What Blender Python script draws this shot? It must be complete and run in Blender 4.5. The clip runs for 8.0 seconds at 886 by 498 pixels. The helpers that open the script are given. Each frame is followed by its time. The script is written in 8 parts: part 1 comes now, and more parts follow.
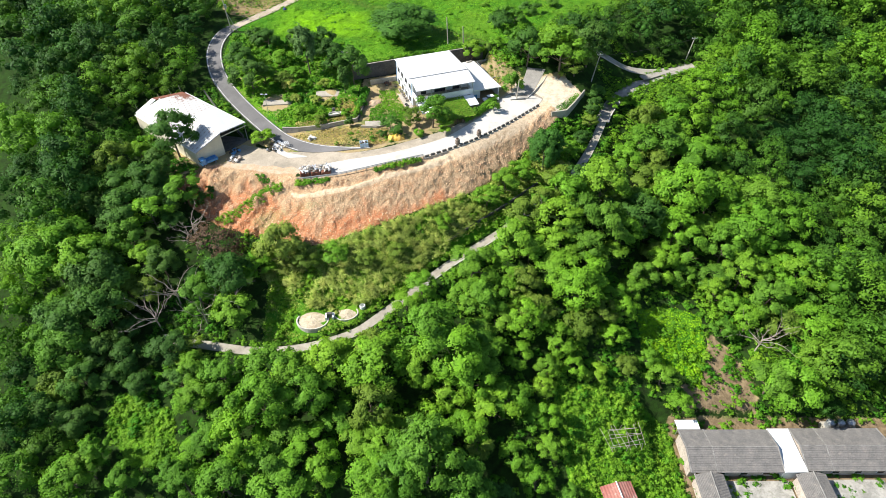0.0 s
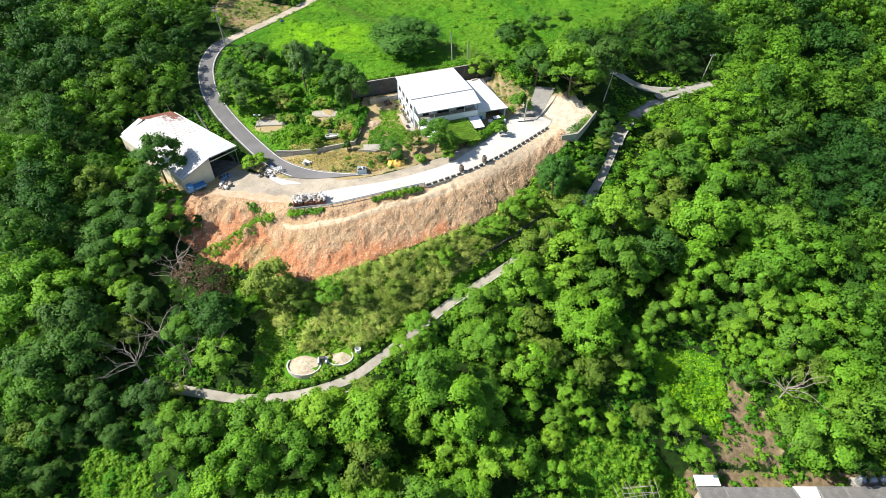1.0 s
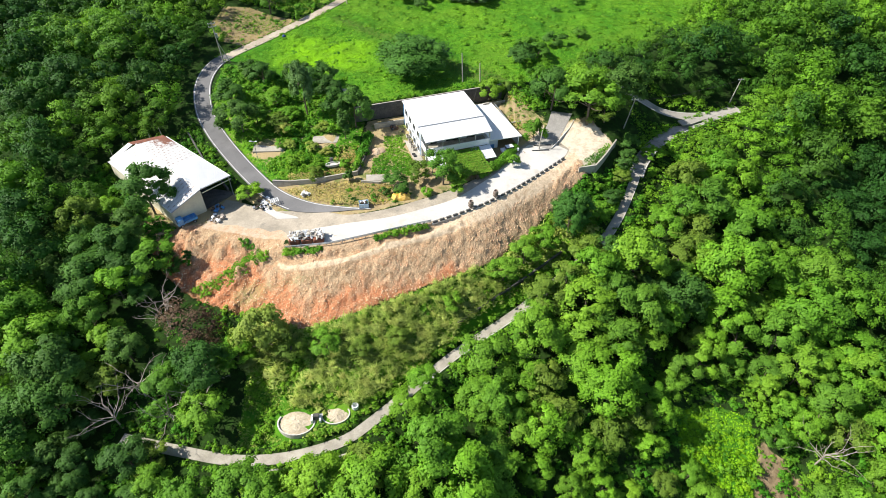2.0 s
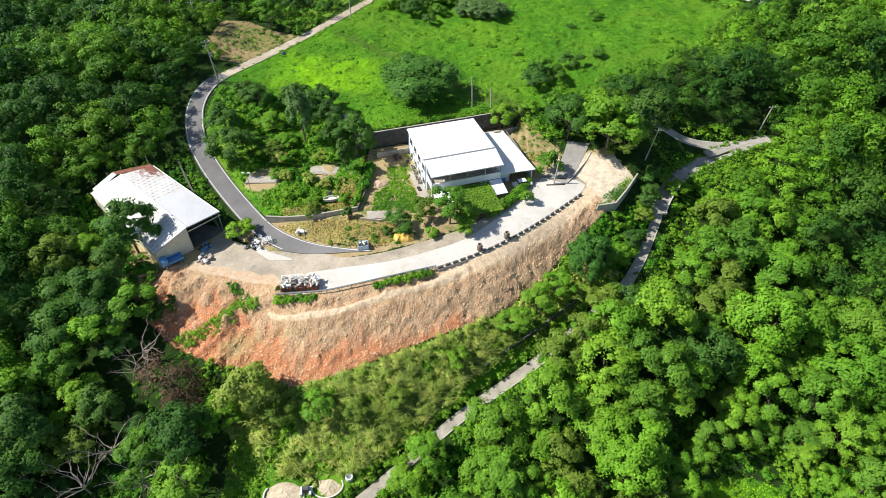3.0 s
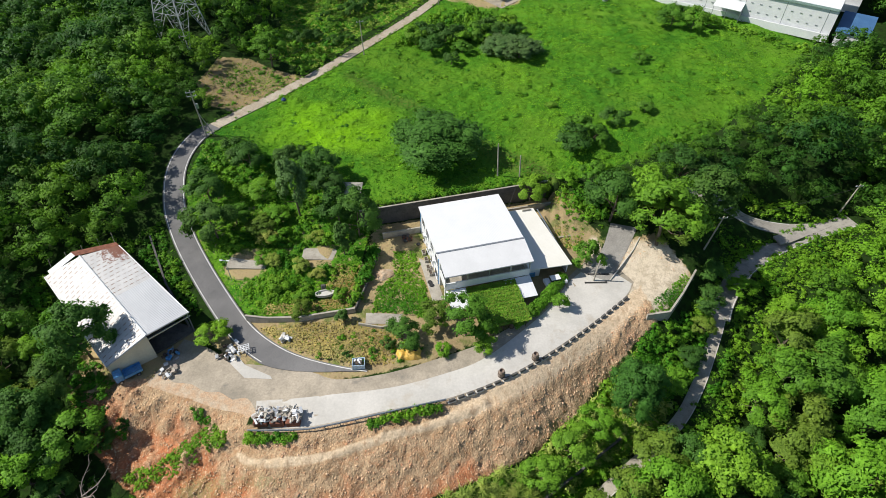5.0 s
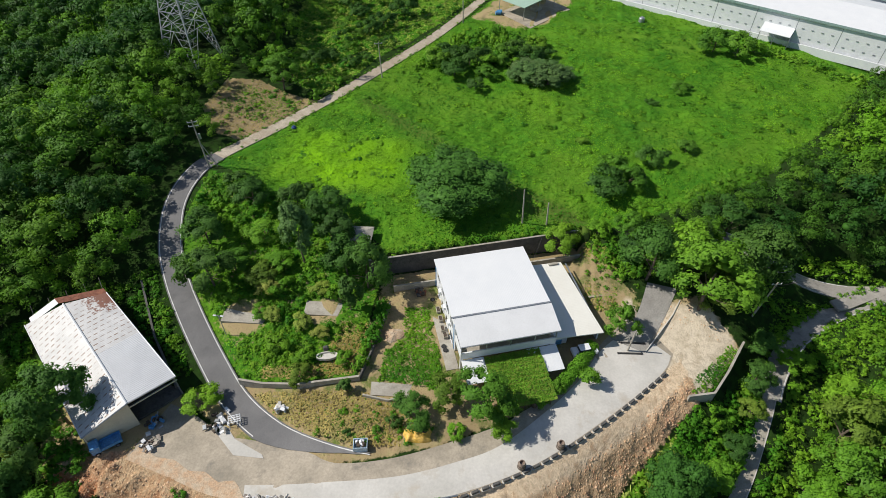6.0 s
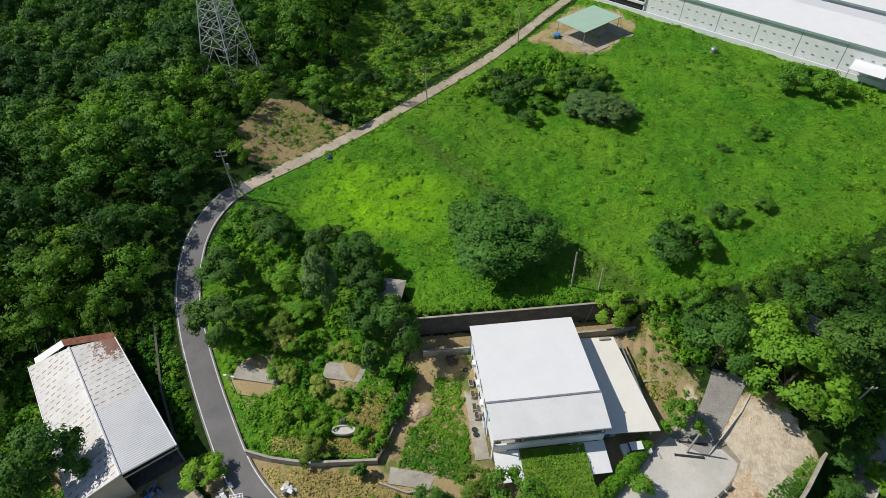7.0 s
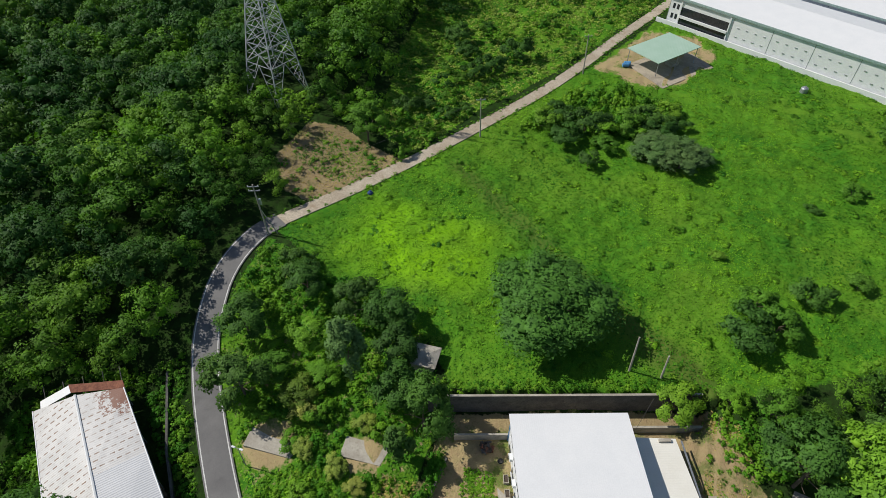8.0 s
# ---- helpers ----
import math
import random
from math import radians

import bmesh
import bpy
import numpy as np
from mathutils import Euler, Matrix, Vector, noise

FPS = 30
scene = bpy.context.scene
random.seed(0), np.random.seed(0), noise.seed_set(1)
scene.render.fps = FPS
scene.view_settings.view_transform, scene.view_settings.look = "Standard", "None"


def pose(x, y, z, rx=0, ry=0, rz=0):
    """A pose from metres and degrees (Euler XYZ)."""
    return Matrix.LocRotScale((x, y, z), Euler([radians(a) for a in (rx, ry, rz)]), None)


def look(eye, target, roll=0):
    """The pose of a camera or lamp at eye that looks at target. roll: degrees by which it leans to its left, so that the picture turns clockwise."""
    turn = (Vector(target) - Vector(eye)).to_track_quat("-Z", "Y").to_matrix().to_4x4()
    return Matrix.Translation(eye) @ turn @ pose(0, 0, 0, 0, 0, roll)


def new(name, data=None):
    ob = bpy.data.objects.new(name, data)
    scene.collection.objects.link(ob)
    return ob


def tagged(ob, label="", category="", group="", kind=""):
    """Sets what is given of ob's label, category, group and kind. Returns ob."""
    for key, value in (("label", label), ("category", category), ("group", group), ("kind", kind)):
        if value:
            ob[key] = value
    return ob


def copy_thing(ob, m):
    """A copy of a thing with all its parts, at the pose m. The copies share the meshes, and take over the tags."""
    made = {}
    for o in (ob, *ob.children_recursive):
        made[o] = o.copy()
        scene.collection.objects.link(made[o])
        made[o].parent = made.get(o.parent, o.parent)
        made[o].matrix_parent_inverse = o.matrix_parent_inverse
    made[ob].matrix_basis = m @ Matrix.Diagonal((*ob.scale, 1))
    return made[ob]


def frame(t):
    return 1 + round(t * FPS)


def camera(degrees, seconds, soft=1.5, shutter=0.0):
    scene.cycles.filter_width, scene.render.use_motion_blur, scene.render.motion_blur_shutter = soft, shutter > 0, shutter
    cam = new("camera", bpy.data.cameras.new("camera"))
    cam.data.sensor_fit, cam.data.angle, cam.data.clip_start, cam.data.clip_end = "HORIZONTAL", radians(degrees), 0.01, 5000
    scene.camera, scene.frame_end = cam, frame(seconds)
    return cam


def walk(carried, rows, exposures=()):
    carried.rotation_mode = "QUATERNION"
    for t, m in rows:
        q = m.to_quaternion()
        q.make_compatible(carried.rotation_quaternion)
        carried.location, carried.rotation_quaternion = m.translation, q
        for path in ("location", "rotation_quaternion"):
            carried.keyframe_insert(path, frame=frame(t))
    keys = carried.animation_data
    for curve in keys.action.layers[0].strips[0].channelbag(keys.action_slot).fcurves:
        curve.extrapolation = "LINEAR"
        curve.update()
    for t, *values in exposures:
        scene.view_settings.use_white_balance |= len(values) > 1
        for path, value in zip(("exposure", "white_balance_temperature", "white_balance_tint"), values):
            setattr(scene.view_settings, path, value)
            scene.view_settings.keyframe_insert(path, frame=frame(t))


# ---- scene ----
cam = camera(75.2, 8.0, soft=0.65)
PATH = [
    (0, (-0.44, 0.83, 68.552), (-0.433, 2.284, 67.178), 0.1),
    (0.5, (-0.273, 5.943, 68.572), (-0.271, 7.394, 67.196), 0.1),
    (1, (-0.176, 11.344, 68.56), (-0.181, 12.794, 67.182), 0.2),
    (1.5, (-0.168, 16.991, 68.5), (-0.183, 18.439, 67.12), 0.3),
    (1.7, (-0.187, 19.321, 68.487), (-0.208, 20.77, 67.109), 0.3),
    (2.8, (-0.419, 32.548, 68.321), (-0.47, 33.997, 66.943), 0.6),
    (3, (-0.463, 35.037, 68.309), (-0.517, 36.483, 66.929), 0.5),
    (3.5, (-0.582, 41.37, 68.249), (-0.65, 42.815, 66.868), 0.6),
    (4, (-0.677, 47.791, 68.182), (-0.763, 49.234, 66.801), 0.5),
    (4.5, (-0.819, 54.382, 68.09), (-0.924, 55.823, 66.707), 0.4),
    (4.7, (-0.937, 57.025, 68.059), (-1.049, 58.465, 66.675), 0.4),
    (6, (-2.55, 73.82, 67.763), (-2.732, 75.255, 66.38), 0.6),
    (6.5, (-3.547, 80.258, 67.69), (-3.786, 81.684, 66.308), 0.6),
    (7, (-4.836, 86.586, 67.624), (-5.147, 87.999, 66.243), 0.7),
    (7.5, (-6.405, 92.883, 67.573), (-6.789, 94.277, 66.191), 0.7),
    (8, (-8.149, 99.092, 67.514), (-8.606, 100.463, 66.132), 0.7),
]
walk(cam, [(t, look(eye, target, roll)) for t, eye, target, roll in PATH], [(0, 0.8), (1.5, 0.78), (3, 0.6), (4.5, 0.29), (6, -0.04), (8, -0.2)])

# ---------------------------------------------------------------- world and sun
SUN_EL, SUN_AZ = 45.0, 182.0   # degrees; azimuth counted from +x
world = bpy.data.worlds.new("world")
scene.world = world
world.use_nodes = True
wn = world.node_tree.nodes
sky = wn.new("ShaderNodeTexSky")
sky.sky_type, sky.sun_disc = "NISHITA", False
sky.sun_elevation, sky.sun_rotation = radians(SUN_EL), radians(90 - SUN_AZ)
sky.air_density, sky.dust_density = 1.0, 0.6
world.node_tree.links.new(sky.outputs[0], wn["Background"].inputs[0])
wn["Background"].inputs[1].default_value = 0.085
sun = new("sun", bpy.data.lights.new("sun", "SUN"))
sun.data.energy, sun.data.angle, sun.data.color = 4.6, radians(0.5), (1.0, 0.95, 0.86)
sd = Vector((math.cos(radians(SUN_AZ)) * math.cos(radians(SUN_EL)), math.sin(radians(SUN_AZ)) * math.cos(radians(SUN_EL)), math.sin(radians(SUN_EL))))
sun.matrix_world = look(sd * 200 + Vector((0, 120, 0)), (0, 120, 0))
scene.view_settings.exposure = 0.0


# ---------------------------------------------------------------- materials
def nodes_of(name):
    m = bpy.data.materials.new(name)
    m.use_nodes = True
    nt = m.node_tree
    return m, nt, nt.nodes["Principled BSDF"]


def noise_node(nt, vec, scale, detail=4.0, rough=0.6):
    n = nt.nodes.new("ShaderNodeTexNoise")
    n.inputs["Scale"].default_value, n.inputs["Detail"].default_value, n.inputs["Roughness"].default_value = scale, detail, rough
    nt.links.new(vec, n.inputs["Vector"])
    return n.outputs["Fac"]


def ramp(nt, fac, lo, hi, a=0.0, b=1.0):
    n = nt.nodes.new("ShaderNodeMapRange")
    n.inputs["From Min"].default_value, n.inputs["From Max"].default_value = lo, hi
    n.inputs["To Min"].default_value, n.inputs["To Max"].default_value = a, b
    nt.links.new(fac, n.inputs["Value"])
    return n.outputs["Result"]


def mix(nt, fac, a, b, mode="MIX"):
    n = nt.nodes.new("ShaderNodeMix")
    n.data_type, n.blend_type = "RGBA", mode
    for sock, v in ((n.inputs[0], fac), (n.inputs[6], a), (n.inputs[7], b)):
        if isinstance(v, (int, float)):
            sock.default_value = v
        elif isinstance(v, tuple):
            sock.default_value = (*v, 1)
        else:
            nt.links.new(v, sock)
    return n.outputs[2]


def mathn(nt, op, a, b):
    n = nt.nodes.new("ShaderNodeMath")
    n.operation = op
    for sock, v in ((n.inputs[0], a), (n.inputs[1], b)):
        if isinstance(v, (int, float)):
            sock.default_value = v
        else:
            nt.links.new(v, sock)
    return n.outputs[0]


def bump(nt, bsdf, height, strength, dist):
    n = nt.nodes.new("ShaderNodeBump")
    n.inputs["Strength"].default_value, n.inputs["Distance"].default_value = strength, dist
    nt.links.new(height, n.inputs["Height"])
    nt.links.new(n.outputs["Normal"], bsdf.inputs["Normal"])


def coords(nt, kind="world"):
    if kind == "world":
        return nt.nodes.new("ShaderNodeNewGeometry").outputs["Position"]
    return nt.nodes.new("ShaderNodeTexCoord").outputs["Object"]


def surf(name, a, b, big=3.0, small=0.25, rough=0.85, relief=0.4, dist=0.03, metal=0.0, stain=None, lo=0.38, hi=0.62, space="world", grain=0.25):
    """A surface of two tones that drift over big metres, with a grain of small metres, and stains."""
    m, nt, bsdf = nodes_of(name)
    v = coords(nt, space)
    col = mix(nt, ramp(nt, noise_node(nt, v, 1 / big), lo, hi), a, b)
    fine = noise_node(nt, v, 1 / small, 3)
    col = mix(nt, 1.0, col, mix(nt, ramp(nt, fine, 0.3, 0.7), (1 - grain,) * 3, (1 + grain,) * 3), "MULTIPLY")
    if stain:
        col = mix(nt, ramp(nt, noise_node(nt, v, 1.7 / big, 6, 0.7), 0.55, 0.72), col, stain)
    nt.links.new(col, bsdf.inputs["Base Color"])
    bsdf.inputs["Roughness"].default_value, bsdf.inputs["Metallic"].default_value = rough, metal
    bump(nt, bsdf, fine, relief, dist)
    return m


def leafy(name, base, warm, tint="object", rough=0.6, through_light=0.22, gold=0.35):
    """Leaves: one tone a tree, some trees turned towards olive, another tone a leaf, and some light let through."""
    m, nt, bsdf = nodes_of(name)
    geo = nt.nodes.new("ShaderNodeNewGeometry")
    if tint == "object":
        r = nt.nodes.new("ShaderNodeObjectInfo").outputs["Random"]
    else:
        at = nt.nodes.new("ShaderNodeAttribute")
        at.attribute_name = "tint"
        r = at.outputs["Fac"]
    col = mix(nt, ramp(nt, r, 0.1, 1.0), base, warm)
    other = mathn(nt, "FRACT", mathn(nt, "MULTIPLY", r, 7.31), 0)
    col = mix(nt, ramp(nt, other, 0.45, 1.0, 0.0, gold), col, mix(nt, 1.0, col, (1.55, 1.05, 1.5), "MULTIPLY"))
    # noise of about two metres puts light-dark clump contrast into the leaf colour
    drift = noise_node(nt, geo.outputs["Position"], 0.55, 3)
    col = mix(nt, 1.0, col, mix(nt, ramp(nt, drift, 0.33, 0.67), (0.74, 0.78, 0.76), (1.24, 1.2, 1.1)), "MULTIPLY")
    col = mix(nt, 1.0, col, mix(nt, geo.outputs["Random Per Island"], (0.78, 0.8, 0.76), (1.22, 1.2, 1.12)), "MULTIPLY")
    nt.links.new(col, bsdf.inputs["Base Color"])
    bsdf.inputs["Roughness"].default_value = rough
    bsdf.inputs["Specular IOR Level"].default_value = 0.15
    tr = nt.nodes.new("ShaderNodeBsdfTranslucent")
    nt.links.new(mix(nt, 1.0, col, (1.3, 1.4, 0.6), "MULTIPLY"), tr.inputs["Color"])
    ms = nt.nodes.new("ShaderNodeMixShader")
    ms.inputs[0].default_value = through_light
    nt.links.new(bsdf.outputs[0], ms.inputs[1])
    nt.links.new(tr.outputs[0], ms.inputs[2])
    nt.links.new(ms.outputs[0], nt.nodes["Material Output"].inputs["Surface"])
    return m


def ribbed(name, a, b, pitch, axis, rough=0.45, metal=0.0, depth=0.03, stain=None, stain_lo=0.58, grain=0.08):
    """Ribbed sheet metal, in the thing's own axes."""
    m, nt, bsdf = nodes_of(name)
    v = coords(nt, "object")
    w = nt.nodes.new("ShaderNodeTexWave")
    w.bands_direction = axis
    w.inputs["Scale"].default_value = 0.314159 / pitch
    nt.links.new(v, w.inputs["Vector"])
    col = mix(nt, ramp(nt, noise_node(nt, v, 0.35, 5), 0.35, 0.65), a, b)
    if stain:
        col = mix(nt, ramp(nt, noise_node(nt, v, 0.8, 7, 0.75), stain_lo, stain_lo + 0.1), col, stain)
    fine = noise_node(nt, v, 6.0, 3)
    col = mix(nt, 1.0, col, mix(nt, fine, (1 - grain,) * 3, (1 + grain,) * 3), "MULTIPLY")
    nt.links.new(col, bsdf.inputs["Base Color"])
    bsdf.inputs["Roughness"].default_value, bsdf.inputs["Metallic"].default_value = rough, metal
    bump(nt, bsdf, w.outputs["Fac"], 0.6, depth)
    return m


M_ASPHALT = surf("asphalt", (0.15, 0.147, 0.147), (0.195, 0.19, 0.188), 6, 0.12, 0.9, 0.3, 0.01, stain=(0.125, 0.122, 0.12), grain=0.12)
M_ASPHALT_PALE = surf("pale_asphalt", (0.26, 0.245, 0.225), (0.33, 0.315, 0.29), 3, 0.15, 0.9, 0.3, 0.01)
M_LINE = surf("road_paint", (0.72, 0.72, 0.7), (0.55, 0.55, 0.53), 0.8, 0.1, 0.7, 0.2, 0.004)
M_CONC_NEW = surf("pale_concrete", (0.5, 0.48, 0.44), (0.6, 0.575, 0.53), 5, 0.3, 0.85, 0.2, 0.01, stain=(0.46, 0.41, 0.34), grain=0.06)
M_CONC_OLD = surf("old_concrete", (0.31, 0.27, 0.21), (0.43, 0.37, 0.29), 4, 0.3, 0.9, 0.3, 0.02, stain=(0.22, 0.2, 0.165), grain=0.14)
M_CONC_GREY = surf("grey_concrete", (0.34, 0.31, 0.26), (0.44, 0.41, 0.35), 2, 0.2, 0.9, 0.3, 0.01, stain=(0.22, 0.2, 0.16), grain=0.12)
M_LANE = surf("lane_concrete", (0.29, 0.27, 0.24), (0.38, 0.355, 0.315), 3, 0.2, 0.9, 0.3, 0.01, stain=(0.19, 0.18, 0.165), grain=0.12)
M_PATH = surf("path_concrete", (0.29, 0.265, 0.22), (0.4, 0.37, 0.31), 2.5, 0.2, 0.9, 0.3, 0.01, stain=(0.27, 0.25, 0.18), grain=0.14)
# weathered tone, deepened because the retaining wall's face lies in shade
M_CONC_DARK = surf("weathered_shaded_concrete", (0.085, 0.082, 0.08), (0.13, 0.125, 0.115), 1.5, 0.2, 0.92, 0.4, 0.02, stain=(0.05, 0.05, 0.047))
M_SOIL = surf("orange_soil", (0.48, 0.32, 0.2), (0.5, 0.4, 0.29), 1.2, 0.2, 0.95, 0.5, 0.03, stain=(0.5, 0.42, 0.31))
M_DIRT = surf("track_dirt", (0.36, 0.3, 0.22), (0.47, 0.41, 0.32), 4, 0.25, 0.95, 0.6, 0.05, stain=(0.3, 0.22, 0.14))
M_WHITE = surf("white_paint", (0.78, 0.79, 0.8), (0.72, 0.74, 0.76), 2, 0.2, 0.6, 0.1, 0.005, space="object", grain=0.04)
M_CREAM = surf("cream_sheet", (0.66, 0.62, 0.48), (0.6, 0.56, 0.44), 2, 0.3, 0.55, 0.1, 0.01, space="object", grain=0.06)
M_ROOF_MAIN = ribbed("white_roof_sheet", (0.78, 0.785, 0.79), (0.74, 0.75, 0.76), 0.25, "X", 0.4, 0, 0.006)
M_ROOF_FRONT = ribbed("light_roof_sheet", (0.77, 0.77, 0.77), (0.71, 0.71, 0.71), 0.22, "X", 0.45, 0, 0.008, stain=(0.66, 0.65, 0.63), stain_lo=0.62)
M_ROOF_ANNEX = ribbed("cream_roof_sheet", (0.8, 0.785, 0.72), (0.76, 0.74, 0.67), 0.3, "Y", 0.5, 0, 0.01, stain=(0.6, 0.52, 0.36), stain_lo=0.66)
M_ROOF_GREY = ribbed("barn_new_sheet", (0.59, 0.6, 0.62), (0.54, 0.55, 0.57), 0.3, "X", 0.42, 0, 0.05)
M_RUST = surf("rust", (0.15, 0.055, 0.035), (0.25, 0.1, 0.06), 0.8, 0.15, 0.9, 0.4, 0.02, space="object")
M_STEEL = surf("galvanised_steel", (0.42, 0.44, 0.46), (0.33, 0.35, 0.37), 1.0, 0.2, 0.45, 0.1, 0.004, metal=0.6, space="object")
M_PYLON = surf("pale_zinc", (0.5, 0.52, 0.54), (0.42, 0.44, 0.46), 1.0, 0.2, 0.5, 0.1, 0.004, space="object")
M_DARKWOOD = surf("dark_wood", (0.06, 0.045, 0.035), (0.1, 0.075, 0.055), 0.5, 0.08, 0.9, 0.4, 0.01, space="object")
M_BARK = surf("bark", (0.1, 0.075, 0.05), (0.16, 0.13, 0.1), 0.6, 0.1, 0.95, 0.8, 0.03, space="object")
M_DEADWOOD = surf("bleached_wood", (0.42, 0.37, 0.32), (0.3, 0.25, 0.21), 0.8, 0.1, 0.9, 0.5, 0.01, space="object")
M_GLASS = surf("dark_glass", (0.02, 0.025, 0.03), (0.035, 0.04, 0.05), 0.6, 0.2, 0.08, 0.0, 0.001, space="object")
M_BLUE = surf("blue_paint", (0.08, 0.25, 0.5), (0.1, 0.32, 0.6), 0.8, 0.2, 0.4, 0.1, 0.004, space="object")
M_NAVY = surf("blue_sacking", (0.02, 0.05, 0.16), (0.03, 0.08, 0.22), 0.5, 0.1, 0.8, 0.3, 0.01, space="object")
M_YELLOW = surf("yellow_sheet", (0.7, 0.42, 0.06), (0.78, 0.5, 0.12), 0.8, 0.15, 0.6, 0.3, 0.02, space="object")
M_GREENROOF = ribbed("green_roof_sheet", (0.36, 0.52, 0.4), (0.4, 0.55, 0.44), 0.4, "X", 0.45, 0, 0.03)
M_TILE = surf("grey_roof_tile", (0.15, 0.145, 0.14), (0.2, 0.19, 0.18), 1.5, 0.2, 0.85, 0.4, 0.02, space="object", stain=(0.27, 0.245, 0.22))
M_RIDGE = surf("ridge_mortar", (0.2, 0.195, 0.185), (0.28, 0.27, 0.255), 1.0, 0.2, 0.9, 0.3, 0.01, space="object", stain=(0.13, 0.125, 0.12))
M_SAND = surf("pale_sand", (0.4, 0.33, 0.23), (0.55, 0.47, 0.35), 1.2, 0.2, 0.95, 0.5, 0.04, stain=(0.34, 0.32, 0.18))
M_LIMEWASH = surf("stained_limewash", (0.62, 0.6, 0.55), (0.5, 0.48, 0.43), 1.0, 0.15, 0.9, 0.3, 0.01, stain=(0.32, 0.3, 0.26))
M_PLASTER = surf("dirty_plaster", (0.42, 0.36, 0.31), (0.5, 0.44, 0.38), 1.2, 0.2, 0.9, 0.3, 0.01, space="object", stain=(0.26, 0.22, 0.19))
M_COURT = surf("stained_court", (0.25, 0.245, 0.22), (0.4, 0.385, 0.35), 1.6, 0.2, 0.9, 0.3, 0.01, stain=(0.2, 0.2, 0.15), grain=0.15)
M_REDTILE = ribbed("red_roof_sheet", (0.3, 0.1, 0.08), (0.42, 0.2, 0.16), 0.5, "X", 0.8, 0, 0.08, stain=(0.5, 0.4, 0.36), stain_lo=0.56)
M_RUBBER = surf("rubber", (0.02, 0.02, 0.02), (0.035, 0.035, 0.035), 0.4, 0.1, 0.8, 0.2, 0.005, space="object")


def stone_material():
    m, nt, bsdf = nodes_of("loose_stone")
    geo = nt.nodes.new("ShaderNodeNewGeometry")
    col = mix(nt, geo.outputs["Random Per Island"], (0.45, 0.285, 0.155), (0.76, 0.54, 0.34))
    col = mix(nt, ramp(nt, noise_node(nt, geo.outputs["Position"], 0.3, 3), 0.4, 0.6), col, mix(nt, geo.outputs["Random Per Island"], (0.52, 0.27, 0.15), (0.72, 0.5, 0.33)))
    nt.links.new(col, bsdf.inputs["Base Color"])
    bsdf.inputs["Roughness"].default_value = 0.95
    return m


M_STONE = stone_material()
M_STRAW = leafy("straw", (0.33, 0.265, 0.095), (0.5, 0.42, 0.18), "tint", 0.8, 0.15, 0.0)
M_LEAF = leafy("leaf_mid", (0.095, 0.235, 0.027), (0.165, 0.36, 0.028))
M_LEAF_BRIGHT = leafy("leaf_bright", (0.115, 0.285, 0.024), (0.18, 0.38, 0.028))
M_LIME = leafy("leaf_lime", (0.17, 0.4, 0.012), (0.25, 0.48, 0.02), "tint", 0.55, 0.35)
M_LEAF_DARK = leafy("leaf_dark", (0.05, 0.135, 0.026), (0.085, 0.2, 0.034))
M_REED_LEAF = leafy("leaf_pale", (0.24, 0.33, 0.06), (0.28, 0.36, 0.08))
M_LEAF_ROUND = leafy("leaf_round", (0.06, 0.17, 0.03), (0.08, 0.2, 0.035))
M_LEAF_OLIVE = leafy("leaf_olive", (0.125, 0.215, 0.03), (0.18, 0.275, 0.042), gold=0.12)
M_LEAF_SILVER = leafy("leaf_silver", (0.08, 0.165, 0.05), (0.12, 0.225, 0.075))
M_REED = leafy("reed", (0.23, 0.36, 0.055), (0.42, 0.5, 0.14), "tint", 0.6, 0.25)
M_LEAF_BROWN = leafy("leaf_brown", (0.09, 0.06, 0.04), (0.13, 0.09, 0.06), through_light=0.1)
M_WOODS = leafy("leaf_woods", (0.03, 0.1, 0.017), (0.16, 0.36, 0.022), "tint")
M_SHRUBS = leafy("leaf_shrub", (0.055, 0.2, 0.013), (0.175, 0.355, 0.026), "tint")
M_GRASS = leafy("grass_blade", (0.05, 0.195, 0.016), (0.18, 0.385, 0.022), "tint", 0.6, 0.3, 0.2)


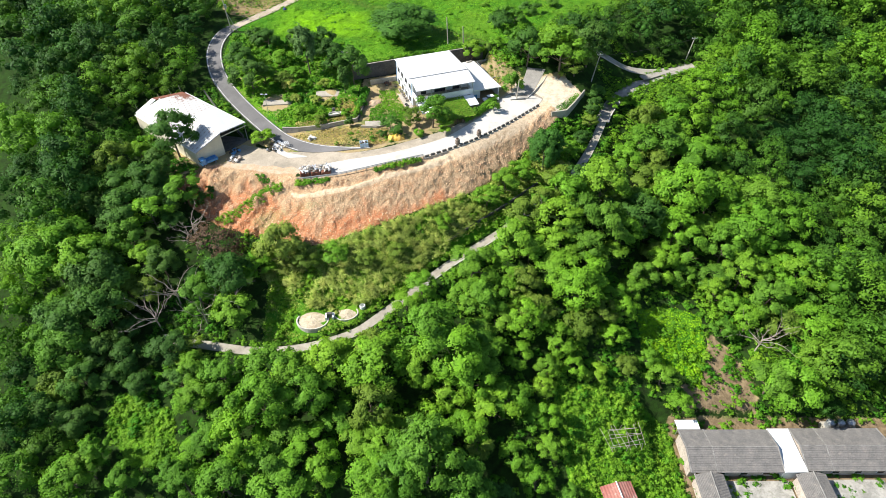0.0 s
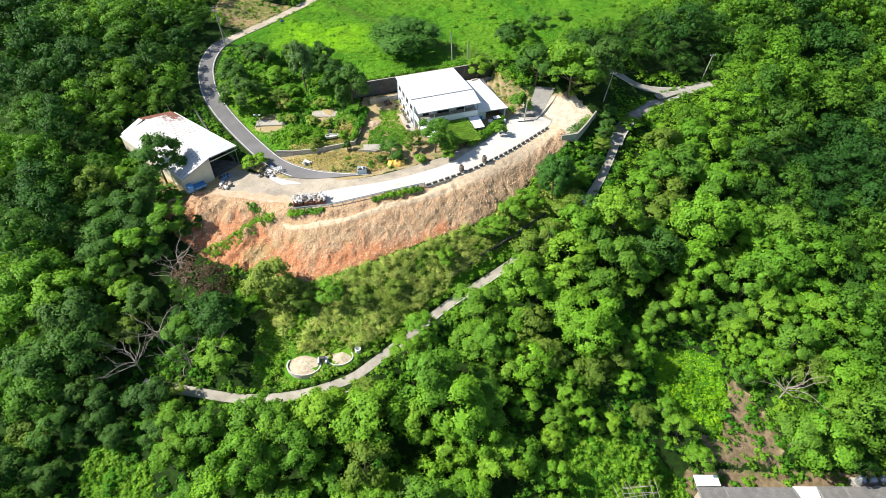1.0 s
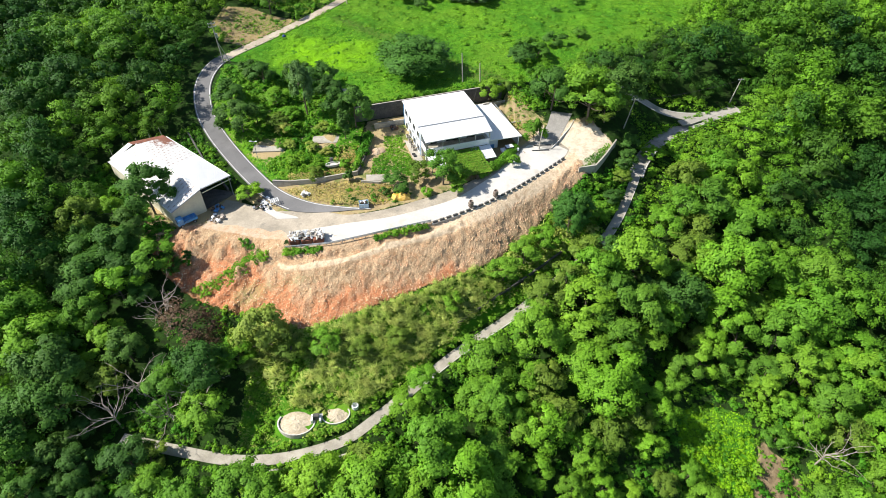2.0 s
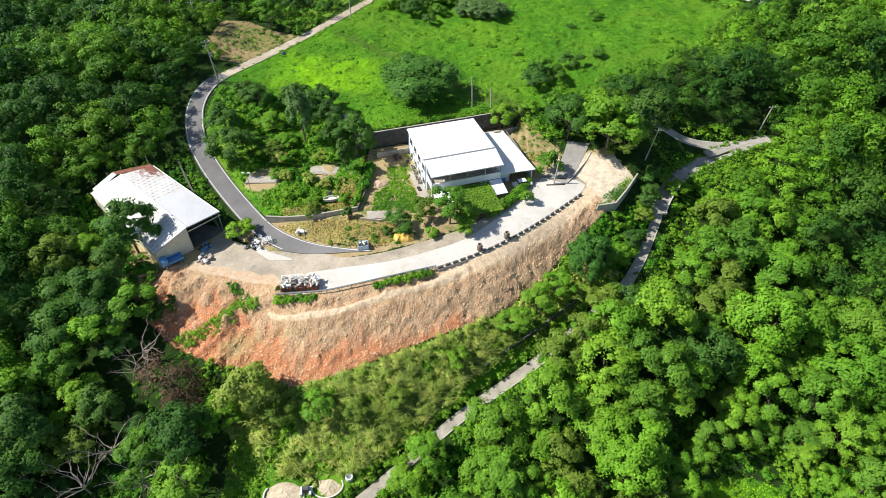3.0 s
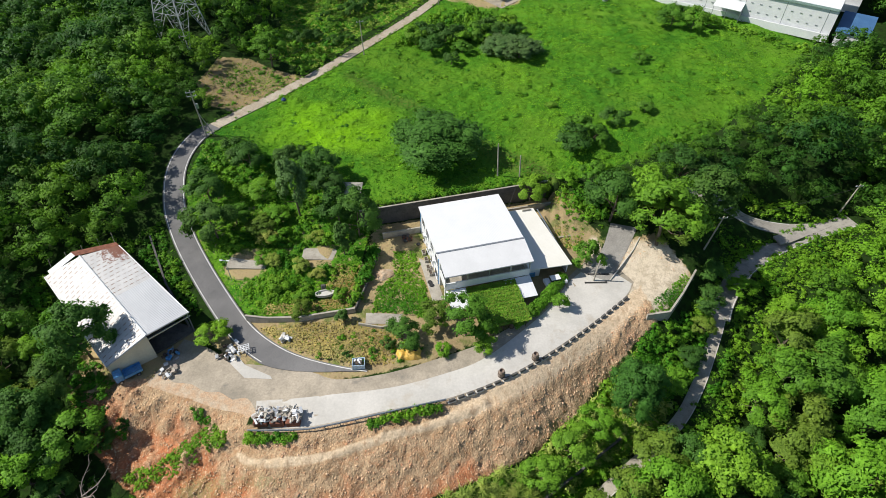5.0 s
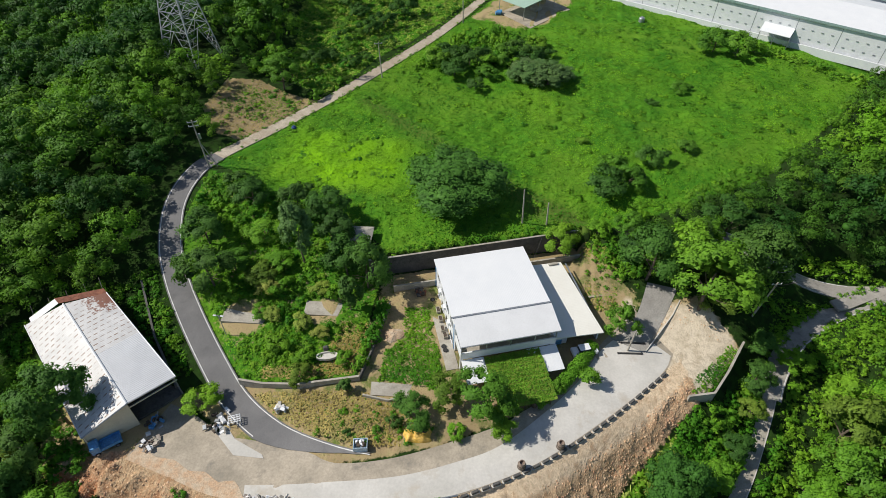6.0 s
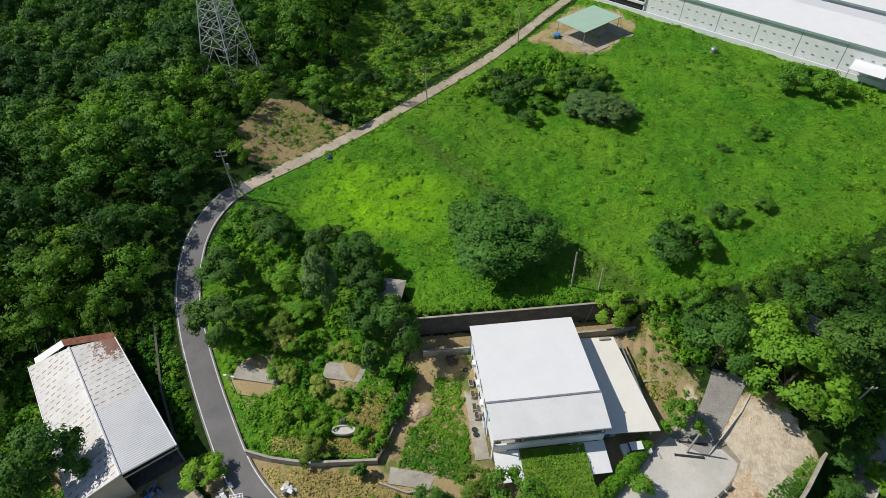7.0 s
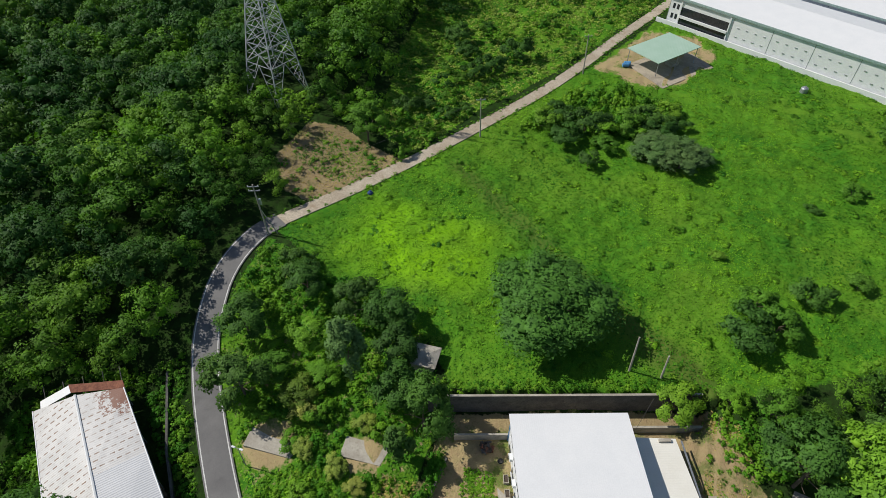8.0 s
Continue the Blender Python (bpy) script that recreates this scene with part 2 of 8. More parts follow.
def ground_material():
    """Earth, undergrowth, meadow and cut bank; the corner attribute says which lies where."""
    m, nt, bsdf = nodes_of("ground")
    v = coords(nt)
    at = nt.nodes.new("ShaderNodeAttribute")
    at.attribute_name = "zone"
    sep = nt.nodes.new("ShaderNodeSeparateColor")
    nt.links.new(at.outputs["Color"], sep.inputs[0])
    soil, dry, field = sep.outputs[0], sep.outputs[1], sep.outputs[2]
    edge = noise_node(nt, v, 0.8, 6, 0.7)
    fine = noise_node(nt, v, 3.5, 5, 0.7)
    patch = noise_node(nt, v, 0.12, 4)
    # near-black woodland floor: the shadow in crown gaps is put into its colour
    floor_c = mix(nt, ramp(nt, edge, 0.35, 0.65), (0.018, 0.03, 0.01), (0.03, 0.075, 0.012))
    field_c = mix(nt, ramp(nt, patch, 0.35, 0.65), (0.045, 0.18, 0.014), (0.11, 0.285, 0.018))
    field_c = mix(nt, ramp(nt, noise_node(nt, v, 1.1, 4, 0.65), 0.52, 0.7, 0.0, 0.7), field_c, (0.145, 0.3, 0.018))
    field_c = mix(nt, ramp(nt, edge, 0.5, 0.72), field_c, (0.05, 0.14, 0.012))
    wr = nt.nodes.new("ShaderNodeAttribute")
    wr.attribute_name = "wear"
    weeds = noise_node(nt, v, 0.45, 7, 0.75)
    field_c = mix(nt, ramp(nt, weeds, 0.5, 0.72, 0.0, 0.6), field_c, (0.14, 0.27, 0.02))
    field_c = mix(nt, ramp(nt, noise_node(nt, v, 0.05, 3), 0.46, 0.62, 0.0, 0.6), field_c, (0.15, 0.28, 0.025))
    field_c = mix(nt, ramp(nt, wr.outputs["Fac"], 0.1, 1.0, 0.0, 0.75), field_c, (0.1, 0.14, 0.03))
    field_c = mix(nt, ramp(nt, wr.outputs["Fac"], -0.1, -0.8, 0.0, 0.85), field_c, (0.23, 0.49, 0.01))
    dry_c = mix(nt, ramp(nt, edge, 0.35, 0.65), (0.42, 0.31, 0.175), (0.4, 0.33, 0.165))
    dry_c = mix(nt, ramp(nt, noise_node(nt, v, 0.22, 6, 0.75), 0.52, 0.62), dry_c, (0.15, 0.2, 0.05))
    dry_c = mix(nt, ramp(nt, fine, 0.55, 0.75), dry_c, (0.3, 0.2, 0.11))
    dry_c = mix(nt, ramp(nt, wr.outputs["Fac"], 0.1, 1.0), dry_c, mix(nt, ramp(nt, edge, 0.4, 0.6), (0.17, 0.125, 0.075), (0.28, 0.21, 0.125)))
    dry_c = mix(nt, ramp(nt, wr.outputs["Fac"], -0.2, -0.8), dry_c, mix(nt, ramp(nt, edge, 0.45, 0.6), (0.72, 0.62, 0.48), (0.54, 0.45, 0.33)))
    # cut bank: pale tan gravel above, red earth below, in streaks down the fall line
    mp = nt.nodes.new("ShaderNodeMapping")
    mp.inputs["Scale"].default_value = (1.0, 0.55, 0.7)
    nt.links.new(v, mp.inputs["Vector"])
    streak = noise_node(nt, mp.outputs["Vector"], 0.35, 6, 0.65)
    sb = nt.nodes.new("ShaderNodeAttribute")
    sb.attribute_name = "band"
    red = mathn(nt, "ADD", ramp(nt, streak, 0.3, 0.7, -0.35, 0.35), sb.outputs["Fac"])
    vor = nt.nodes.new("ShaderNodeTexVoronoi")
    vor.inputs["Scale"].default_value = 4.5
    nt.links.new(v, vor.inputs["Vector"])
    tan_c = mix(nt, ramp(nt, fine, 0.3, 0.7), (0.34, 0.235, 0.14), (0.6, 0.44, 0.28))
    red_c = mix(nt, ramp(nt, fine, 0.3, 0.7), (0.4, 0.135, 0.06), (0.6, 0.28, 0.145))
    soil_c = mix(nt, ramp(nt, red, 0.35, 0.75), tan_c, red_c)
    soil_c = mix(nt, ramp(nt, sb.outputs["Fac"], -0.4, -0.9), soil_c, mix(nt, ramp(nt, edge, 0.35, 0.65), (0.6, 0.46, 0.31), (0.72, 0.58, 0.41)))
    moss = nt.nodes.new("ShaderNodeAttribute")
    moss.attribute_name = "moss"
    soil_c = mix(nt, ramp(nt, mathn(nt, "ADD", moss.outputs["Fac"], ramp(nt, fine, 0.3, 0.7, -0.4, 0.4)), 0.4, 0.9, 0.0, 0.75), soil_c, (0.24, 0.26, 0.12))
    mottle = noise_node(nt, v, 0.7, 5, 0.7)
    soil_c = mix(nt, ramp(nt, mathn(nt, "MULTIPLY", ramp(nt, mottle, 0.5, 0.64), ramp(nt, sb.outputs["Fac"], -0.5, -0.1)), 0.0, 1.0, 0.0, 0.6), soil_c, (0.43, 0.225, 0.11))
    cell = nt.nodes.new("ShaderNodeSeparateColor")
    nt.links.new(vor.outputs["Color"], cell.inputs[0])
    soil_c = mix(nt, 1.0, soil_c, mix(nt, cell.outputs[0], (0.88, 0.87, 0.86), (1.14, 1.14, 1.14)), "MULTIPLY")
    # gully darkness put into the colour as noise streaks, beyond the modelled relief
    gully = noise_node(nt, mp.outputs["Vector"], 1.1, 6, 0.7)
    soil_c = mix(nt, ramp(nt, gully, 0.5, 0.68, 0.0, 0.6), soil_c, (0.34, 0.19, 0.1))
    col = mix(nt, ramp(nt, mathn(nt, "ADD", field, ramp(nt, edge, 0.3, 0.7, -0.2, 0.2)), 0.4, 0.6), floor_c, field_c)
    col = mix(nt, ramp(nt, mathn(nt, "ADD", dry, ramp(nt, edge, 0.3, 0.7, -0.35, 0.35)), 0.4, 0.6), col, dry_c)
    col = mix(nt, ramp(nt, mathn(nt, "ADD", soil, ramp(nt, edge, 0.3, 0.7, -0.3, 0.3)), 0.4, 0.6), col, soil_c)
    nt.links.new(col, bsdf.inputs["Base Color"])
    bsdf.inputs["Roughness"].default_value = 0.95
    bsdf.inputs["Specular IOR Level"].default_value = 0.06
    raked = ramp(nt, soil, 0.3, 0.7, 0.0, 0.9)
    raked = mathn(nt, "MULTIPLY", noise_node(nt, mp.outputs["Vector"], 2.2, 3, 0.6), raked)
    rocky = mathn(nt, "MULTIPLY", vor.outputs["Distance"], ramp(nt, soil, 0.3, 0.7, 0.0, -0.35))
    rocky = mathn(nt, "MULTIPLY", mathn(nt, "ADD", rocky, raked), ramp(nt, sb.outputs["Fac"], -0.7, -0.2, 0.12, 1.0))
    bump(nt, bsdf, mathn(nt, "ADD", noise_node(nt, v, 1.8, 9, 0.75), rocky), 1.0, 0.22)
    return m


M_GROUND = ground_material()


# ---------------------------------------------------------------- makers
def mesh_of(name, verts, faces, material, smooth=False):
    me = bpy.data.meshes.new(name)
    me.from_pydata(verts, [], faces)
    me.materials.append(material)
    if smooth:
        me.polygons.foreach_set("use_smooth", [True] * len(me.polygons))
    return me


def tri_mesh(name, verts, tris, material, smooth=False, normals=None):
    """A mesh from arrays of places and triangles, with shading normals of its own where given."""
    me = bpy.data.meshes.new(name)
    n = len(tris)
    me.vertices.add(len(verts))
    me.vertices.foreach_set("co", np.asarray(verts, np.float32).ravel())
    me.loops.add(3 * n)
    me.loops.foreach_set("vertex_index", np.asarray(tris, np.int32).ravel())
    me.polygons.add(n)
    me.polygons.foreach_set("loop_start", np.arange(0, 3 * n, 3, dtype=np.int32))
    if smooth:
        me.polygons.foreach_set("use_smooth", np.ones(n, bool))
    me.materials.append(material)
    me.update(calc_edges=True)
    if normals is not None:
        me.attributes.new("custom_normal", "FLOAT_VECTOR", "POINT").data.foreach_set("vector", np.asarray(normals, np.float32).ravel())
        me.update()
    return me


def part(name, bm, material, parent=None, label="", bevel=0.0):
    if bevel:
        bmesh.ops.bevel(bm, geom=list(bm.edges), offset=bevel, segments=1, affect="EDGES", clamp_overlap=True)
    bmesh.ops.recalc_face_normals(bm, faces=bm.faces)
    me = bpy.data.meshes.new(name)
    bm.to_mesh(me)
    bm.free()
    me.materials.append(material)
    ob = new(name, me)
    ob.parent = parent
    if label:
        tagged(ob, label)
    return ob


def thing(name, x, y, z, turn, label, category, group="", kind=""):
    ob = new(name)
    ob.matrix_basis = pose(x, y, z, 0, 0, turn)
    ob.empty_display_size = 0.3
    return tagged(ob, label, category, group, kind)


def box(bm, x0, x1, y0, y1, z0, z1):
    vs = [bm.verts.new(p) for p in ((x0, y0, z0), (x1, y0, z0), (x1, y1, z0), (x0, y1, z0), (x0, y0, z1), (x1, y0, z1), (x1, y1, z1), (x0, y1, z1))]
    for f in ((0, 3, 2, 1), (4, 5, 6, 7), (0, 1, 5, 4), (1, 2, 6, 5), (2, 3, 7, 6), (3, 0, 4, 7)):
        bm.faces.new([vs[i] for i in f])
    return bm


def boxes(*dims):
    bm = bmesh.new()
    for d in dims:
        box(bm, *d)
    return bm


def slab(bm, top, thick):
    """A plate whose upper face has the given corners."""
    up = [bm.verts.new(p) for p in top]
    lo = [bm.verts.new((p[0], p[1], p[2] - thick)) for p in top]
    bm.faces.new(up)
    bm.faces.new(lo[::-1])
    n = len(top)
    for i in range(n):
        bm.faces.new((up[i], lo[i], lo[(i + 1) % n], up[(i + 1) % n]))
    return bm


def bar(bm, p, q, r, sides=6, r2=None):
    p, q = Vector(p), Vector(q)
    w = (q - p).normalized()
    u = w.orthogonal().normalized()
    v = w.cross(u)
    rings = []
    for c, rad in ((p, r), (q, r if r2 is None else r2)):
        rings.append([bm.verts.new(c + (u * math.cos(2 * math.pi * i / sides) + v * math.sin(2 * math.pi * i / sides)) * rad) for i in range(sides)])
    for i in range(sides):
        bm.faces.new((rings[0][i], rings[0][(i + 1) % sides], rings[1][(i + 1) % sides], rings[1][i]))
    bm.faces.new(rings[0][::-1])
    bm.faces.new(rings[1])
    return bm


def bars(items, sides=6):
    bm = bmesh.new()
    for it in items:
        bar(bm, it[0], it[1], it[2], sides, it[3] if len(it) > 3 else None)
    return bm


def lathe(bm, outline, sides=16, cx=0.0, cy=0.0):
    """Turns (radius, height) pairs round the upright axis."""
    rings = [[bm.verts.new((cx + r * math.cos(2 * math.pi * i / sides), cy + r * math.sin(2 * math.pi * i / sides), z)) for i in range(sides)] for r, z in outline]
    for a, b in zip(rings, rings[1:]):
        for i in range(sides):
            bm.faces.new((a[i], a[(i + 1) % sides], b[(i + 1) % sides], b[i]))
    bm.faces.new(rings[0][::-1])
    bm.faces.new(rings[-1])
    return bm


def inside(poly, x, y):
    x, y = np.asarray(x, float), np.asarray(y, float)
    hit = np.zeros(x.shape, bool)
    for (x0, y0), (x1, y1) in zip(poly, poly[1:] + poly[:1]):
        if y0 != y1:
            hit ^= ((y0 > y) != (y1 > y)) & (x < (x1 - x0) * (y - y0) / (y1 - y0) + x0)
    return hit


def smooth_line(pts, step=1.5):
    """A curve through the given plan points, in even steps."""
    p = np.array(pts, float)
    out = []
    for i in range(len(p) - 1):
        a, b, c, d = p[max(i - 1, 0)], p[i], p[i + 1], p[min(i + 2, len(p) - 1)]
        n = max(2, int(np.linalg.norm(c - b) / step))
        for k in range(n):
            t = k / n
            out.append(0.5 * (2 * b + (c - a) * t + (2 * a - 5 * b + 4 * c - d) * t * t + (3 * b - a - 3 * c + d) * t ** 3))
    out.append(p[-1])
    return np.array(out)


def line_distance(line, x, y, want_z=None):
    """Distance from places to a polyline, and the height carried along it."""
    best = np.full(np.shape(x), 1e9)
    zz = np.zeros(np.shape(x))
    for i in range(len(line) - 1):
        (ax, ay), (bx, by) = line[i], line[i + 1]
        dx, dy = bx - ax, by - ay
        k = np.clip(((x - ax) * dx + (y - ay) * dy) / max(dx * dx + dy * dy, 1e-6), 0, 1)
        d = np.hypot(x - ax - k * dx, y - ay - k * dy)
        if want_z is not None:
            zz = np.where(d < best, want_z[i] + (want_z[i + 1] - want_z[i]) * k, zz)
        best = np.minimum(best, d)
    return best, zz


# ---------------------------------------------------------------- landform
def lin(x, *pairs):
    return np.interp(x, pairs[0::2], pairs[1::2])


def profile(x, y):
    """Height of the hillside: lower slope, footpath bench, cut bank, terrace, upper field."""
    yp = lin(x, -140, 58, -60, 60, -32, 63.7, -21, 65, -14, 69, -8, 75, 0, 81.3, 11, 89.8, 20, 98, 28.5, 106,
             35, 116.5, 41, 129, 44, 134.5, 48.5, 140.5, 54, 144, 62, 147.5, 72, 152, 110, 165, 160, 180)
    zp = lin(x, -140, -30, -75, -21, -50, -17.5, -27, -16, -14, -14.4, 0, -13.6, 12, -13, 20, -11, 29, -8.3,
             35, -7.2, 41, -6.6, 53, -4.3, 62, -3.5, 72, -3, 110, -8, 160, -14)
    yf = lin(x, -140, 75, -75, 80, -58, 92, -47, 90.6, -38.5, 87.6, -25.5, 84, -16, 87.8, -7.6, 92.5, 7.2, 101,
             17.7, 112.5, 24, 116.5, 30, 117, 36, 121)
    yf = np.where(x > 30, np.maximum(yf, yp + 2.6), yf)
    zf = lin(x, -140, -24, -75, -14, -58, -9, -47, -10, -25, -8.5, -6, -5.6, 8, -4.6, 18, -4.2, 24, -4.4, 30, -6, 36, -6.8)
    zf = np.where(x > 34, zp + 0.4, zf)
    yc = lin(x, -140, 110, -75, 105, -58, 103, -45, 100.2, -35, 98.7, -30, 96, -24, 93.5, -18, 95, -10.4, 97.5, -2.8, 101,
             5.2, 106, 14, 113, 22.7, 119.6, 28, 121.2, 35, 131, 41, 137, 50, 150)
    yc = np.maximum(yc, yf + 3)
    zc = lin(x, -140, -16, -75, -7, -58, -4.5, -45, -3.9, -30, -3.1, -18, -2.9, -3, -1.9, 8, -1.2, 22, -1.3, 28, -1.5,
             35, -1.6, 41, -3, 53, -2.5, 72, -2, 110, -6, 160, -12)
    zr = lin(x, -140, -14, -75, -6, -60, -4, -46, -3.7, -30, -2.7, -20, -1.9, -5, -1.0, 5, -0.8, 22, -1.0, 35, -1.4,
             41, -2.4, 53, -2.2, 72, -1.8, 110, -5, 160, -11)
    yw = 137.5 + (x + 20.3) * 0.352
    yb = np.where((x > -23) & (x < 12), yw + 0.5, np.where(x <= -23, 112, 131))
    yb = np.maximum(yb, yc + 3.2)
    yt = np.where((x > -23) & (x < 12), yw + 0.6, np.where(x <= -23, 152, 149))
    yt = np.maximum(yt, yb + 0.1)
    zb = np.where((x > -23) & (x < 12), -0.5, zr)
    zt = lin(x, -140, -4, -110, -1, -80, 3, -66, 3.5, -20, 3, 12, 3.2, 35, 3, 53, 2.5, 72, 1, 110, -4, 160, -8)
    zfar = lin(x, -160, -6, -110, -2, -82, 7, -70, 7, -55, 4, -20, 3, 60, 3, 160, -4)
    za = lin(x, -140, -40, -60, -31, 0, -34, 35, -41, 160, -42)
    ys = [0 * x + 15, yp - 2.6, yp + 2, yf, yc, yc + 3, yb, yt, 0 * x + 205, 0 * x + 330]
    zs = [za, zp, zp + 0.1, zf, zc, zr, zb, zt, zfar, zfar]
    z = za + 0.0
    for (y0, y1, z0, z1) in zip(ys, ys[1:], zs, zs[1:]):
        k = np.clip((y - y0) / np.maximum(y1 - y0, 0.1), 0, 1)
        z = np.where(y > y0, z0 + (z1 - z0) * k, z)
    return z


def land(x, y):
    x, y = np.asarray(x, float), np.asarray(y, float)
    z = sum(profile(x + d, y + e) for d, e in ((-3, 0), (-1.5, 0.5), (0, 0), (1.5, -0.5), (3, 0))) / 5
    walled = (x > -22.8) & (x < 11.5) & (np.abs(y - 137.5 - (x + 20.3) * 0.352) < 4)
    z = np.where(walled, profile(x, y), z)
    # the gullied corner below the barn yard, and the spur beside it
    z = z - 1.3 * np.exp(-((x + 45) / 6.0) ** 2 - ((y - 96.5) / 3.2) ** 2) - 1.2 * np.exp(-((x + 36.5) / 3.0) ** 2 - ((y - 97.8) / 1.8) ** 2)
    z = z + 1.1 * np.exp(-(((x + 38) * 0.36 - (y - 94.6) * 0.93) / 1.3) ** 2 - ((x + 38) / 6.5) ** 2)
    # the terrace of the two graves
    k = np.clip(1.5 - np.hypot((x + 21.6) / 6.2, (y - 70.0) / 3.2), 0, 1)
    z = z + (-14.3 - z) * k * k * (3 - 2 * k)
    # the levelled lot of the tiled houses
    k = np.clip(1 - np.maximum.reduce([40 - x, x - 95, 36 - y, y - 56.5, 0 * x]) / 5, 0, 1)
    return z + (-31.4 - z) * k * k * (3 - 2 * k)

# ---------------------------------------------------------------- plan lines
ROAD = smooth_line([(-16, 105.3), (-20, 105.8), (-26, 107.3), (-31, 109.4), (-36.5, 113), (-42, 118.4), (-48, 125), (-53, 131.2), (-57, 137.6), (-59.6, 144.8), (-60.2, 150.6), (-59.4, 156.4), (-57.6, 160.2)])
TRACK = smooth_line([(-58.6, 158.2), (-55.5, 163.2), (-49, 173.2), (-42, 185.2), (-34.4, 200), (-25.4, 218.5), (-18.6, 236), (-12, 255), (-4, 276), (4, 298)])
FOOTPATH = smooth_line([(-52, 67), (-42, 65.2), (-33.9, 63.9), (-27.2, 63.9), (-21.5, 64.9), (-16, 66.9), (-12.2, 70), (-7.4, 74.6), (-0.3, 81.6), (5.2, 86.2), (12, 91.6), (20, 98.4), (28.7, 106.2), (33.4, 113), (38.2, 122.8), (41.5, 130.4), (46.5, 137.4), (53, 142.4), (60, 146), (66, 148.8), (69, 150.2)])
SPUR = smooth_line([(62, 147.4), (57, 146.9), (52, 147.1), (46.8, 147.2), (41, 148.4), (34, 151)])


def carried(line):
    z = land(line[:, 0], line[:, 1])
    for _ in range(6):
        z[1:-1] = (z[:-2] + z[1:-1] + z[2:]) / 3
    return z


LINES = [(ROAD, carried(ROAD), 2.1), (TRACK, carried(TRACK), 1.7), (FOOTPATH, carried(FOOTPATH), 1.2), (SPUR, carried(SPUR), 1.7)]
FIELD = [(-57, 158), (-44, 180), (-33, 200), (-17, 234), (-2, 272), (60, 240), (86, 221), (78, 207), (62, 187), (45, 168), (27, 156), (14, 149), (-20, 139), (-26, 146), (-44, 151)]
BANK = [(-58, 100.5), (-54, 96), (-47, 90.8), (-38.5, 87.6), (-32, 86), (-25.5, 83.6), (-20, 85), (-15.8, 87), (-7.6, 91), (0, 94.4), (7, 98.6), (13, 104), (17.7, 110), (24, 117.5), (27.5, 121), (25.5, 127), (14.2, 115.9), (5.2, 108.4), (-3.8, 103.5), (-22.9, 97.9), (-30.5, 97.8), (-31, 100.3), (-36, 100.7), (-41, 102), (-46.4, 104.4), (-52, 104)]
YARD = [(-44, 113), (-34.8, 107.3), (-20, 105.2), (-6.8, 109.3), (3.4, 115.5), (12.5, 125.9), (20.6, 135), (30, 139), (35, 131), (28, 121.6), (24, 124), (16, 145), (10.5, 147.8), (-20, 137), (-20, 117.5), (-36, 115.2)]
PLOT = [(-60.5, 167), (-67, 175), (-66.2, 186.4), (-60, 189),  (-54, 186.2), (-43.4, 183.5), (-49.6, 174.2), (-55.2, 166.4)]
GARDEN = [(-36, 115.4), (-20.5, 118), (-20.5, 137), (-27, 147), (-45, 152), (-57, 156), (-57.5, 146), (-54, 135), (-47, 126), (-40, 119)]
BANKSIDE = [(-33, 65.6), (-21.5, 66.8), (-16.5, 69), (-9, 76.4), (4, 87.6), (12, 93.5), (22, 102.5), (28, 108), (31, 117), (24, 116.5), (17.7, 109), (7, 98), (-7.6, 90.5), (-16, 86.5), (-25.5, 83.4), (-34, 85.5)]
MEADOWS = [[(39, 67.5), (46, 66), (49.5, 63), (52.5, 70), (53, 77.5), (46, 79), (39.5, 77.5)], [(-58, 52), (-55, 57), (-46.5, 53.4), (-43.5, 45.5), (-51, 44.6)]]
CLEARED = [(46, 59.5), (60, 59.5), (60.5, 64), (57, 70.5), (53.5, 74), (52.6, 70), (49.6, 62.6), (46, 64)]
SCRUB = [(-43.4, 187.6), (-52, 189.6), (-55, 198), (-57, 207), (-62, 226), (-66, 256), (-44, 300), (2, 300), (-12, 262), (-24, 230), (-36, 206)]
HOUSEWEEDS = [(20, 60.5), (33, 62), (42.4, 57), (42.4, 36), (36, 34), (22, 38), (21, 48)]
SHELTER_PAD = [(-15.6, 236), (-7, 231), (4.4, 232.6), (12.6, 252), (6.5, 263), (-4, 264), (-11, 246)]
LOT = [(42.6, 34), (100, 34), (100, 58.5), (42.6, 58.5)]
BARN_LOT = [(-76.5, 119), (-72, 113), (-56, 99.5), (-42, 108), (-42, 113), (-58, 129), (-66, 127)]


# ---------------------------------------------------------------- ground
def axis(lo, hi, fine_lo, fine_hi, step, dense_lo, dense_hi):
    """Grid lines: even in the middle, twice as dense across the bank, wider and wider outwards."""
    mid = list(np.arange(fine_lo, dense_lo - step / 4, step)) + list(np.arange(dense_lo, dense_hi, step / 2)) + list(np.arange(dense_hi, fine_hi + step / 2, step))
    a, b, s = mid[0], mid[-1], step
    left, right = [], []
    while a > lo or b < hi:
        s *= 1.12
        if a > lo:
            a -= s
            left.append(a)
        if b < hi:
            b += s
            right.append(b)
    return np.array(left[::-1] + mid + right)


LEDGE = smooth_line([(-31, 94.3), (-28, 93.4), (-21.7, 93.9), (-17.3, 95.4), (-12.1, 97.5), (-4.1, 100.7), (1, 103.4)])


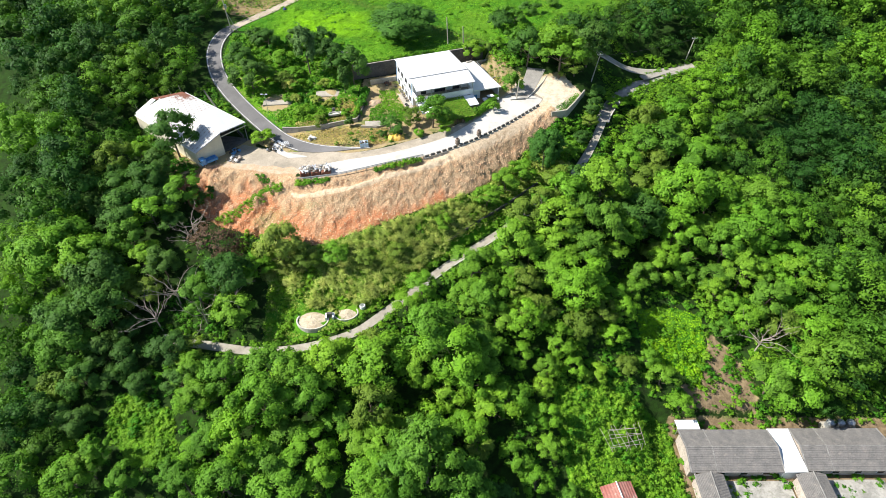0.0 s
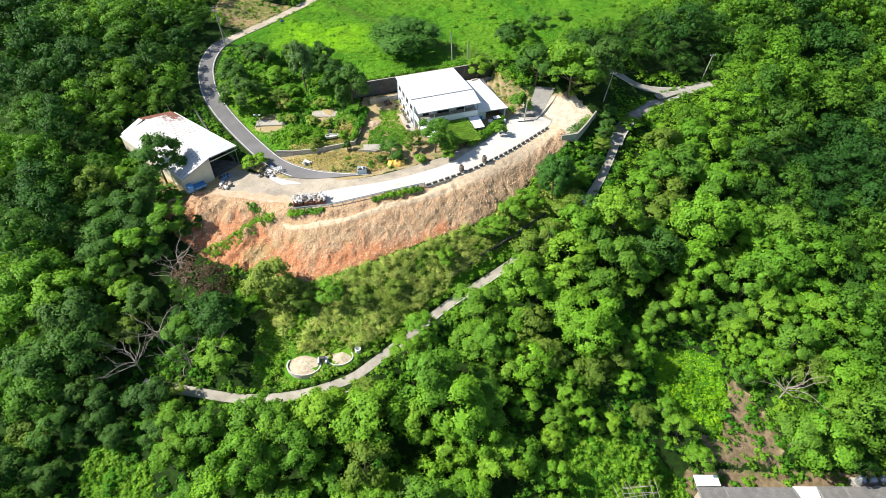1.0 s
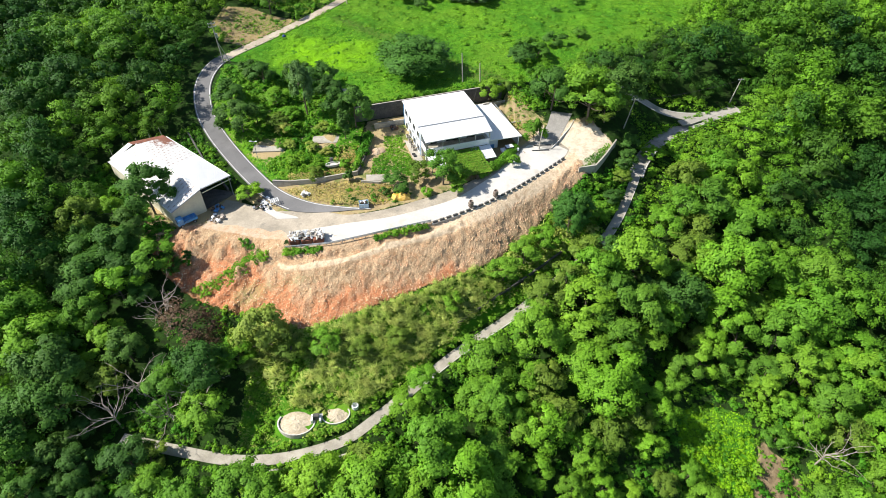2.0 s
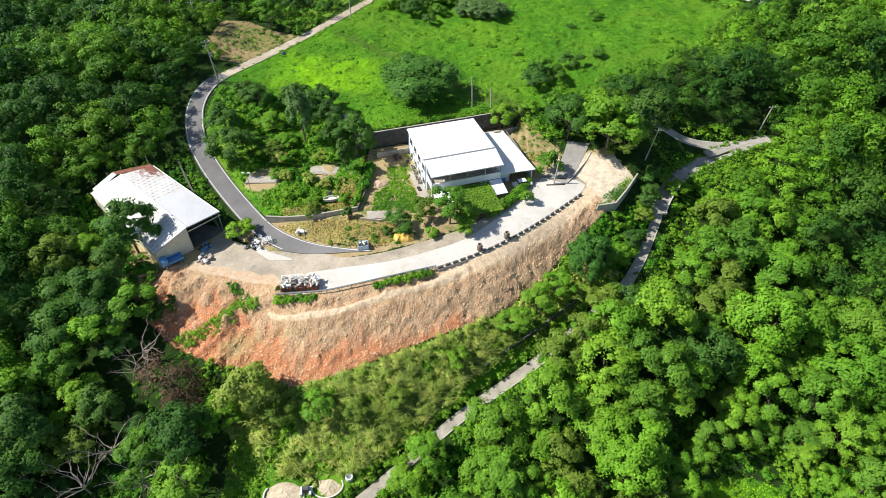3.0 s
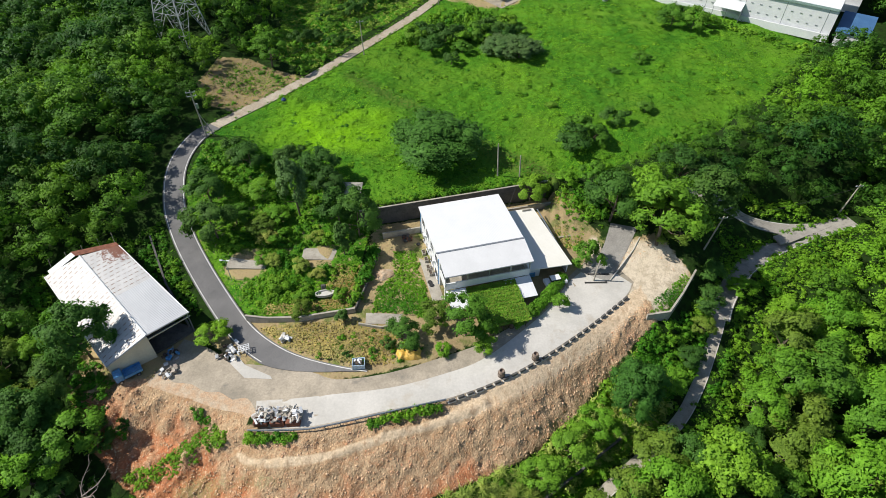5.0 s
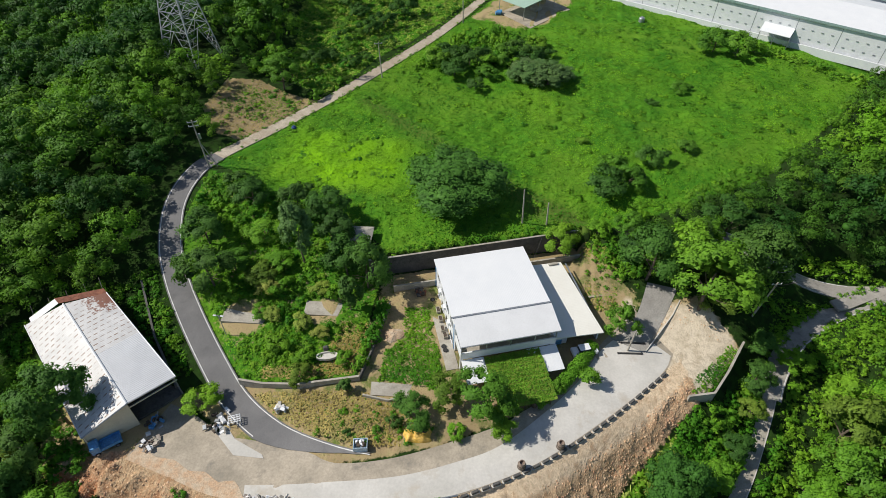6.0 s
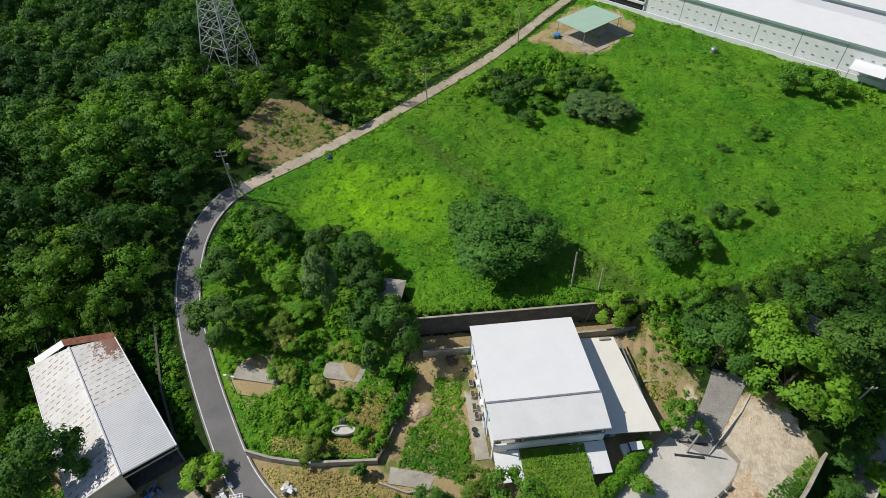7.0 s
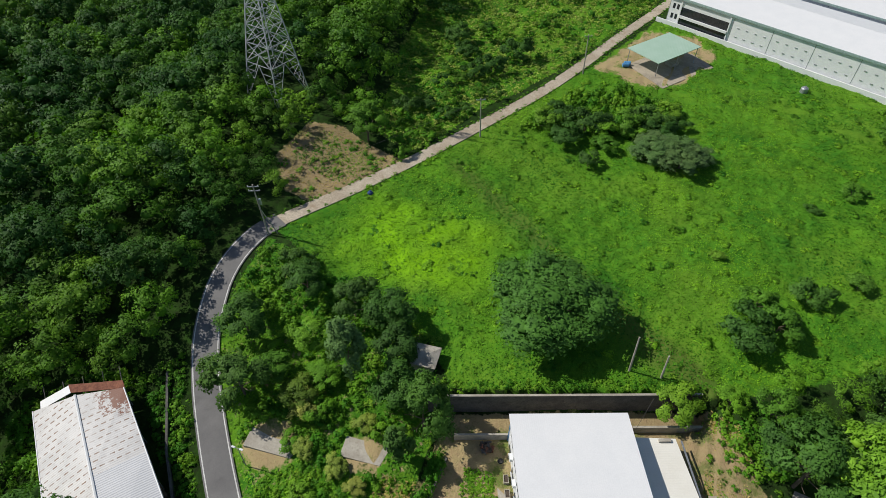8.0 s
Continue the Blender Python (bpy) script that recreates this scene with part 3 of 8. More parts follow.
def value_noise(x, y, seed):
    """Smooth random heights from 0 to 1 on a lattice of one metre."""
    x, y = np.asarray(x, float), np.asarray(y, float)
    ix, iy = np.floor(x), np.floor(y)
    u, v = x - ix, y - iy
    u, v = u * u * (3 - 2 * u), v * v * (3 - 2 * v)

    def corner(i, j):
        k = np.sin((ix + i) * 127.1 + (iy + j) * 311.7 + seed * 74.7) * 43758.5453
        return k - np.floor(k)

    return (corner(0, 0) * (1 - u) + corner(1, 0) * u) * (1 - v) + (corner(0, 1) * (1 - u) + corner(1, 1) * u) * v


def swell_at(x, y):
    """The gentle swell of the land and the lumps of its grass."""
    return 0.35 * np.sin(x * 0.23 + np.sin(y * 0.17)) * np.sin(y * 0.29 + 1.3) + 0.3 * (value_noise(x / 3.1, y / 3.1, 12) - 0.5)


def tussock_at(x, y):
    """Tufts of rough grass, dying away towards the lanes."""
    clear = np.minimum.reduce([line_distance(line, x, y)[0] - half - 1.4 for line, _, half in LINES])
    return (0.5 * (value_noise(x / 1.9, y / 1.9, 13) - 0.5) + 0.3 * (value_noise(x / 0.9, y / 0.9, 14) - 0.5)) * np.clip(clear, 0, 1)


def bank_relief(x, y):
    """Rubble, scraped grooves down the fall line, the ledge of the digger, and the torn gully below the barn."""
    far, along = line_distance(APRON_OUT, x, y, np.concatenate([[0], np.cumsum(np.hypot(*np.diff(APRON_OUT, axis=0).T))]))
    rough = 0.42 * value_noise(x / 2.4, y / 2.4, 1) + 0.33 * value_noise(x / 1.1, y / 1.1, 2) + 0.25 * value_noise(x / 0.55, y / 0.55, 3) - 0.5
    groove = np.abs(np.sin(along * 2.6 + 3.0 * value_noise(along / 3.0, far / 4.0, 4))) - 0.6
    torn = np.clip((-32 - x) / 6, 0, 1)
    z = rough * (1.35 + 1.2 * torn) + 0.09 * groove * (1 - torn) * (0.4 + 1.2 * value_noise(x / 4, y / 4, 5))
    rill = np.abs(np.sin(x * 0.75 + 1.9 * np.sin(y * 0.45 + 0.4) + 0.8 * np.sin(x * 0.37)))
    z = z + torn * (0.35 - 0.6 * rill ** 0.6)
    z = z * np.clip((far - np.where(x > -4, 2.2, 0.9)) / 1.0, 0.06, 1)
    dl = line_distance(LEDGE, x, y)[0]
    above = np.interp(x, LEDGE[:, 0], LEDGE[:, 1]) < y
    z = z * np.clip(0.25 + dl / 0.9, 0, 1)
    return z + 0.16 * np.exp(-(dl / 0.6) ** 2) - np.where(above, 0.4, 0.0) * np.exp(-((dl - 1.3) / 0.6) ** 2)


def soft_inside(poly, x, y, w):
    """1 well inside a plan shape, 0 well outside, a ramp of w metres on its edge."""
    d = line_distance(np.array(poly + poly[:1], float), x, y)[0]
    return np.clip(0.5 + np.where(inside(poly, x, y), d, -d) / w, 0, 1)


OUTSKIRTS = [(14, 147.6), (20, 141), (28, 140), (37, 133.6), (40, 122), (80, 122), (80, 205), (62, 187), (45, 168), (27, 156)]


def make_ground():
    xs, ys = axis(-3200, 3200, -80, 85, 0.75, -57, 28), axis(-2500, 4500, 34, 205, 0.75, 84, 124)
    x, y = np.meshgrid(xs, ys)
    z = land(x, y)
    z = np.where(y > 330, z + 0.0 * y, z)
    soil = inside(BANK, x, y).astype(float)
    # gullies and lumps on the bank, a gentle swell elsewhere
    swell = swell_at(x, y)
    lump = bank_relief(x, y)
    flat = (np.hypot((x + 21.6) / 7, (y - 70) / 4) < 1) | inside(YARD, x, y) | inside(LOT, x, y) | inside(BARN_LOT, x, y) | inside(SHELTER_PAD, x, y) | inside([(15, 127), (21, 126), (28, 141), (20, 142)], x, y)
    z += np.where(soil > 0, lump, np.where(flat, 0.0, swell)) * np.clip((400 - np.hypot(x, y - 120)) / 100, 0, 1)
    apron = ribbon_edges(APRON_OUT, APRON_IN)
    for line, lz, half in LINES:
        d, zz = line_distance(line, x, y, lz)
        k = np.clip((half + 2.2 - d) / 2.0, 0, 1)
        z = z + (zz - 0.12 - z) * k * k * (3 - 2 * k)
    z = np.where(inside(apron, x, y), np.minimum(z, land(x, y) - 0.05), z)
    z = z + np.where(inside(FIELD, x, y) | inside(SCRUB, x, y) | inside(BANKSIDE, x, y) | (inside(OUTSKIRTS, x, y) & ~flat & (soil == 0)), tussock_at(x, y), 0)
    verts = np.stack([x.ravel(), y.ravel(), z.ravel()], 1)
    ny, nx = x.shape
    i = (np.arange(ny - 1)[:, None] * nx + np.arange(nx - 1)[None, :]).ravel()
    tris = np.concatenate([np.stack([i, i + 1, i + nx + 1], 1), np.stack([i, i + nx + 1, i + nx], 1)])
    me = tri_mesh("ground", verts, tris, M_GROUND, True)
    def most(polys, w):
        return np.maximum.reduce([soft_inside(p, x, y, w) for p in polys])

    soil_mask = soft_inside(BANK, x, y, 1.6)
    dry = most((YARD, PLOT, SHELTER_PAD, CLEARED, LOT), 1.4)
    dry = np.maximum(dry, np.where((x > -60) & (y < 113), soft_inside(BARN_LOT, x, y, 1.4), 0))
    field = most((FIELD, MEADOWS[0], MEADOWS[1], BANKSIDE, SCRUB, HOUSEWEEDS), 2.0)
    field = np.maximum(field, 0.62 * inside(GARDEN, x, y))
    dry = np.maximum(dry, 0.3 * inside(GARDEN, x, y))
    for bx, by, br in ((17, 136.4, 3.6), (-39.8, 125.8, 4.2), (-28, 128.2, 3.2), (-22.8, 121.4, 3.2)):
        dry = np.maximum(dry, np.clip(1.3 - np.hypot(x - bx, y - by) / br, 0, 0.8))
    zone = np.stack([soil_mask, dry, field, np.ones_like(x)], -1).reshape(-1, 4)
    me.color_attributes.new("zone", "FLOAT_COLOR", "POINT").data.foreach_set("color", zone.astype(np.float32).ravel())
    low = np.clip((-3.0 - z) / 4.5, 0, 1) * 0.85 + 0.3 * np.clip((-27 - x) / 7, 0, 1) * (value_noise(x / 2.5, y / 4, 9) - 0.3) - 0.35 * np.clip((x + 2) / 12, 0, 1)
    shoulder = np.clip(1.75 - line_distance(APRON_OUT, x, y)[0] / 2.0, 0, 1) * np.clip((x + 6) / 6, 0, 1)
    ledge = line_distance(LEDGE, x, y)[0]
    low = low + 0.25 * (value_noise(x / 5, y / 5, 7) - 0.5) - 1.25 * shoulder - 1.2 * np.clip(1.45 - ledge / 0.6, 0, 1) * (0.75 + 0.4 * value_noise(x / 2, y / 2, 8))
    mossy = np.exp(-((x + 36) / 4) ** 2 - ((y - 90) / 3) ** 2) + 0.7 * np.exp(-((x + 27) / 5) ** 2 - ((y - 91.5) / 1.2) ** 2) + 0.8 * np.exp(-((x + 46) / 2.5) ** 2 - ((y - 92) / 2) ** 2)
    me.attributes.new("moss", "FLOAT", "POINT").data.foreach_set("value", mossy.astype(np.float32).ravel())
    band = me.attributes.new("band", "FLOAT", "POINT")
    band.data.foreach_set("value", low.astype(np.float32).ravel())
    tracks = line_distance(smooth_line([(-34, 185), (-16, 171), (-3, 160), (8, 152), (14, 147)]), x, y)[0]
    wear = 0.9 * np.exp(-(tracks / 2.2) ** 2) + 0.7 * np.exp(-((x - 6) / 6) ** 2 - ((y - 152) / 3) ** 2) - 0.9 * np.exp(-((x + 33) / 13) ** 4 - ((y - 163) / 9) ** 4) * (0.35 + 0.8 * value_noise(x / 3, y / 3, 18))
    wear = np.where(inside(CLEARED, x, y), 1.0, np.where(inside(PLOT, x, y), 0.55, np.where(inside(YARD, x, y), np.where(x < -7, 0.5 * value_noise(x / 2.5, y / 2.5, 11) - 0.1, 0.4) - 1.3 * np.clip((x - 16.5) / 2, 0, 1) * np.clip((138.5 - y) / 2.5, 0, 1), np.where(inside(LOT, x, y), 1.0, wear))))
    me.attributes.new("wear", "FLOAT", "POINT").data.foreach_set("value", wear.astype(np.float32).ravel())
    return tagged(new("ground", me), "hillside ground of earth, weeds and a red cut bank", "ground", kind="structure")


def ribbon_edges(a, b):
    return [tuple(p) for p in a] + [tuple(p) for p in b[::-1]]


APRON_OUT = smooth_line([(-47.5, 103.6), (-41, 102), (-36, 100.6), (-31.2, 99.6), (-28, 97.2), (-22.9, 97.7), (-18.7, 98.7), (-10.9, 101.2), (-3.8, 103.4), (5.2, 108.3), (14.2, 115.8), (22.6, 124.1), (24.6, 128)], 1.2)
APRON_IN = smooth_line([(-45.4, 111.6), (-41, 110.2), (-36.2, 107.9), (-30.4, 107.4), (-24, 106.6), (-20, 105.4), (-13.4, 106.7), (-6.8, 109.4), (-0.1, 112.8), (3.4, 115.6), (8, 119.5), (12.5, 125.8), (15.8, 130.4), (19.6, 134.6)], 1.2)


def resample(line, n):
    s = np.concatenate([[0], np.cumsum(np.hypot(*np.diff(line, axis=0).T))])
    t = np.linspace(0, s[-1], n)
    return np.stack([np.interp(t, s, line[:, 0]), np.interp(t, s, line[:, 1])], 1)


def sheet_between(name, a, b, n, m, material, lift, label, category, kind="structure"):
    """A paved sheet between two plan lines, laid on the land, with a skirt round it."""
    a, b = resample(a, n), resample(b, n)
    k = np.linspace(0, 1, m)[None, :, None]
    p = a[:, None, :] * (1 - k) + b[:, None, :] * k
    z = land(p[..., 0], p[..., 1]) + lift
    verts = [tuple(v) for v in np.concatenate([p, z[..., None]], -1).reshape(-1, 3)]
    faces = [(i * m + j, (i + 1) * m + j, (i + 1) * m + j + 1, i * m + j + 1) for i in range(n - 1) for j in range(m - 1)]
    rim = [i * m for i in range(n)] + [(n - 1) * m + j for j in range(1, m)] + [i * m + m - 1 for i in range(n - 2, -1, -1)] + [j for j in range(m - 2, 0, -1)]
    base = len(verts)
    verts += [(verts[i][0], verts[i][1], verts[i][2] - 0.35) for i in rim]
    faces += [(rim[i], base + i, base + (i + 1) % len(rim), rim[(i + 1) % len(rim)]) for i in range(len(rim))]
    return tagged(new(name, mesh_of(name, verts, faces, material)), label, category, kind=kind)


def ribbon(name, line, z, lo, hi, lift, material, label="", category="", kind="structure", parent=None, thick=0.25, taper=0):
    """A strip from lo to hi metres right of a line."""
    d = np.gradient(line, axis=0)
    nrm = np.stack([d[:, 1], -d[:, 0]], 1) / np.maximum(np.hypot(d[:, 0], d[:, 1]), 1e-6)[:, None]
    ks = np.linspace(lo, hi, 2 if hi - lo < 0.5 else 4)
    verts, faces, m = [], [], len(ks)
    for i in range(len(line)):
        for k in ks:
            k = hi - (hi - k) * min(1.0, (i + 0.15) / taper) if taper else k
            q = line[i] + nrm[i] * k
            verts.append((q[0], q[1], z[i] + lift))
    n = len(line)
    faces = [(i * m + j, i * m + j + 1, (i + 1) * m + j + 1, (i + 1) * m + j) for i in range(n - 1) for j in range(m - 1)]
    base = len(verts)
    verts += [(v[0], v[1], v[2] - thick) for v in verts]
    for i in range(n - 1):
        for j in (0, m - 1):
            faces.append((i * m + j, (i + 1) * m + j, base + (i + 1) * m + j, base + i * m + j))
    ob = new(name, mesh_of(name, verts, faces, material))
    ob.parent = parent
    return tagged(ob, label, category, kind=kind if not parent else "")


make_ground()
zr = LINES[0][1]
road = ribbon("road", ROAD, zr, -1.95, 1.95, 0.06, M_ASPHALT, "narrow grey asphalt lane with white edge lines", "road", taper=9)
ribbon("edge_line", ROAD[:-2], zr[:-2], 1.62, 1.76, 0.072, M_LINE, "worn white painted line", parent=road, thick=0.004)
ribbon("edge_line", ROAD[9:-2], zr[9:-2], -1.76, -1.62, 0.072, M_LINE, "worn white painted line", parent=road, thick=0.004)
ribbon("farm_track", TRACK, LINES[1][1], -1.45, 1.45, 0.03, M_DIRT, "pale dirt track along the meadow edge", "track")
zf = LINES[2][1]
kf = next(i for i in range(len(FOOTPATH)) if FOOTPATH[i][0] > 39)
ribbon("footpath", FOOTPATH[:kf + 1], zf[:kf + 1], -0.9, 0.9, 0.03, M_PATH, "narrow worn concrete path along the slope", "path")
ribbon("path_edging", FOOTPATH[30:kf + 1], zf[30:kf + 1], 0.86, 0.98, 0.07, M_CONC_NEW, "pale concrete edging along the path", "kerb")
lane = ribbon("side_road", FOOTPATH[kf:], zf[kf:], -1.7, 1.7, 0.025, M_LANE, "grey concrete lane that forks by the trees", "road")
ribbon("edge_line", FOOTPATH[kf:], zf[kf:], 1.45, 1.58, 0.037, M_LINE, "worn white painted line", parent=lane, thick=0.004)
spur = ribbon("side_road_spur", SPUR, LINES[3][1], -1.6, 1.6, 0.034, M_LANE, "short concrete branch lane under trees", "road")
ribbon("edge_line", SPUR[3:], LINES[3][1][3:], 1.4, 1.54, 0.046, M_LINE, "worn white painted line", parent=spur, thick=0.004)
ribbon("edge_line", SPUR[6:], LINES[3][1][6:], -1.54, -1.4, 0.046, M_LINE, "worn white painted line", parent=spur, thick=0.004)
fork = np.array([(1 - k) * np.array(p) + k * np.array(q) for p, q in (((52.8, 144.3), (53.6, 142.4)), ((54.6, 145.4), (55.6, 143.2)), ((57, 146.4), (58, 144.6)), ((60.4, 147.4), (61.6, 146.6)), ((64.6, 149), (65, 148.4))) for k in np.linspace(0, 1, 5)])
fork_z = np.maximum(line_distance(FOOTPATH, fork[:, 0], fork[:, 1], zf)[1], line_distance(SPUR, fork[:, 0], fork[:, 1], LINES[3][1])[1]) + 0.05
fork_ob = new("fork_paving", mesh_of("fork_paving", [(px, py, pz) for (px, py), pz in zip(fork, fork_z)], [(i * 5 + j, i * 5 + j + 1, (i + 1) * 5 + j + 1, (i + 1) * 5 + j) for i in range(4) for j in range(4)], M_LANE))
fork_ob.modifiers.new("depth", "SOLIDIFY").thickness = 0.3
tagged(fork_ob, "grey concrete paving where the lanes fork", "pavement", kind="structure")
sheet_between("apron", APRON_OUT, APRON_IN, 80, 8, M_CONC_OLD, 0.0, "old tan concrete forecourt along the bank", "pavement")
sheet_between("apron_new", smooth_line([(-29.5, 98), (-22.9, 97.9), (-10.9, 101.4), (-3.8, 103.6), (5.2, 108.5), (14.2, 116), (22.3, 124), (24.2, 127.6)], 1.2), smooth_line([(-30.5, 101.6), (-22.5, 102.6), (-12, 104.6), (-4.6, 107.4), (0.5, 110.2), (6, 115.6), (10.5, 121), (14.4, 127.4), (19, 132)], 1.2), 70, 7, M_CONC_NEW, 0.012, "freshly cast pale concrete strip", "pavement")

# ---------------------------------------------------------------- plants
OCTA_V = np.array([(1, 0, 0), (0, 1, 0), (-1, 0, 0), (0, -1, 0), (0, 0, 1), (0, 0, -1)], float)
OCTA_F = np.array([(0, 1, 4), (1, 2, 4), (2, 3, 4), (3, 0, 4), (1, 0, 5), (2, 1, 5), (3, 2, 5), (0, 3, 5)])
PHI = (1 + 5 ** 0.5) / 2
ICO_V = np.array([(-1, PHI, 0), (1, PHI, 0), (-1, -PHI, 0), (1, -PHI, 0), (0, -1, PHI), (0, 1, PHI), (0, -1, -PHI), (0, 1, -PHI), (PHI, 0, -1), (PHI, 0, 1), (-PHI, 0, -1), (-PHI, 0, 1)]) / (1 + PHI * PHI) ** 0.5
ICO_F = np.array([(i, j, k) for i in range(12) for j in range(12) for k in range(12) if i < j and i < k and np.dot(np.cross(ICO_V[j] - ICO_V[i], ICO_V[k] - ICO_V[i]), ICO_V[i]) > 0.3
                  and max(np.linalg.norm(ICO_V[i] - ICO_V[j]), np.linalg.norm(ICO_V[j] - ICO_V[k]), np.linalg.norm(ICO_V[k] - ICO_V[i])) < 1.2])


def unit(v):
    return v / np.maximum(np.linalg.norm(v, axis=-1, keepdims=True), 1e-9)


def leaf_tris(rng, centres, normals, size):
    """One pointed leaf spray a place: a triangle roughly square to the normal."""
    n = len(centres)
    nn = unit(normals + rng.normal(0, 0.45, (n, 3)))
    t = unit(np.cross(nn, rng.normal(0, 1, (n, 3))))
    b = np.cross(nn, t)
    s = size * rng.uniform(0.6, 1.5, (n, 1))
    v = np.stack([centres + t * s, centres - t * s * 0.55 + b * s * 0.6, centres - t * s * 0.55 - b * s * 0.6], 1)
    return v.reshape(-1, 3), np.arange(3 * n).reshape(-1, 3), np.repeat(nn, 3, 0)


def crown_arrays(seed, r, base, top, lobes, per_lobe, leaf, lobe_size=0.36, upright=0.0, core=0.66, cored=True):
    """A crown of boughs, each a dome of rounded clumps of leaf sprays, with gaps between them and an uneven outline."""
    rng = np.random.default_rng(seed)
    mid, half = (base + top) / 2, (top - base) / 2
    few = lobes < 12
    nb = lobes if few else max(7, lobes // 7)
    a = np.arange(nb) * 2.39996 + rng.uniform(-0.5, 0.5, nb)
    h = 1 - 1.5 * (np.arange(nb) + 0.5) / nb + rng.uniform(-0.1, 0.1, nb)
    out = np.sqrt(np.clip(1 - np.clip(h, -1, 1) ** 2, 0.04, 1)) * rng.uniform(0.8, 1.1, nb)
    bulge = 1 + 0.18 * np.sin(2 * a + seed) + 0.14 * np.sin(3 * a + 2.1 * seed)
    hub = np.stack([np.cos(a) * out * r * 0.64 * bulge, np.sin(a) * out * r * 0.64 * bulge, mid + h * half * rng.uniform(0.6, 0.85, nb)], 1)
    span = r * (0.4 if nb < 10 else 0.34) * rng.uniform(0.75, 1.3, nb)
    flat = np.array([1, 1, 0.75 + upright])
    away = unit((hub - [0, 0, mid - 0.4 * half]) / [r, r, half])
    which = np.arange(lobes) % nb
    up = unit(rng.normal(0, 0.75, (lobes, 3)) + away[which] + [0, 0, 0.35])
    c = hub if few else hub[which] + up * flat * (span[which] * rng.uniform(0.6, 1.0, lobes))[:, None]
    lr = r * lobe_size * (1.0 if few else 0.9) * rng.uniform(0.65, 1.35, lobes)
    d = unit(rng.normal(0, 1, (lobes, per_lobe, 3)) + [0, 0, 0.35] + 0.6 * up[:, None, :])
    p = c[:, None, :] + d * flat * lr[:, None, None] * rng.uniform(0.72, 1.12, (lobes, per_lobe, 1))
    round_n = unit(0.75 * d + 0.4 * up[:, None, :] + 0.5 * away[which][:, None, :] + [0, 0, 0.1]).reshape(-1, 3)
    v1, f1, n1 = leaf_tris(rng, p.reshape(-1, 3), round_n, leaf)
    n1 = unit(np.repeat(round_n, 3, 0) + 0.55 * n1)
    cv, cf = OCTA_V, OCTA_F
    jit = rng.uniform(0.85, 1.15, (lobes, len(cv), 1))
    v2 = (c[:, None, :] + cv[None] * jit * flat * (lr * core)[:, None, None]).reshape(-1, 3)
    f2 = (cf[None] + len(cv) * np.arange(lobes)[:, None, None]).reshape(-1, 3) + len(v1)
    n2 = unit(np.tile(cv, (lobes, 1)) + 0.45 * np.repeat(up, len(cv), 0))
    if not cored:
        v2, f2, n2 = v2[:0], f2[:0], n2[:0]
    if few:
        return np.concatenate([v1, v2]), np.concatenate([f1, f2]), np.concatenate([n1, n2])
    # the shaded inside of each bough
    v3 = (hub[:, None, :] + ICO_V[None] * flat * (span * (0.5 if cored else 0.46) * core / 0.8)[:, None, None]).reshape(-1, 3)
    f3 = (ICO_F[None] + 12 * np.arange(nb)[:, None, None]).reshape(-1, 3) + len(v1) + len(v2)
    return np.concatenate([v1, v2, v3]), np.concatenate([f1, f2, f3]), np.concatenate([n1, n2, np.tile(ICO_V, (nb, 1))])


def trunk_bmesh(seed, height, r, limbs, reach):
    rng = random.Random(seed)
    bm = bmesh.new()
    p, q, k = Vector((0, 0, -0.6)), Vector((rng.uniform(-0.2, 0.2), rng.uniform(-0.2, 0.2), height * 0.4)), r
    bar(bm, p, q, r, 7, r * 0.7)
    tip = q + Vector((rng.uniform(-0.3, 0.3), rng.uniform(-0.3, 0.3), height * 0.2))
    bar(bm, q, tip, r * 0.7, 6, r * 0.3)
    for i in range(limbs):
        a = 2 * math.pi * (i + rng.random() * 0.6) / limbs
        s = p.lerp(q, rng.uniform(0.6, 1.0))
        e = s + Vector((math.cos(a) * reach, math.sin(a) * reach, rng.uniform(0.2, 0.7) * reach))
        bar(bm, s, e, r * 0.42, 5, r * 0.18)
        f = e + Vector((math.cos(a + 0.5) * reach * 0.5, math.sin(a + 0.5) * reach * 0.5, reach * 0.2))
        bar(bm, e, f, r * 0.2, 4, r * 0.08)
    return bm


def tree_kind(name, material, label, seed, r, base, top, lobes, per_lobe, leaf, category="tree", trunk=0.17, **more):
    """A tree of trunk and crown; the later ones of its kind are copies."""
    t = thing(name, 0, 0, 0, 0, label, category)
    part("trunk", trunk_bmesh(seed, top, trunk, 5, r * 0.45), M_BARK, t)
    v, f, n = crown_arrays(seed, r, base, top, lobes, per_lobe, leaf, **more)
    c = new("crown", tri_mesh("crown", v, f, material, True, n))
    c.parent = t
    return t


PATTERN = {}


def plant(kind, x, y, size=1.0, tall=1.0, sink=0.15, turn=None, label="", group=""):
    """Sets a copy of a pattern plant on the land; the first one is the pattern itself."""
    make, used = PATTERN[kind]
    rng = random.Random(int(x * 131 + y * 717))
    m = Matrix.LocRotScale((x, y, float(land(x, y)) - sink), Euler((rng.uniform(-0.05, 0.05), rng.uniform(-0.05, 0.05), rng.uniform(0, 6.28) if turn is None else radians(turn))), (size, size, size * tall))
    if not used:
        make.matrix_basis, ob = m, make
        used.append(1)
    else:
        ob = copy_thing(make, m)
        ob.scale = (size, size, size * tall)
    return tagged(ob, label, "", group)


def pattern(kind, *args, **kw):
    PATTERN[kind] = (tree_kind(*args, **kw), [])


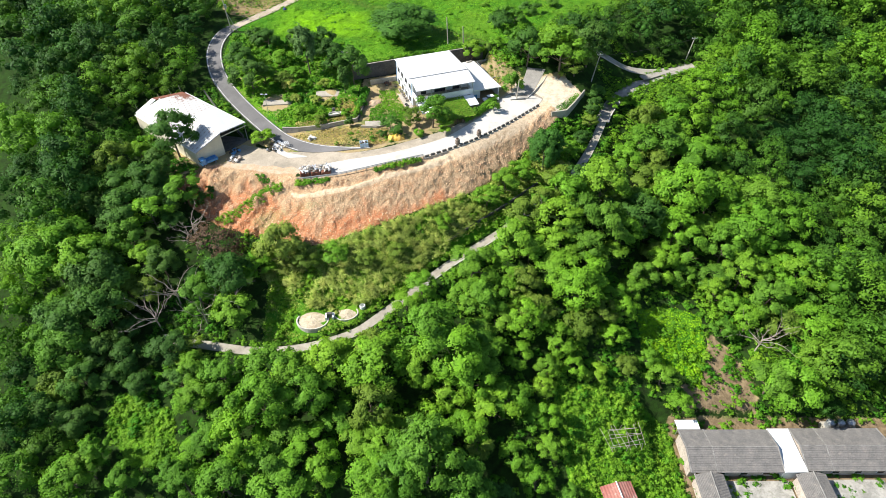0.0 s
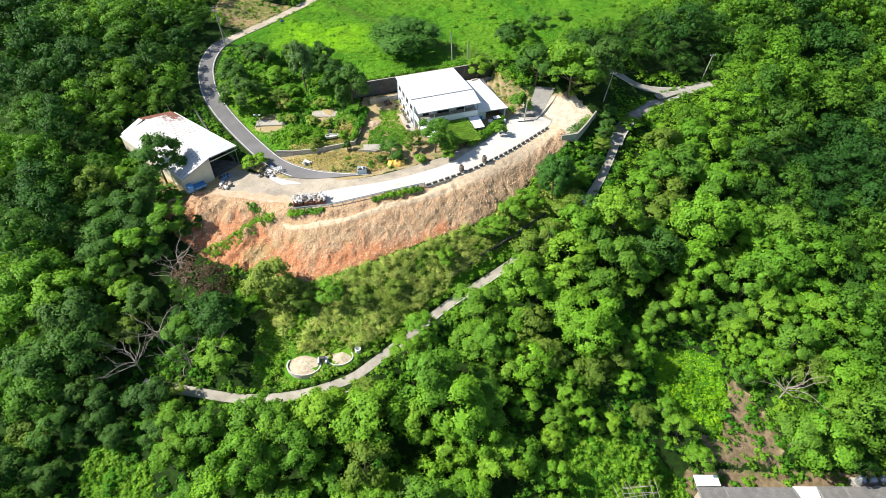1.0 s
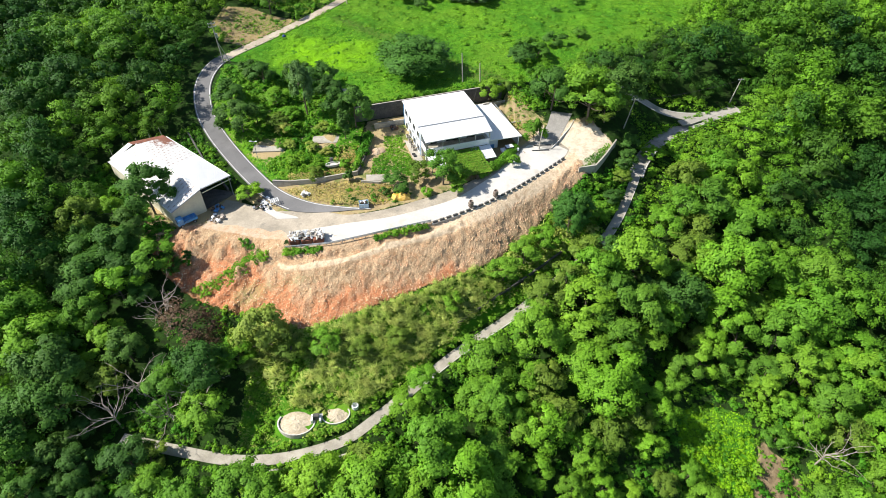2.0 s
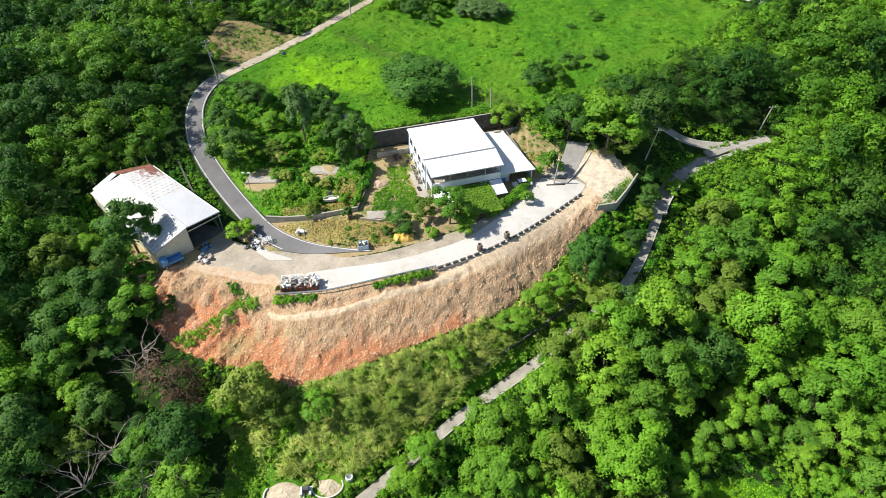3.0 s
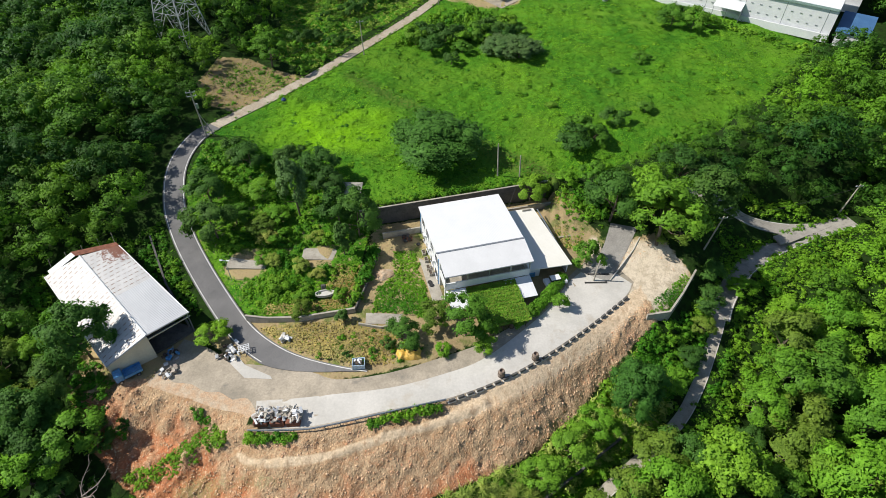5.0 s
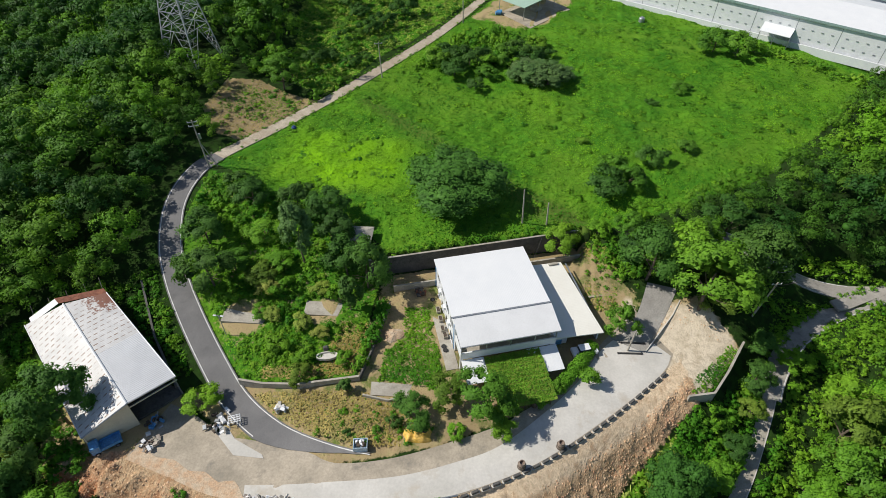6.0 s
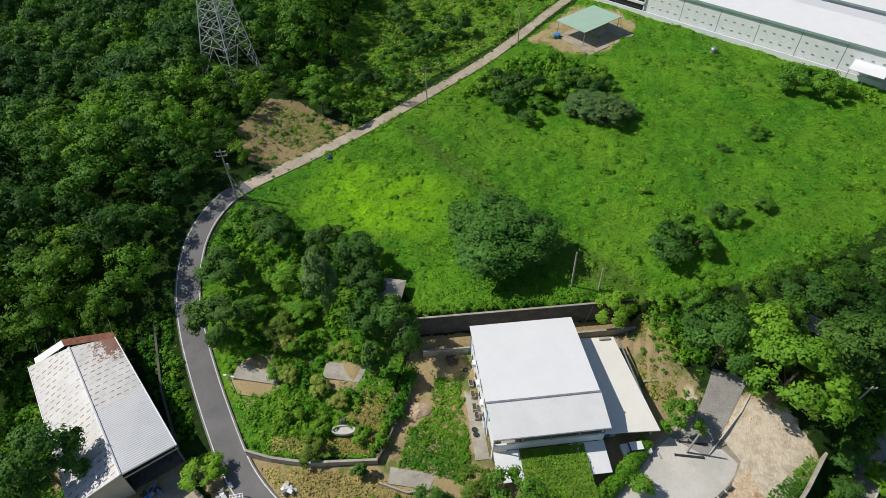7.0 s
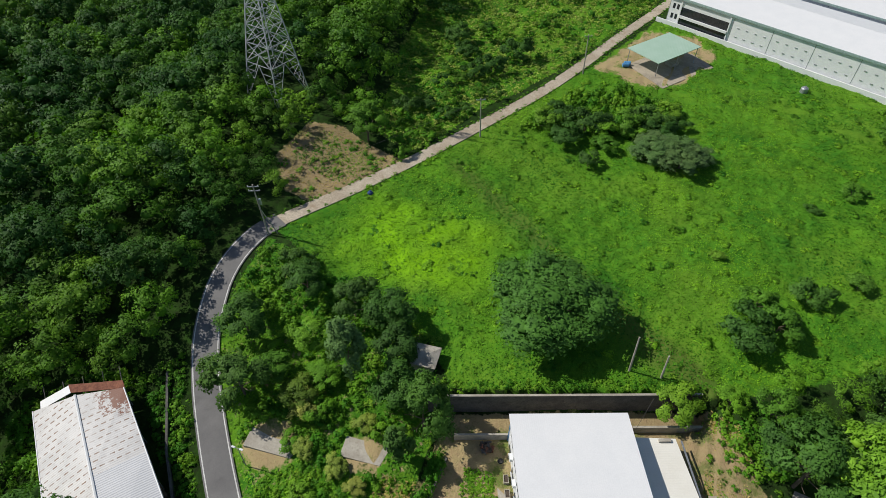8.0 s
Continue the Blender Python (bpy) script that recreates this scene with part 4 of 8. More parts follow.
for i, (n, m, s, q) in enumerate(((60, 60, 0.17, 0.28), (92, 40, 0.15, 0.22), (70, 52, 0.17, 0.26), (110, 34, 0.14, 0.2))):
    pattern(f"broad{i}", "tree", M_LEAF, "green broadleaf tree with a clumped crown in dense woods", 11 + i, 3.2, 1.6, 7.4, n, m, s, lobe_size=q)
for i, (n, m, s, q, u) in enumerate(((64, 56, 0.17, 0.27, -0.3), (96, 38, 0.15, 0.21, -0.2), (74, 48, 0.17, 0.25, 0.0))):
    pattern(f"bright{i}", "tree", M_LEAF_BRIGHT, "bright green broadleaf tree on the wooded slope", 31 + i, 3.2, 1.4, 6.8, n, m, s, lobe_size=q, upright=u)
for i in range(2):
    pattern(f"dark{i}", "tree", M_LEAF_DARK, "dark green dense evergreen tree on the slope", 51 + i, 3.1, 1.2, 7.2, 64, 58, 0.16, lobe_size=0.27)
for i in range(2):
    pattern(f"olive{i}", "tree", M_LEAF_OLIVE, "pale olive tree in dry leaf on the bank", 61 + i, 2.8, 1.0, 6.0, 64, 46, 0.15, lobe_size=0.25)
pattern("pale0", "tree", M_REED_LEAF, "pale yellow-green bamboo-like thicket at the foot of the bank", 67, 2.8, 0.4, 5.6, 90, 40, 0.15, lobe_size=0.22, upright=0.4)
pattern("round", "tree", M_LEAF_ROUND, "big round green spreading tree in the meadow", 71, 3.3, 0.4, 5.6, 210, 44, 0.1, lobe_size=0.22)
pattern("silver", "shrub", M_LEAF_SILVER, "low wide silvery shrub in the meadow grass", 65, 2.8, 0.1, 4.6, 110, 36, 0.11, category="shrub", lobe_size=0.2, upright=0.5)
pattern("brown", "tree", M_LEAF_BROWN, "withered brown leafless shrub at the bank's foot", 73, 3.0, 0.8, 4.4, 30, 44, 0.14, lobe_size=0.34, core=0.3)
pattern("casuarina", "tree", M_LEAF_SILVER, "tall feathery grey-green casuarina beside the garden", 75, 2.2, 1.0, 8.6, 130, 34, 0.16, lobe_size=0.2, upright=0.9, core=0.5)
pattern("cypress", "cypress", M_LEAF_DARK, "slim dark cypress beside a concrete slab", 77, 1.0, 0.3, 5.2, 34, 40, 0.2, lobe_size=0.5, upright=0.8, trunk=0.1)
for i in range(2):
    pattern(f"bush{i}", "shrub", M_LEAF, "rounded green shrub", 81 + i, 1.6, 0.1, 2.2, 56, 30, 0.1, category="shrub", trunk=0.06, lobe_size=0.26)
pattern("lush", "shrub", M_LEAF_BRIGHT, "bright leafy garden shrub", 87, 1.6, 0.1, 2.0, 50, 32, 0.12, category="shrub", trunk=0.05, lobe_size=0.27)
pattern("dim", "shrub", M_LEAF_DARK, "low dark green shrub", 89, 1.7, 0.1, 2.3, 60, 30, 0.1, category="shrub", trunk=0.06, lobe_size=0.25)

# shrubs and trees that stand alone in the meadow: x, y, size, tall
CLUSTER = [(16, 159.3, 2.3, 0.85), (25.3, 170.6, 1.7, 0.8), (35.8, 201, 1.5, 0.6), (-21, 204.5, 2.3, 0.8), (-16.5, 200.5, 2.0, 0.85), (-13, 206, 2.4, 0.85), (-8.6, 201, 1.7, 0.7), (-5.8, 209, 2.4, 0.8), (-1.4, 213, 2.2, 0.75), (2.6, 218, 2.0, 0.7), (-10.9, 194.6, 1.3, 0.9), (-19, 208.6, 1.9, 0.8), (-9.6, 205.4, 2.0, 0.75), (-2.6, 206.4, 1.6, 0.7), (1.2, 209.6, 1.9, 0.7), (4.4, 213.6, 1.5, 0.7), (17.6, 165.4, 1.9, 0.9), (22.4, 164.4, 0.9, 0.8)]
LONE = [(12.6, 175.5, 0.9, 0.6), (28.6, 193.6, 0.8, 0.6), (20.3, 162, 2.0, 0.9), (33, 176, 1.4, 0.7), (47.5, 223.5, 2.7, 0.9), (53, 221.5, 2.6, 0.95), (57.5, 223, 1.8, 0.8)]
for x, y, s, h in CLUSTER + LONE:
    plant(("bush0", "dim", "bush1")[int(abs(x)) % 3], x, y, s, h, label="rounded green shrub standing in the meadow", group="meadow shrubs")
for x, y, s in ((0.4, 199.8, 1.6), (5.6, 198.6, 1.7), (4.4, 203, 1.5), (0.6, 203.6, 1.4), (8.6, 202, 1.2)):
    plant("silver", x, y, s, 0.5, group="meadow shrubs")
plant("round", -10.4, 153.8, 2.65, 0.54)
plant("broad3", -53.4, 187.0, 1.35, 0.8, label="round green tree beside the bare plot", group="track trees")
for x, y, s, h in ((-50, 200.5, 1.5, 0.9), (-46.5, 203, 1.2, 0.9), (-41, 201.5, 1.2, 0.8), (-38.6, 205, 0.9, 0.8), (-41, 219.7, 1.6, 0.9), (-38, 224, 1.9, 0.9), (-34, 233, 2.2, 1.0), (-46, 229, 1.8, 0.9), (-50, 235, 2.2, 1.0)):
    plant("dim", x, y, s, h, label="dark rounded shrub in the pale grass beyond the track", group="track shrubs")
plant("bush1", -45, 184.4, 1.0, 1.0, label="small green shrub by the dirt track", group="track trees")
plant("dim", -48.4, 150.6, 1.9, 0.8, label="dark green shrub on the meadow edge", group="track trees")
# garden and house trees
for k, x, y, s, h in [("dark0", -50.5, 139, 1.15, 0.8), ("dark1", -45.5, 147.5, 1.0, 0.75), ("casuarina", -33.3, 136.8, 1.25, 1.1), ("dark0", -25.8, 135.5, 1.1, 0.9), ("dark1", -46.2, 130.6, 1.3, 0.85), ("dark0", -31.4, 146, 1.15, 0.8), ("dark1", -37.2, 146.2, 1.05, 0.85), ("broad0", -41, 140.5, 0.9, 0.6), ("bright1", -37, 136, 0.75, 0.5), ("dark0", -28.6, 142, 1.0, 0.8), ("broad1", -44, 134, 0.9, 0.6), ("dark1", -22.2, 134.2, 1.15, 1.15)]:
    plant(k, x, y, s, h, label="dark leafy garden tree between the lane and the meadow", group="garden trees")
for x, y, s, h in [(-43, 129, 1.0, 0.8), (-37.4, 126.6, 0.9, 0.7), (-33, 121.4, 1.1, 0.8), (-28.4, 119.8, 0.9, 0.8), (-26.8, 131, 1.0, 0.9), (-46.4, 137.4, 1.0, 0.9), (-35.4, 131.4, 1.2, 0.9), (-52, 133.6, 0.9, 0.9), (-22.6, 120.4, 0.8, 0.9)]:
    plant("lush", x, y, s, h, group="garden shrubs")
plant("olive0", -38.6, 132.4, 0.95, 0.6, label="yellow-green bushy tree in the garden", group="garden trees")
for x, y, size, tall in ((-37.6, 131.6, 0.85, 0.5), (-35.2, 126.4, 0.55, 0.5), (-30.4, 125.6, 0.6, 0.5), (-29.0, 131.4, 0.6, 0.6), (-27.2, 124.2, 0.5, 0.45)):
    plant("pale0", x, y, size, tall, label="yellow-green feathery shrub in the garden", group="garden shrubs")
plant("cypress", -23.6, 128.8, 1.3, 1.05)
for k, x, y, s in (("dim", -13.4, 111.6, 0.6), ("bush0", -15.6, 110.2, 0.45), ("dim", -19.2, 109.4, 0.4), ("lush", -20.6, 112.4, 0.4)):
    plant(k, x, y, s, 0.9, label="low shrub in the dry grass beside the lane", group="lane shrubs")
plant("cypress", -21.2, 115.6, 0.75, 0.65, label="small clipped cypress at a garden wall")
for k, x, y, s, h in [("broad3", -2.2, 114.2, 1.2, 0.85), ("dark1", -11.6, 112.8, 0.85, 0.55), ("olive1", -7.2, 116, 0.9, 0.75), ("bush0", 12, 121, 1.0, 1.2), ("bush1", 17.2, 130.9, 1.6, 1.3), ("bright0", 0.6, 112.8, 0.7, 0.7), ("bush0", -5.4, 110.9, 0.9, 0.8), ("bush1", 7.6, 119.4, 0.7, 1.3)]:
    plant(k, x, y, s, h, label="leafy tree beside the white house", group="house trees")
for k, x, y, s, h in [("bright1", 29.4, 136.2, 2.0, 0.95), ("dark1", 21.6, 140.4, 1.5, 0.9), ("dark0", 37.5, 142.6, 1.5, 1.0), ("dark0", 28.4, 145, 1.2, 0.85), ("dark1", 20.6, 144.6, 0.95, 0.8), ("dark1", 34.4, 150, 1.3, 0.8), ("dark1", 36.9, 126.9, 0.78, 0.8), ("dark0", 38.6, 132.4, 0.7, 0.75)]:
    plant(k, x, y, s, h, label="tall leafy tree at the end of the drive", group="drive trees")
plant("round", 22.6, 108.4, 1.25, 1.25, label="round dark green tree below the kerb blocks")
plant("olive1", 35.2, 122.0, 0.72, 0.8, label="dull olive tree below the terrace wall")
plant("dark0", 32.6, 116.6, 0.66, 0.7, label="dark shrubby tree below the terrace wall")
plant("broad1", 28.6, 112.0, 0.8, 0.7, label="low green tree beside the path")
plant("dark0", -57.8, 107.0, 1.45, 1.05, label="dark spreading tree leaning over the barn roof")
for k, x, y, s, h in [("dark1", -60.4, 102.4, 1.0, 0.9), ("dark0", -60.6, 97, 1.2, 1.0), ("dark1", -58.2, 92.4, 1.05, 0.95), ("dark0", -54.6, 89.4, 0.85, 0.8)]:
    plant(k, x, y, s, h, label="dark tree beside the gullied end of the bank", group="gully trees")
for x, y, s in ((-52.8, 97.8, 0.85), (-51.2, 95.8, 0.95), (-49.2, 98, 0.6), (-54.4, 96, 1.0)):
    plant("dim", x, y, s, 0.9, label="dark shrub rooted in the gullied bank", group="gully shrubs")
plant("bright2", -40.4, 111.6, 0.8, 0.6, label="small bright tree beside the barn yard")
for k, x, y, s, h in [("broad1", -4.2, 75.2, 0.95, 0.8), ("bright0", -6.8, 71.6, 0.9, 0.8), ("olive1", 16.4, 91.4, 1.4, 0.95), ("olive0", 20.8, 95.4, 1.3, 0.95), ("olive0", 25.4, 100.2, 1.35, 0.9), ("broad2", 13.4, 85.6, 0.85, 0.75), ("olive1", -9, 83, 0.7, 0.6), ("olive0", -15, 80.5, 0.75, 0.6), ("bush0", 0, 90, 1.3, 0.9), ("broad1", 9.4, 96.6, 0.9, 0.7), ("broad0", 13.4, 100.4, 1.0, 0.75), ("broad3", 17.4, 104, 0.9, 0.75), ("bright1", 44, 131.6, 0.8, 0.7), ("pale0", -31, 81, 1.55, 1.0), ("olive1", -26.5, 79, 1.0, 0.8), ("broad0", -20.5, 80, 0.85, 0.7), ("brown", -44.2, 83, 1.5, 1.1), ("brown", -41, 80.5, 1.0, 1.0), ("bright1", -35, 78.5, 0.8, 0.7)]:
    plant(k, x, y, s, h, label="" if k == "brown" else "small tree at the foot of the bank", group="bank trees")


VERGE_A = [(-36, 66), (-36, 58.5), (-22, 58.5), (-12.5, 62.5), (-8.5, 69), (-10, 73), (-16, 68), (-22, 66)]
VERGE_B = [(-1, 81.5), (3, 78), (9, 82), (14, 87.5), (12.5, 92), (6, 87)]
FORK = [(42, 133), (50, 134), (58, 136.6), (66, 142), (71, 147), (69, 150.6), (62, 150), (48, 149.4), (42, 150), (40, 146), (41, 140)]
VERGE_D = [(31, 105), (35.6, 112), (40.2, 121), (43.6, 129), (49, 135.6), (57, 140.4), (66, 145), (68, 142), (59, 135), (49, 125.6), (43, 114.6), (35.6, 103.6)]
VERGE_E = [(-12, 66.4), (-8.4, 70), (-2.4, 76.6), (2.6, 80), (6, 77), (-1, 70), (-8, 63.6)]
VERGE_C = [(27, 105), (30, 101), (36, 108), (40, 117), (42.5, 126), (40, 128)]


def clear_of(x, y, tree_r=2.0):
    """Whether woods may stand there."""
    bad = np.zeros(np.shape(x), bool)
    for poly in (FIELD, BANK, YARD, PLOT, GARDEN, BANKSIDE, MEADOWS[0], MEADOWS[1], CLEARED, LOT, BARN_LOT):
        bad |= inside(poly, x, y)
    bad |= inside(ribbon_edges(APRON_OUT, APRON_IN), x, y) | (line_distance(APRON_OUT, x, y)[0] < 2.5) | (line_distance(APRON_IN, x, y)[0] < 1.5)
    for line, _, half in LINES:
        bad |= line_distance(line, x, y)[0] < half + (tree_r if line is not FOOTPATH else 1.0)
    for px, py, pr in ((-50, 87.5, 6), (-50, 73.5, 3), (-44, 69.5, 3), (-52.5, 68.8, 3), (62, 70, 3), (-38.5, 72, 2.5), (-43.5, 82.5, 6.2), (33, 119, 5.5), (28, 112.6, 5), (-54, 187.6, 6.5), (-47, 190, 5)):
        bad |= np.hypot(x - px, y - py) < pr
    bad |= inside(VERGE_A, x, y) | inside(VERGE_B, x, y) | inside(VERGE_C, x, y) | inside(FORK, x, y) | inside(VERGE_D, x, y) | inside(VERGE_E, x, y)
    bad |= inside(CLEARED, x, y)
    bad |= (x > -36) & (line_distance(np.array(BANK + BANK[:1], float), x, y)[0] < 3.6)
    bad |= inside([(-6, 228), (10, 232), (9, 262), (-8, 258)], x, y) | inside([(-6, 267), (88, 212.5), (104, 211), (118, 262), (22, 315), (5, 300)], x, y)
    bad |= inside([(-81.5, 188.5), (-68, 186), (-66, 199), (-79, 201)], x, y)
    bad |= inside([(17, 133), (17, 126), (36, 130), (30, 140), (20, 138)], x, y)
    bad |= inside(SCRUB, x, y) & ((np.sin(x * 0.21 + 1.7 * np.sin(y * 0.09)) + np.sin(y * 0.17 + 0.6)) > -0.5) | inside(HOUSEWEEDS, x, y)
    bad |= inside([(-74, 185), (-65, 184), (-66, 197), (-74, 195)], x, y)
    bad |= inside([(24, 117), (30, 117.6), (34, 116), (40, 128), (41, 136), (34, 136), (30, 126)], x, y) | inside([(12, 133), (21, 133), (22, 138.6), (15, 141), (12, 147.5), (10, 147)], x, y)
    return ~bad


rng = np.random.default_rng(5)
gx, gy = np.meshgrid(np.arange(-190, 190, 5.3), np.arange(26, 345, 5.3))
gx = (gx + (np.arange(gx.shape[0]) % 2)[:, None] * 2.6 + rng.uniform(-1.8, 1.8, gx.shape)).ravel()
gy = (gy + rng.uniform(-1.8, 1.8, gy.shape)).ravel()
seen = (gx > -(60 + 0.34 * gy + 0.75 * np.maximum(gy - 165, 0))) & (gx < 62 + 0.5 * gy) & (gy > 38) & (gy < 290)
ok = clear_of(gx, gy) & seen
gx, gy = gx[ok], gy[ok]
near = np.hypot(gx * 0.9, gy - 82)
order = np.argsort(near)
gx, gy = gx[order], gy[order]
patch = np.sin(gx * 0.11 + 1.3 * np.sin(gy * 0.07)) + np.sin(gy * 0.13 - 0.05 * gx) + rng.normal(0, 0.6, len(gx))
KINDS = ["dark0", "dark1", "broad0", "broad1", "broad2", "broad3", "bright0", "bright1", "bright2"]
NEAR_TREES = 220


OPEN_EDGES = [np.array(p + p[:1], float) for p in (PLOT, MEADOWS[0], MEADOWS[1], HOUSEWEEDS, GARDEN)] + [np.array(FIELD[6:12], float)]


def edge_size(x, y):
    """Lower growth where the woods meet open ground, lanes and paths."""
    d = np.full(np.shape(x), 99.0)
    for line in OPEN_EDGES:
        d = np.minimum(d, line_distance(line, x, y)[0])
    most = np.clip(0.62 + 0.06 * d, 0.5, 1.8)
    for line, _, half in LINES:
        most = np.minimum(most, np.clip((0.75 if line is FOOTPATH else 0.5) + 0.13 * (line_distance(line, x, y)[0] - half), 0.4, 1.8))
    most = np.minimum(most, np.clip(0.62 + 0.16 * line_distance(BARN_RING, x, y)[0], 0.4, 1.8))
    return most


BARN_RING = np.array(BARN_LOT + BARN_LOT[:1], float)


for i in range(NEAR_TREES):
    q = patch[i] + (0.35 if gx[i] > 15 else -0.1 if gx[i] < -35 else 0.25)
    # darker leaf kinds carry the shade of the lower-left woods; lower middle paler
    q += -0.9 if (gx[i] < -48 and 68 < gy[i] < 102) or (gx[i] < -22 and gy[i] < 58) else 0.8 if abs(gx[i]) < 18 and gy[i] < 60 else 0.0
    k = KINDS[(0 if q < -1.0 else 2 if q < 0.9 else 6) + (i % 2 if q < -1.0 else i % 4 if q < 0.9 else i % 3)]
    if i % 9 == 5:
        k = "olive%d" % (i % 2)
    plant(k, gx[i], gy[i], float(min(np.clip(np.exp(rng.normal(0.22, 0.28)), 0.6, 1.8), edge_size(gx[i], gy[i]))), rng.uniform(0.7, 1.15), sink=0.4, group="woods on the slope")


def joined(name, kinds, xs, ys, sizes, talls, tints, material, label, category):
    """Many plants that nobody could count, as one mesh."""
    vs, fs, ns, ts, n = [], [], [], [], 0
    rise = np.where(inside(FIELD, xs, ys) | inside(SCRUB, xs, ys), swell_at(xs, ys) + tussock_at(xs, ys), 0)
    for i in range(len(xs)):
        v, f, nrm = kinds[i % len(kinds)]
        a = rng.uniform(0, 6.28)
        turn = np.array([(math.cos(a), math.sin(a), 0), (-math.sin(a), math.cos(a), 0), (0, 0, 1)])
        w = (v * [sizes[i], sizes[i], sizes[i] * talls[i]]) @ turn
        ns.append(nrm @ turn)
        vs.append(w + [xs[i], ys[i], float(land(xs[i], ys[i]) + rise[i]) - (0.3 if sizes[i] > 1.5 or kinds is mid_kinds or kinds is far_kinds else 0.05)])
        fs.append(f + n)
        ts.append(np.full(len(v), tints[i]))
        n += len(v)
    me = tri_mesh(name, np.concatenate(vs), np.concatenate(fs), material, True, np.concatenate(ns))
    me.attributes.new("tint", "FLOAT", "POINT").data.foreach_set("value", np.concatenate(ts).astype(np.float32))
    return tagged(new(name, me), label, category, kind="stuff")


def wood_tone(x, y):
    """Tint shift: paler uphill; darkness of the far western woods is put into colour."""
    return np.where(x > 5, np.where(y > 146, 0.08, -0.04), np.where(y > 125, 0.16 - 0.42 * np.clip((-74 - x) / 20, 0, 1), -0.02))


fx, fy, fp = gx[NEAR_TREES:], gy[NEAR_TREES:], patch[NEAR_TREES:]
far = np.hypot(fx + 5, fy - np.clip(fy, 0, 97)) > 104
mid_kinds = [crown_arrays(200 + i, 3.3, 0.8, 7.4, (46, 56, 66)[i % 3], (32, 27, 23)[i % 3], 0.17, lobe_size=(0.28, 0.25, 0.23)[i % 3], core=0.8, cored=False) for i in range(6)]
far_kinds = [crown_arrays(210 + i, 3.4, 0.8, 7.4, 44, 20, 0.22, lobe_size=0.27, core=0.8, cored=False) for i in range(6)]
for sel, kinds, label in (((fx < -20) & ~far, mid_kinds, "dense green woodland covering the hillside"), ((fx >= -20) & ~far, mid_kinds, "dense bright green woodland on the lower slope"), (far & (fx < 0), far_kinds, "distant dark green woodland beyond the lane"), (far & (fx >= 0), far_kinds, "distant green woodland below the meadow")):
    n = int(sel.sum())
    scrub = inside(SCRUB, fx[sel], fy[sel])
    joined("woods", kinds, fx[sel], fy[sel], np.where(scrub, rng.uniform(0.4, 0.85, n), np.minimum(np.clip(np.exp(rng.normal(0.2, 0.3, n)), 0.5, 1.75), edge_size(fx[sel], fy[sel]))), np.where(scrub, 0.7, rng.uniform(0.8, 1.15, n)),
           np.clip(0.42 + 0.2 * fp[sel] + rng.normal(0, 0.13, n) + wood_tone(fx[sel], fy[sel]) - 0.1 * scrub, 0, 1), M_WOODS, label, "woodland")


WALL_FOOT = [(2.2, 85.6), (8.2, 90), (16, 96.2), (22.4, 101.6), (21.4, 103.2), (14.8, 97.6), (7, 91.4), (0.4, 86.4)]


def scatter(poly, step, keep=1.0, road_gap=0.6):
    xs, ys = [p[0] for p in poly], [p[1] for p in poly]
    x, y = np.meshgrid(np.arange(min(xs), max(xs), step), np.arange(min(ys), max(ys), step))
    x, y = (x + rng.uniform(-step / 2, step / 2, x.shape)).ravel(), (y + rng.uniform(-step / 2, step / 2, y.shape)).ravel()
    ok = inside(poly, x, y) & (rng.random(x.shape) < keep) & (np.hypot((x + 24.2) / 3.3, (y - 69.2) / 2.7) > 1) & (np.hypot((x + 18.2) / 2.6, (y - 70.8) / 2.1) > 1) & ~inside(SHELTER_PAD, x, y) & (np.hypot(x + 39.8, y - 125.8) > 3.7) & (np.hypot(x + 28, y - 128.2) > 3.0) & ~inside(WALL_FOOT, x, y)
    for line, _, half in LINES:
        ok &= line_distance(line, x, y)[0] > half - 0.3 + road_gap
    return x[ok], y[ok]


shrub_kinds = [crown_arrays(300 + i, 1.0, 0.0, 1.0, 4, 15, 0.17, lobe_size=0.52) for i in range(6)]


def undergrowth(poly, step, lo, hi, tint, label, keep=1.0, tall=0.8, material=M_SHRUBS):
    x, y = scatter(poly, step, keep)
    n = len(x)
    return joined("undergrowth", shrub_kinds, x, y, rng.uniform(lo, hi, n), rng.uniform(tall * 0.6, tall * 1.4, n), np.clip(tint + 0.25 * np.sin(x * 0.5 + 2 * np.sin(y * 0.31)) + rng.normal(0, 0.2, n), 0, 1), material, label, "shrubs")


RUTS = smooth_line([(-34, 185), (-16, 171), (-3, 160), (8, 152), (14, 147)])


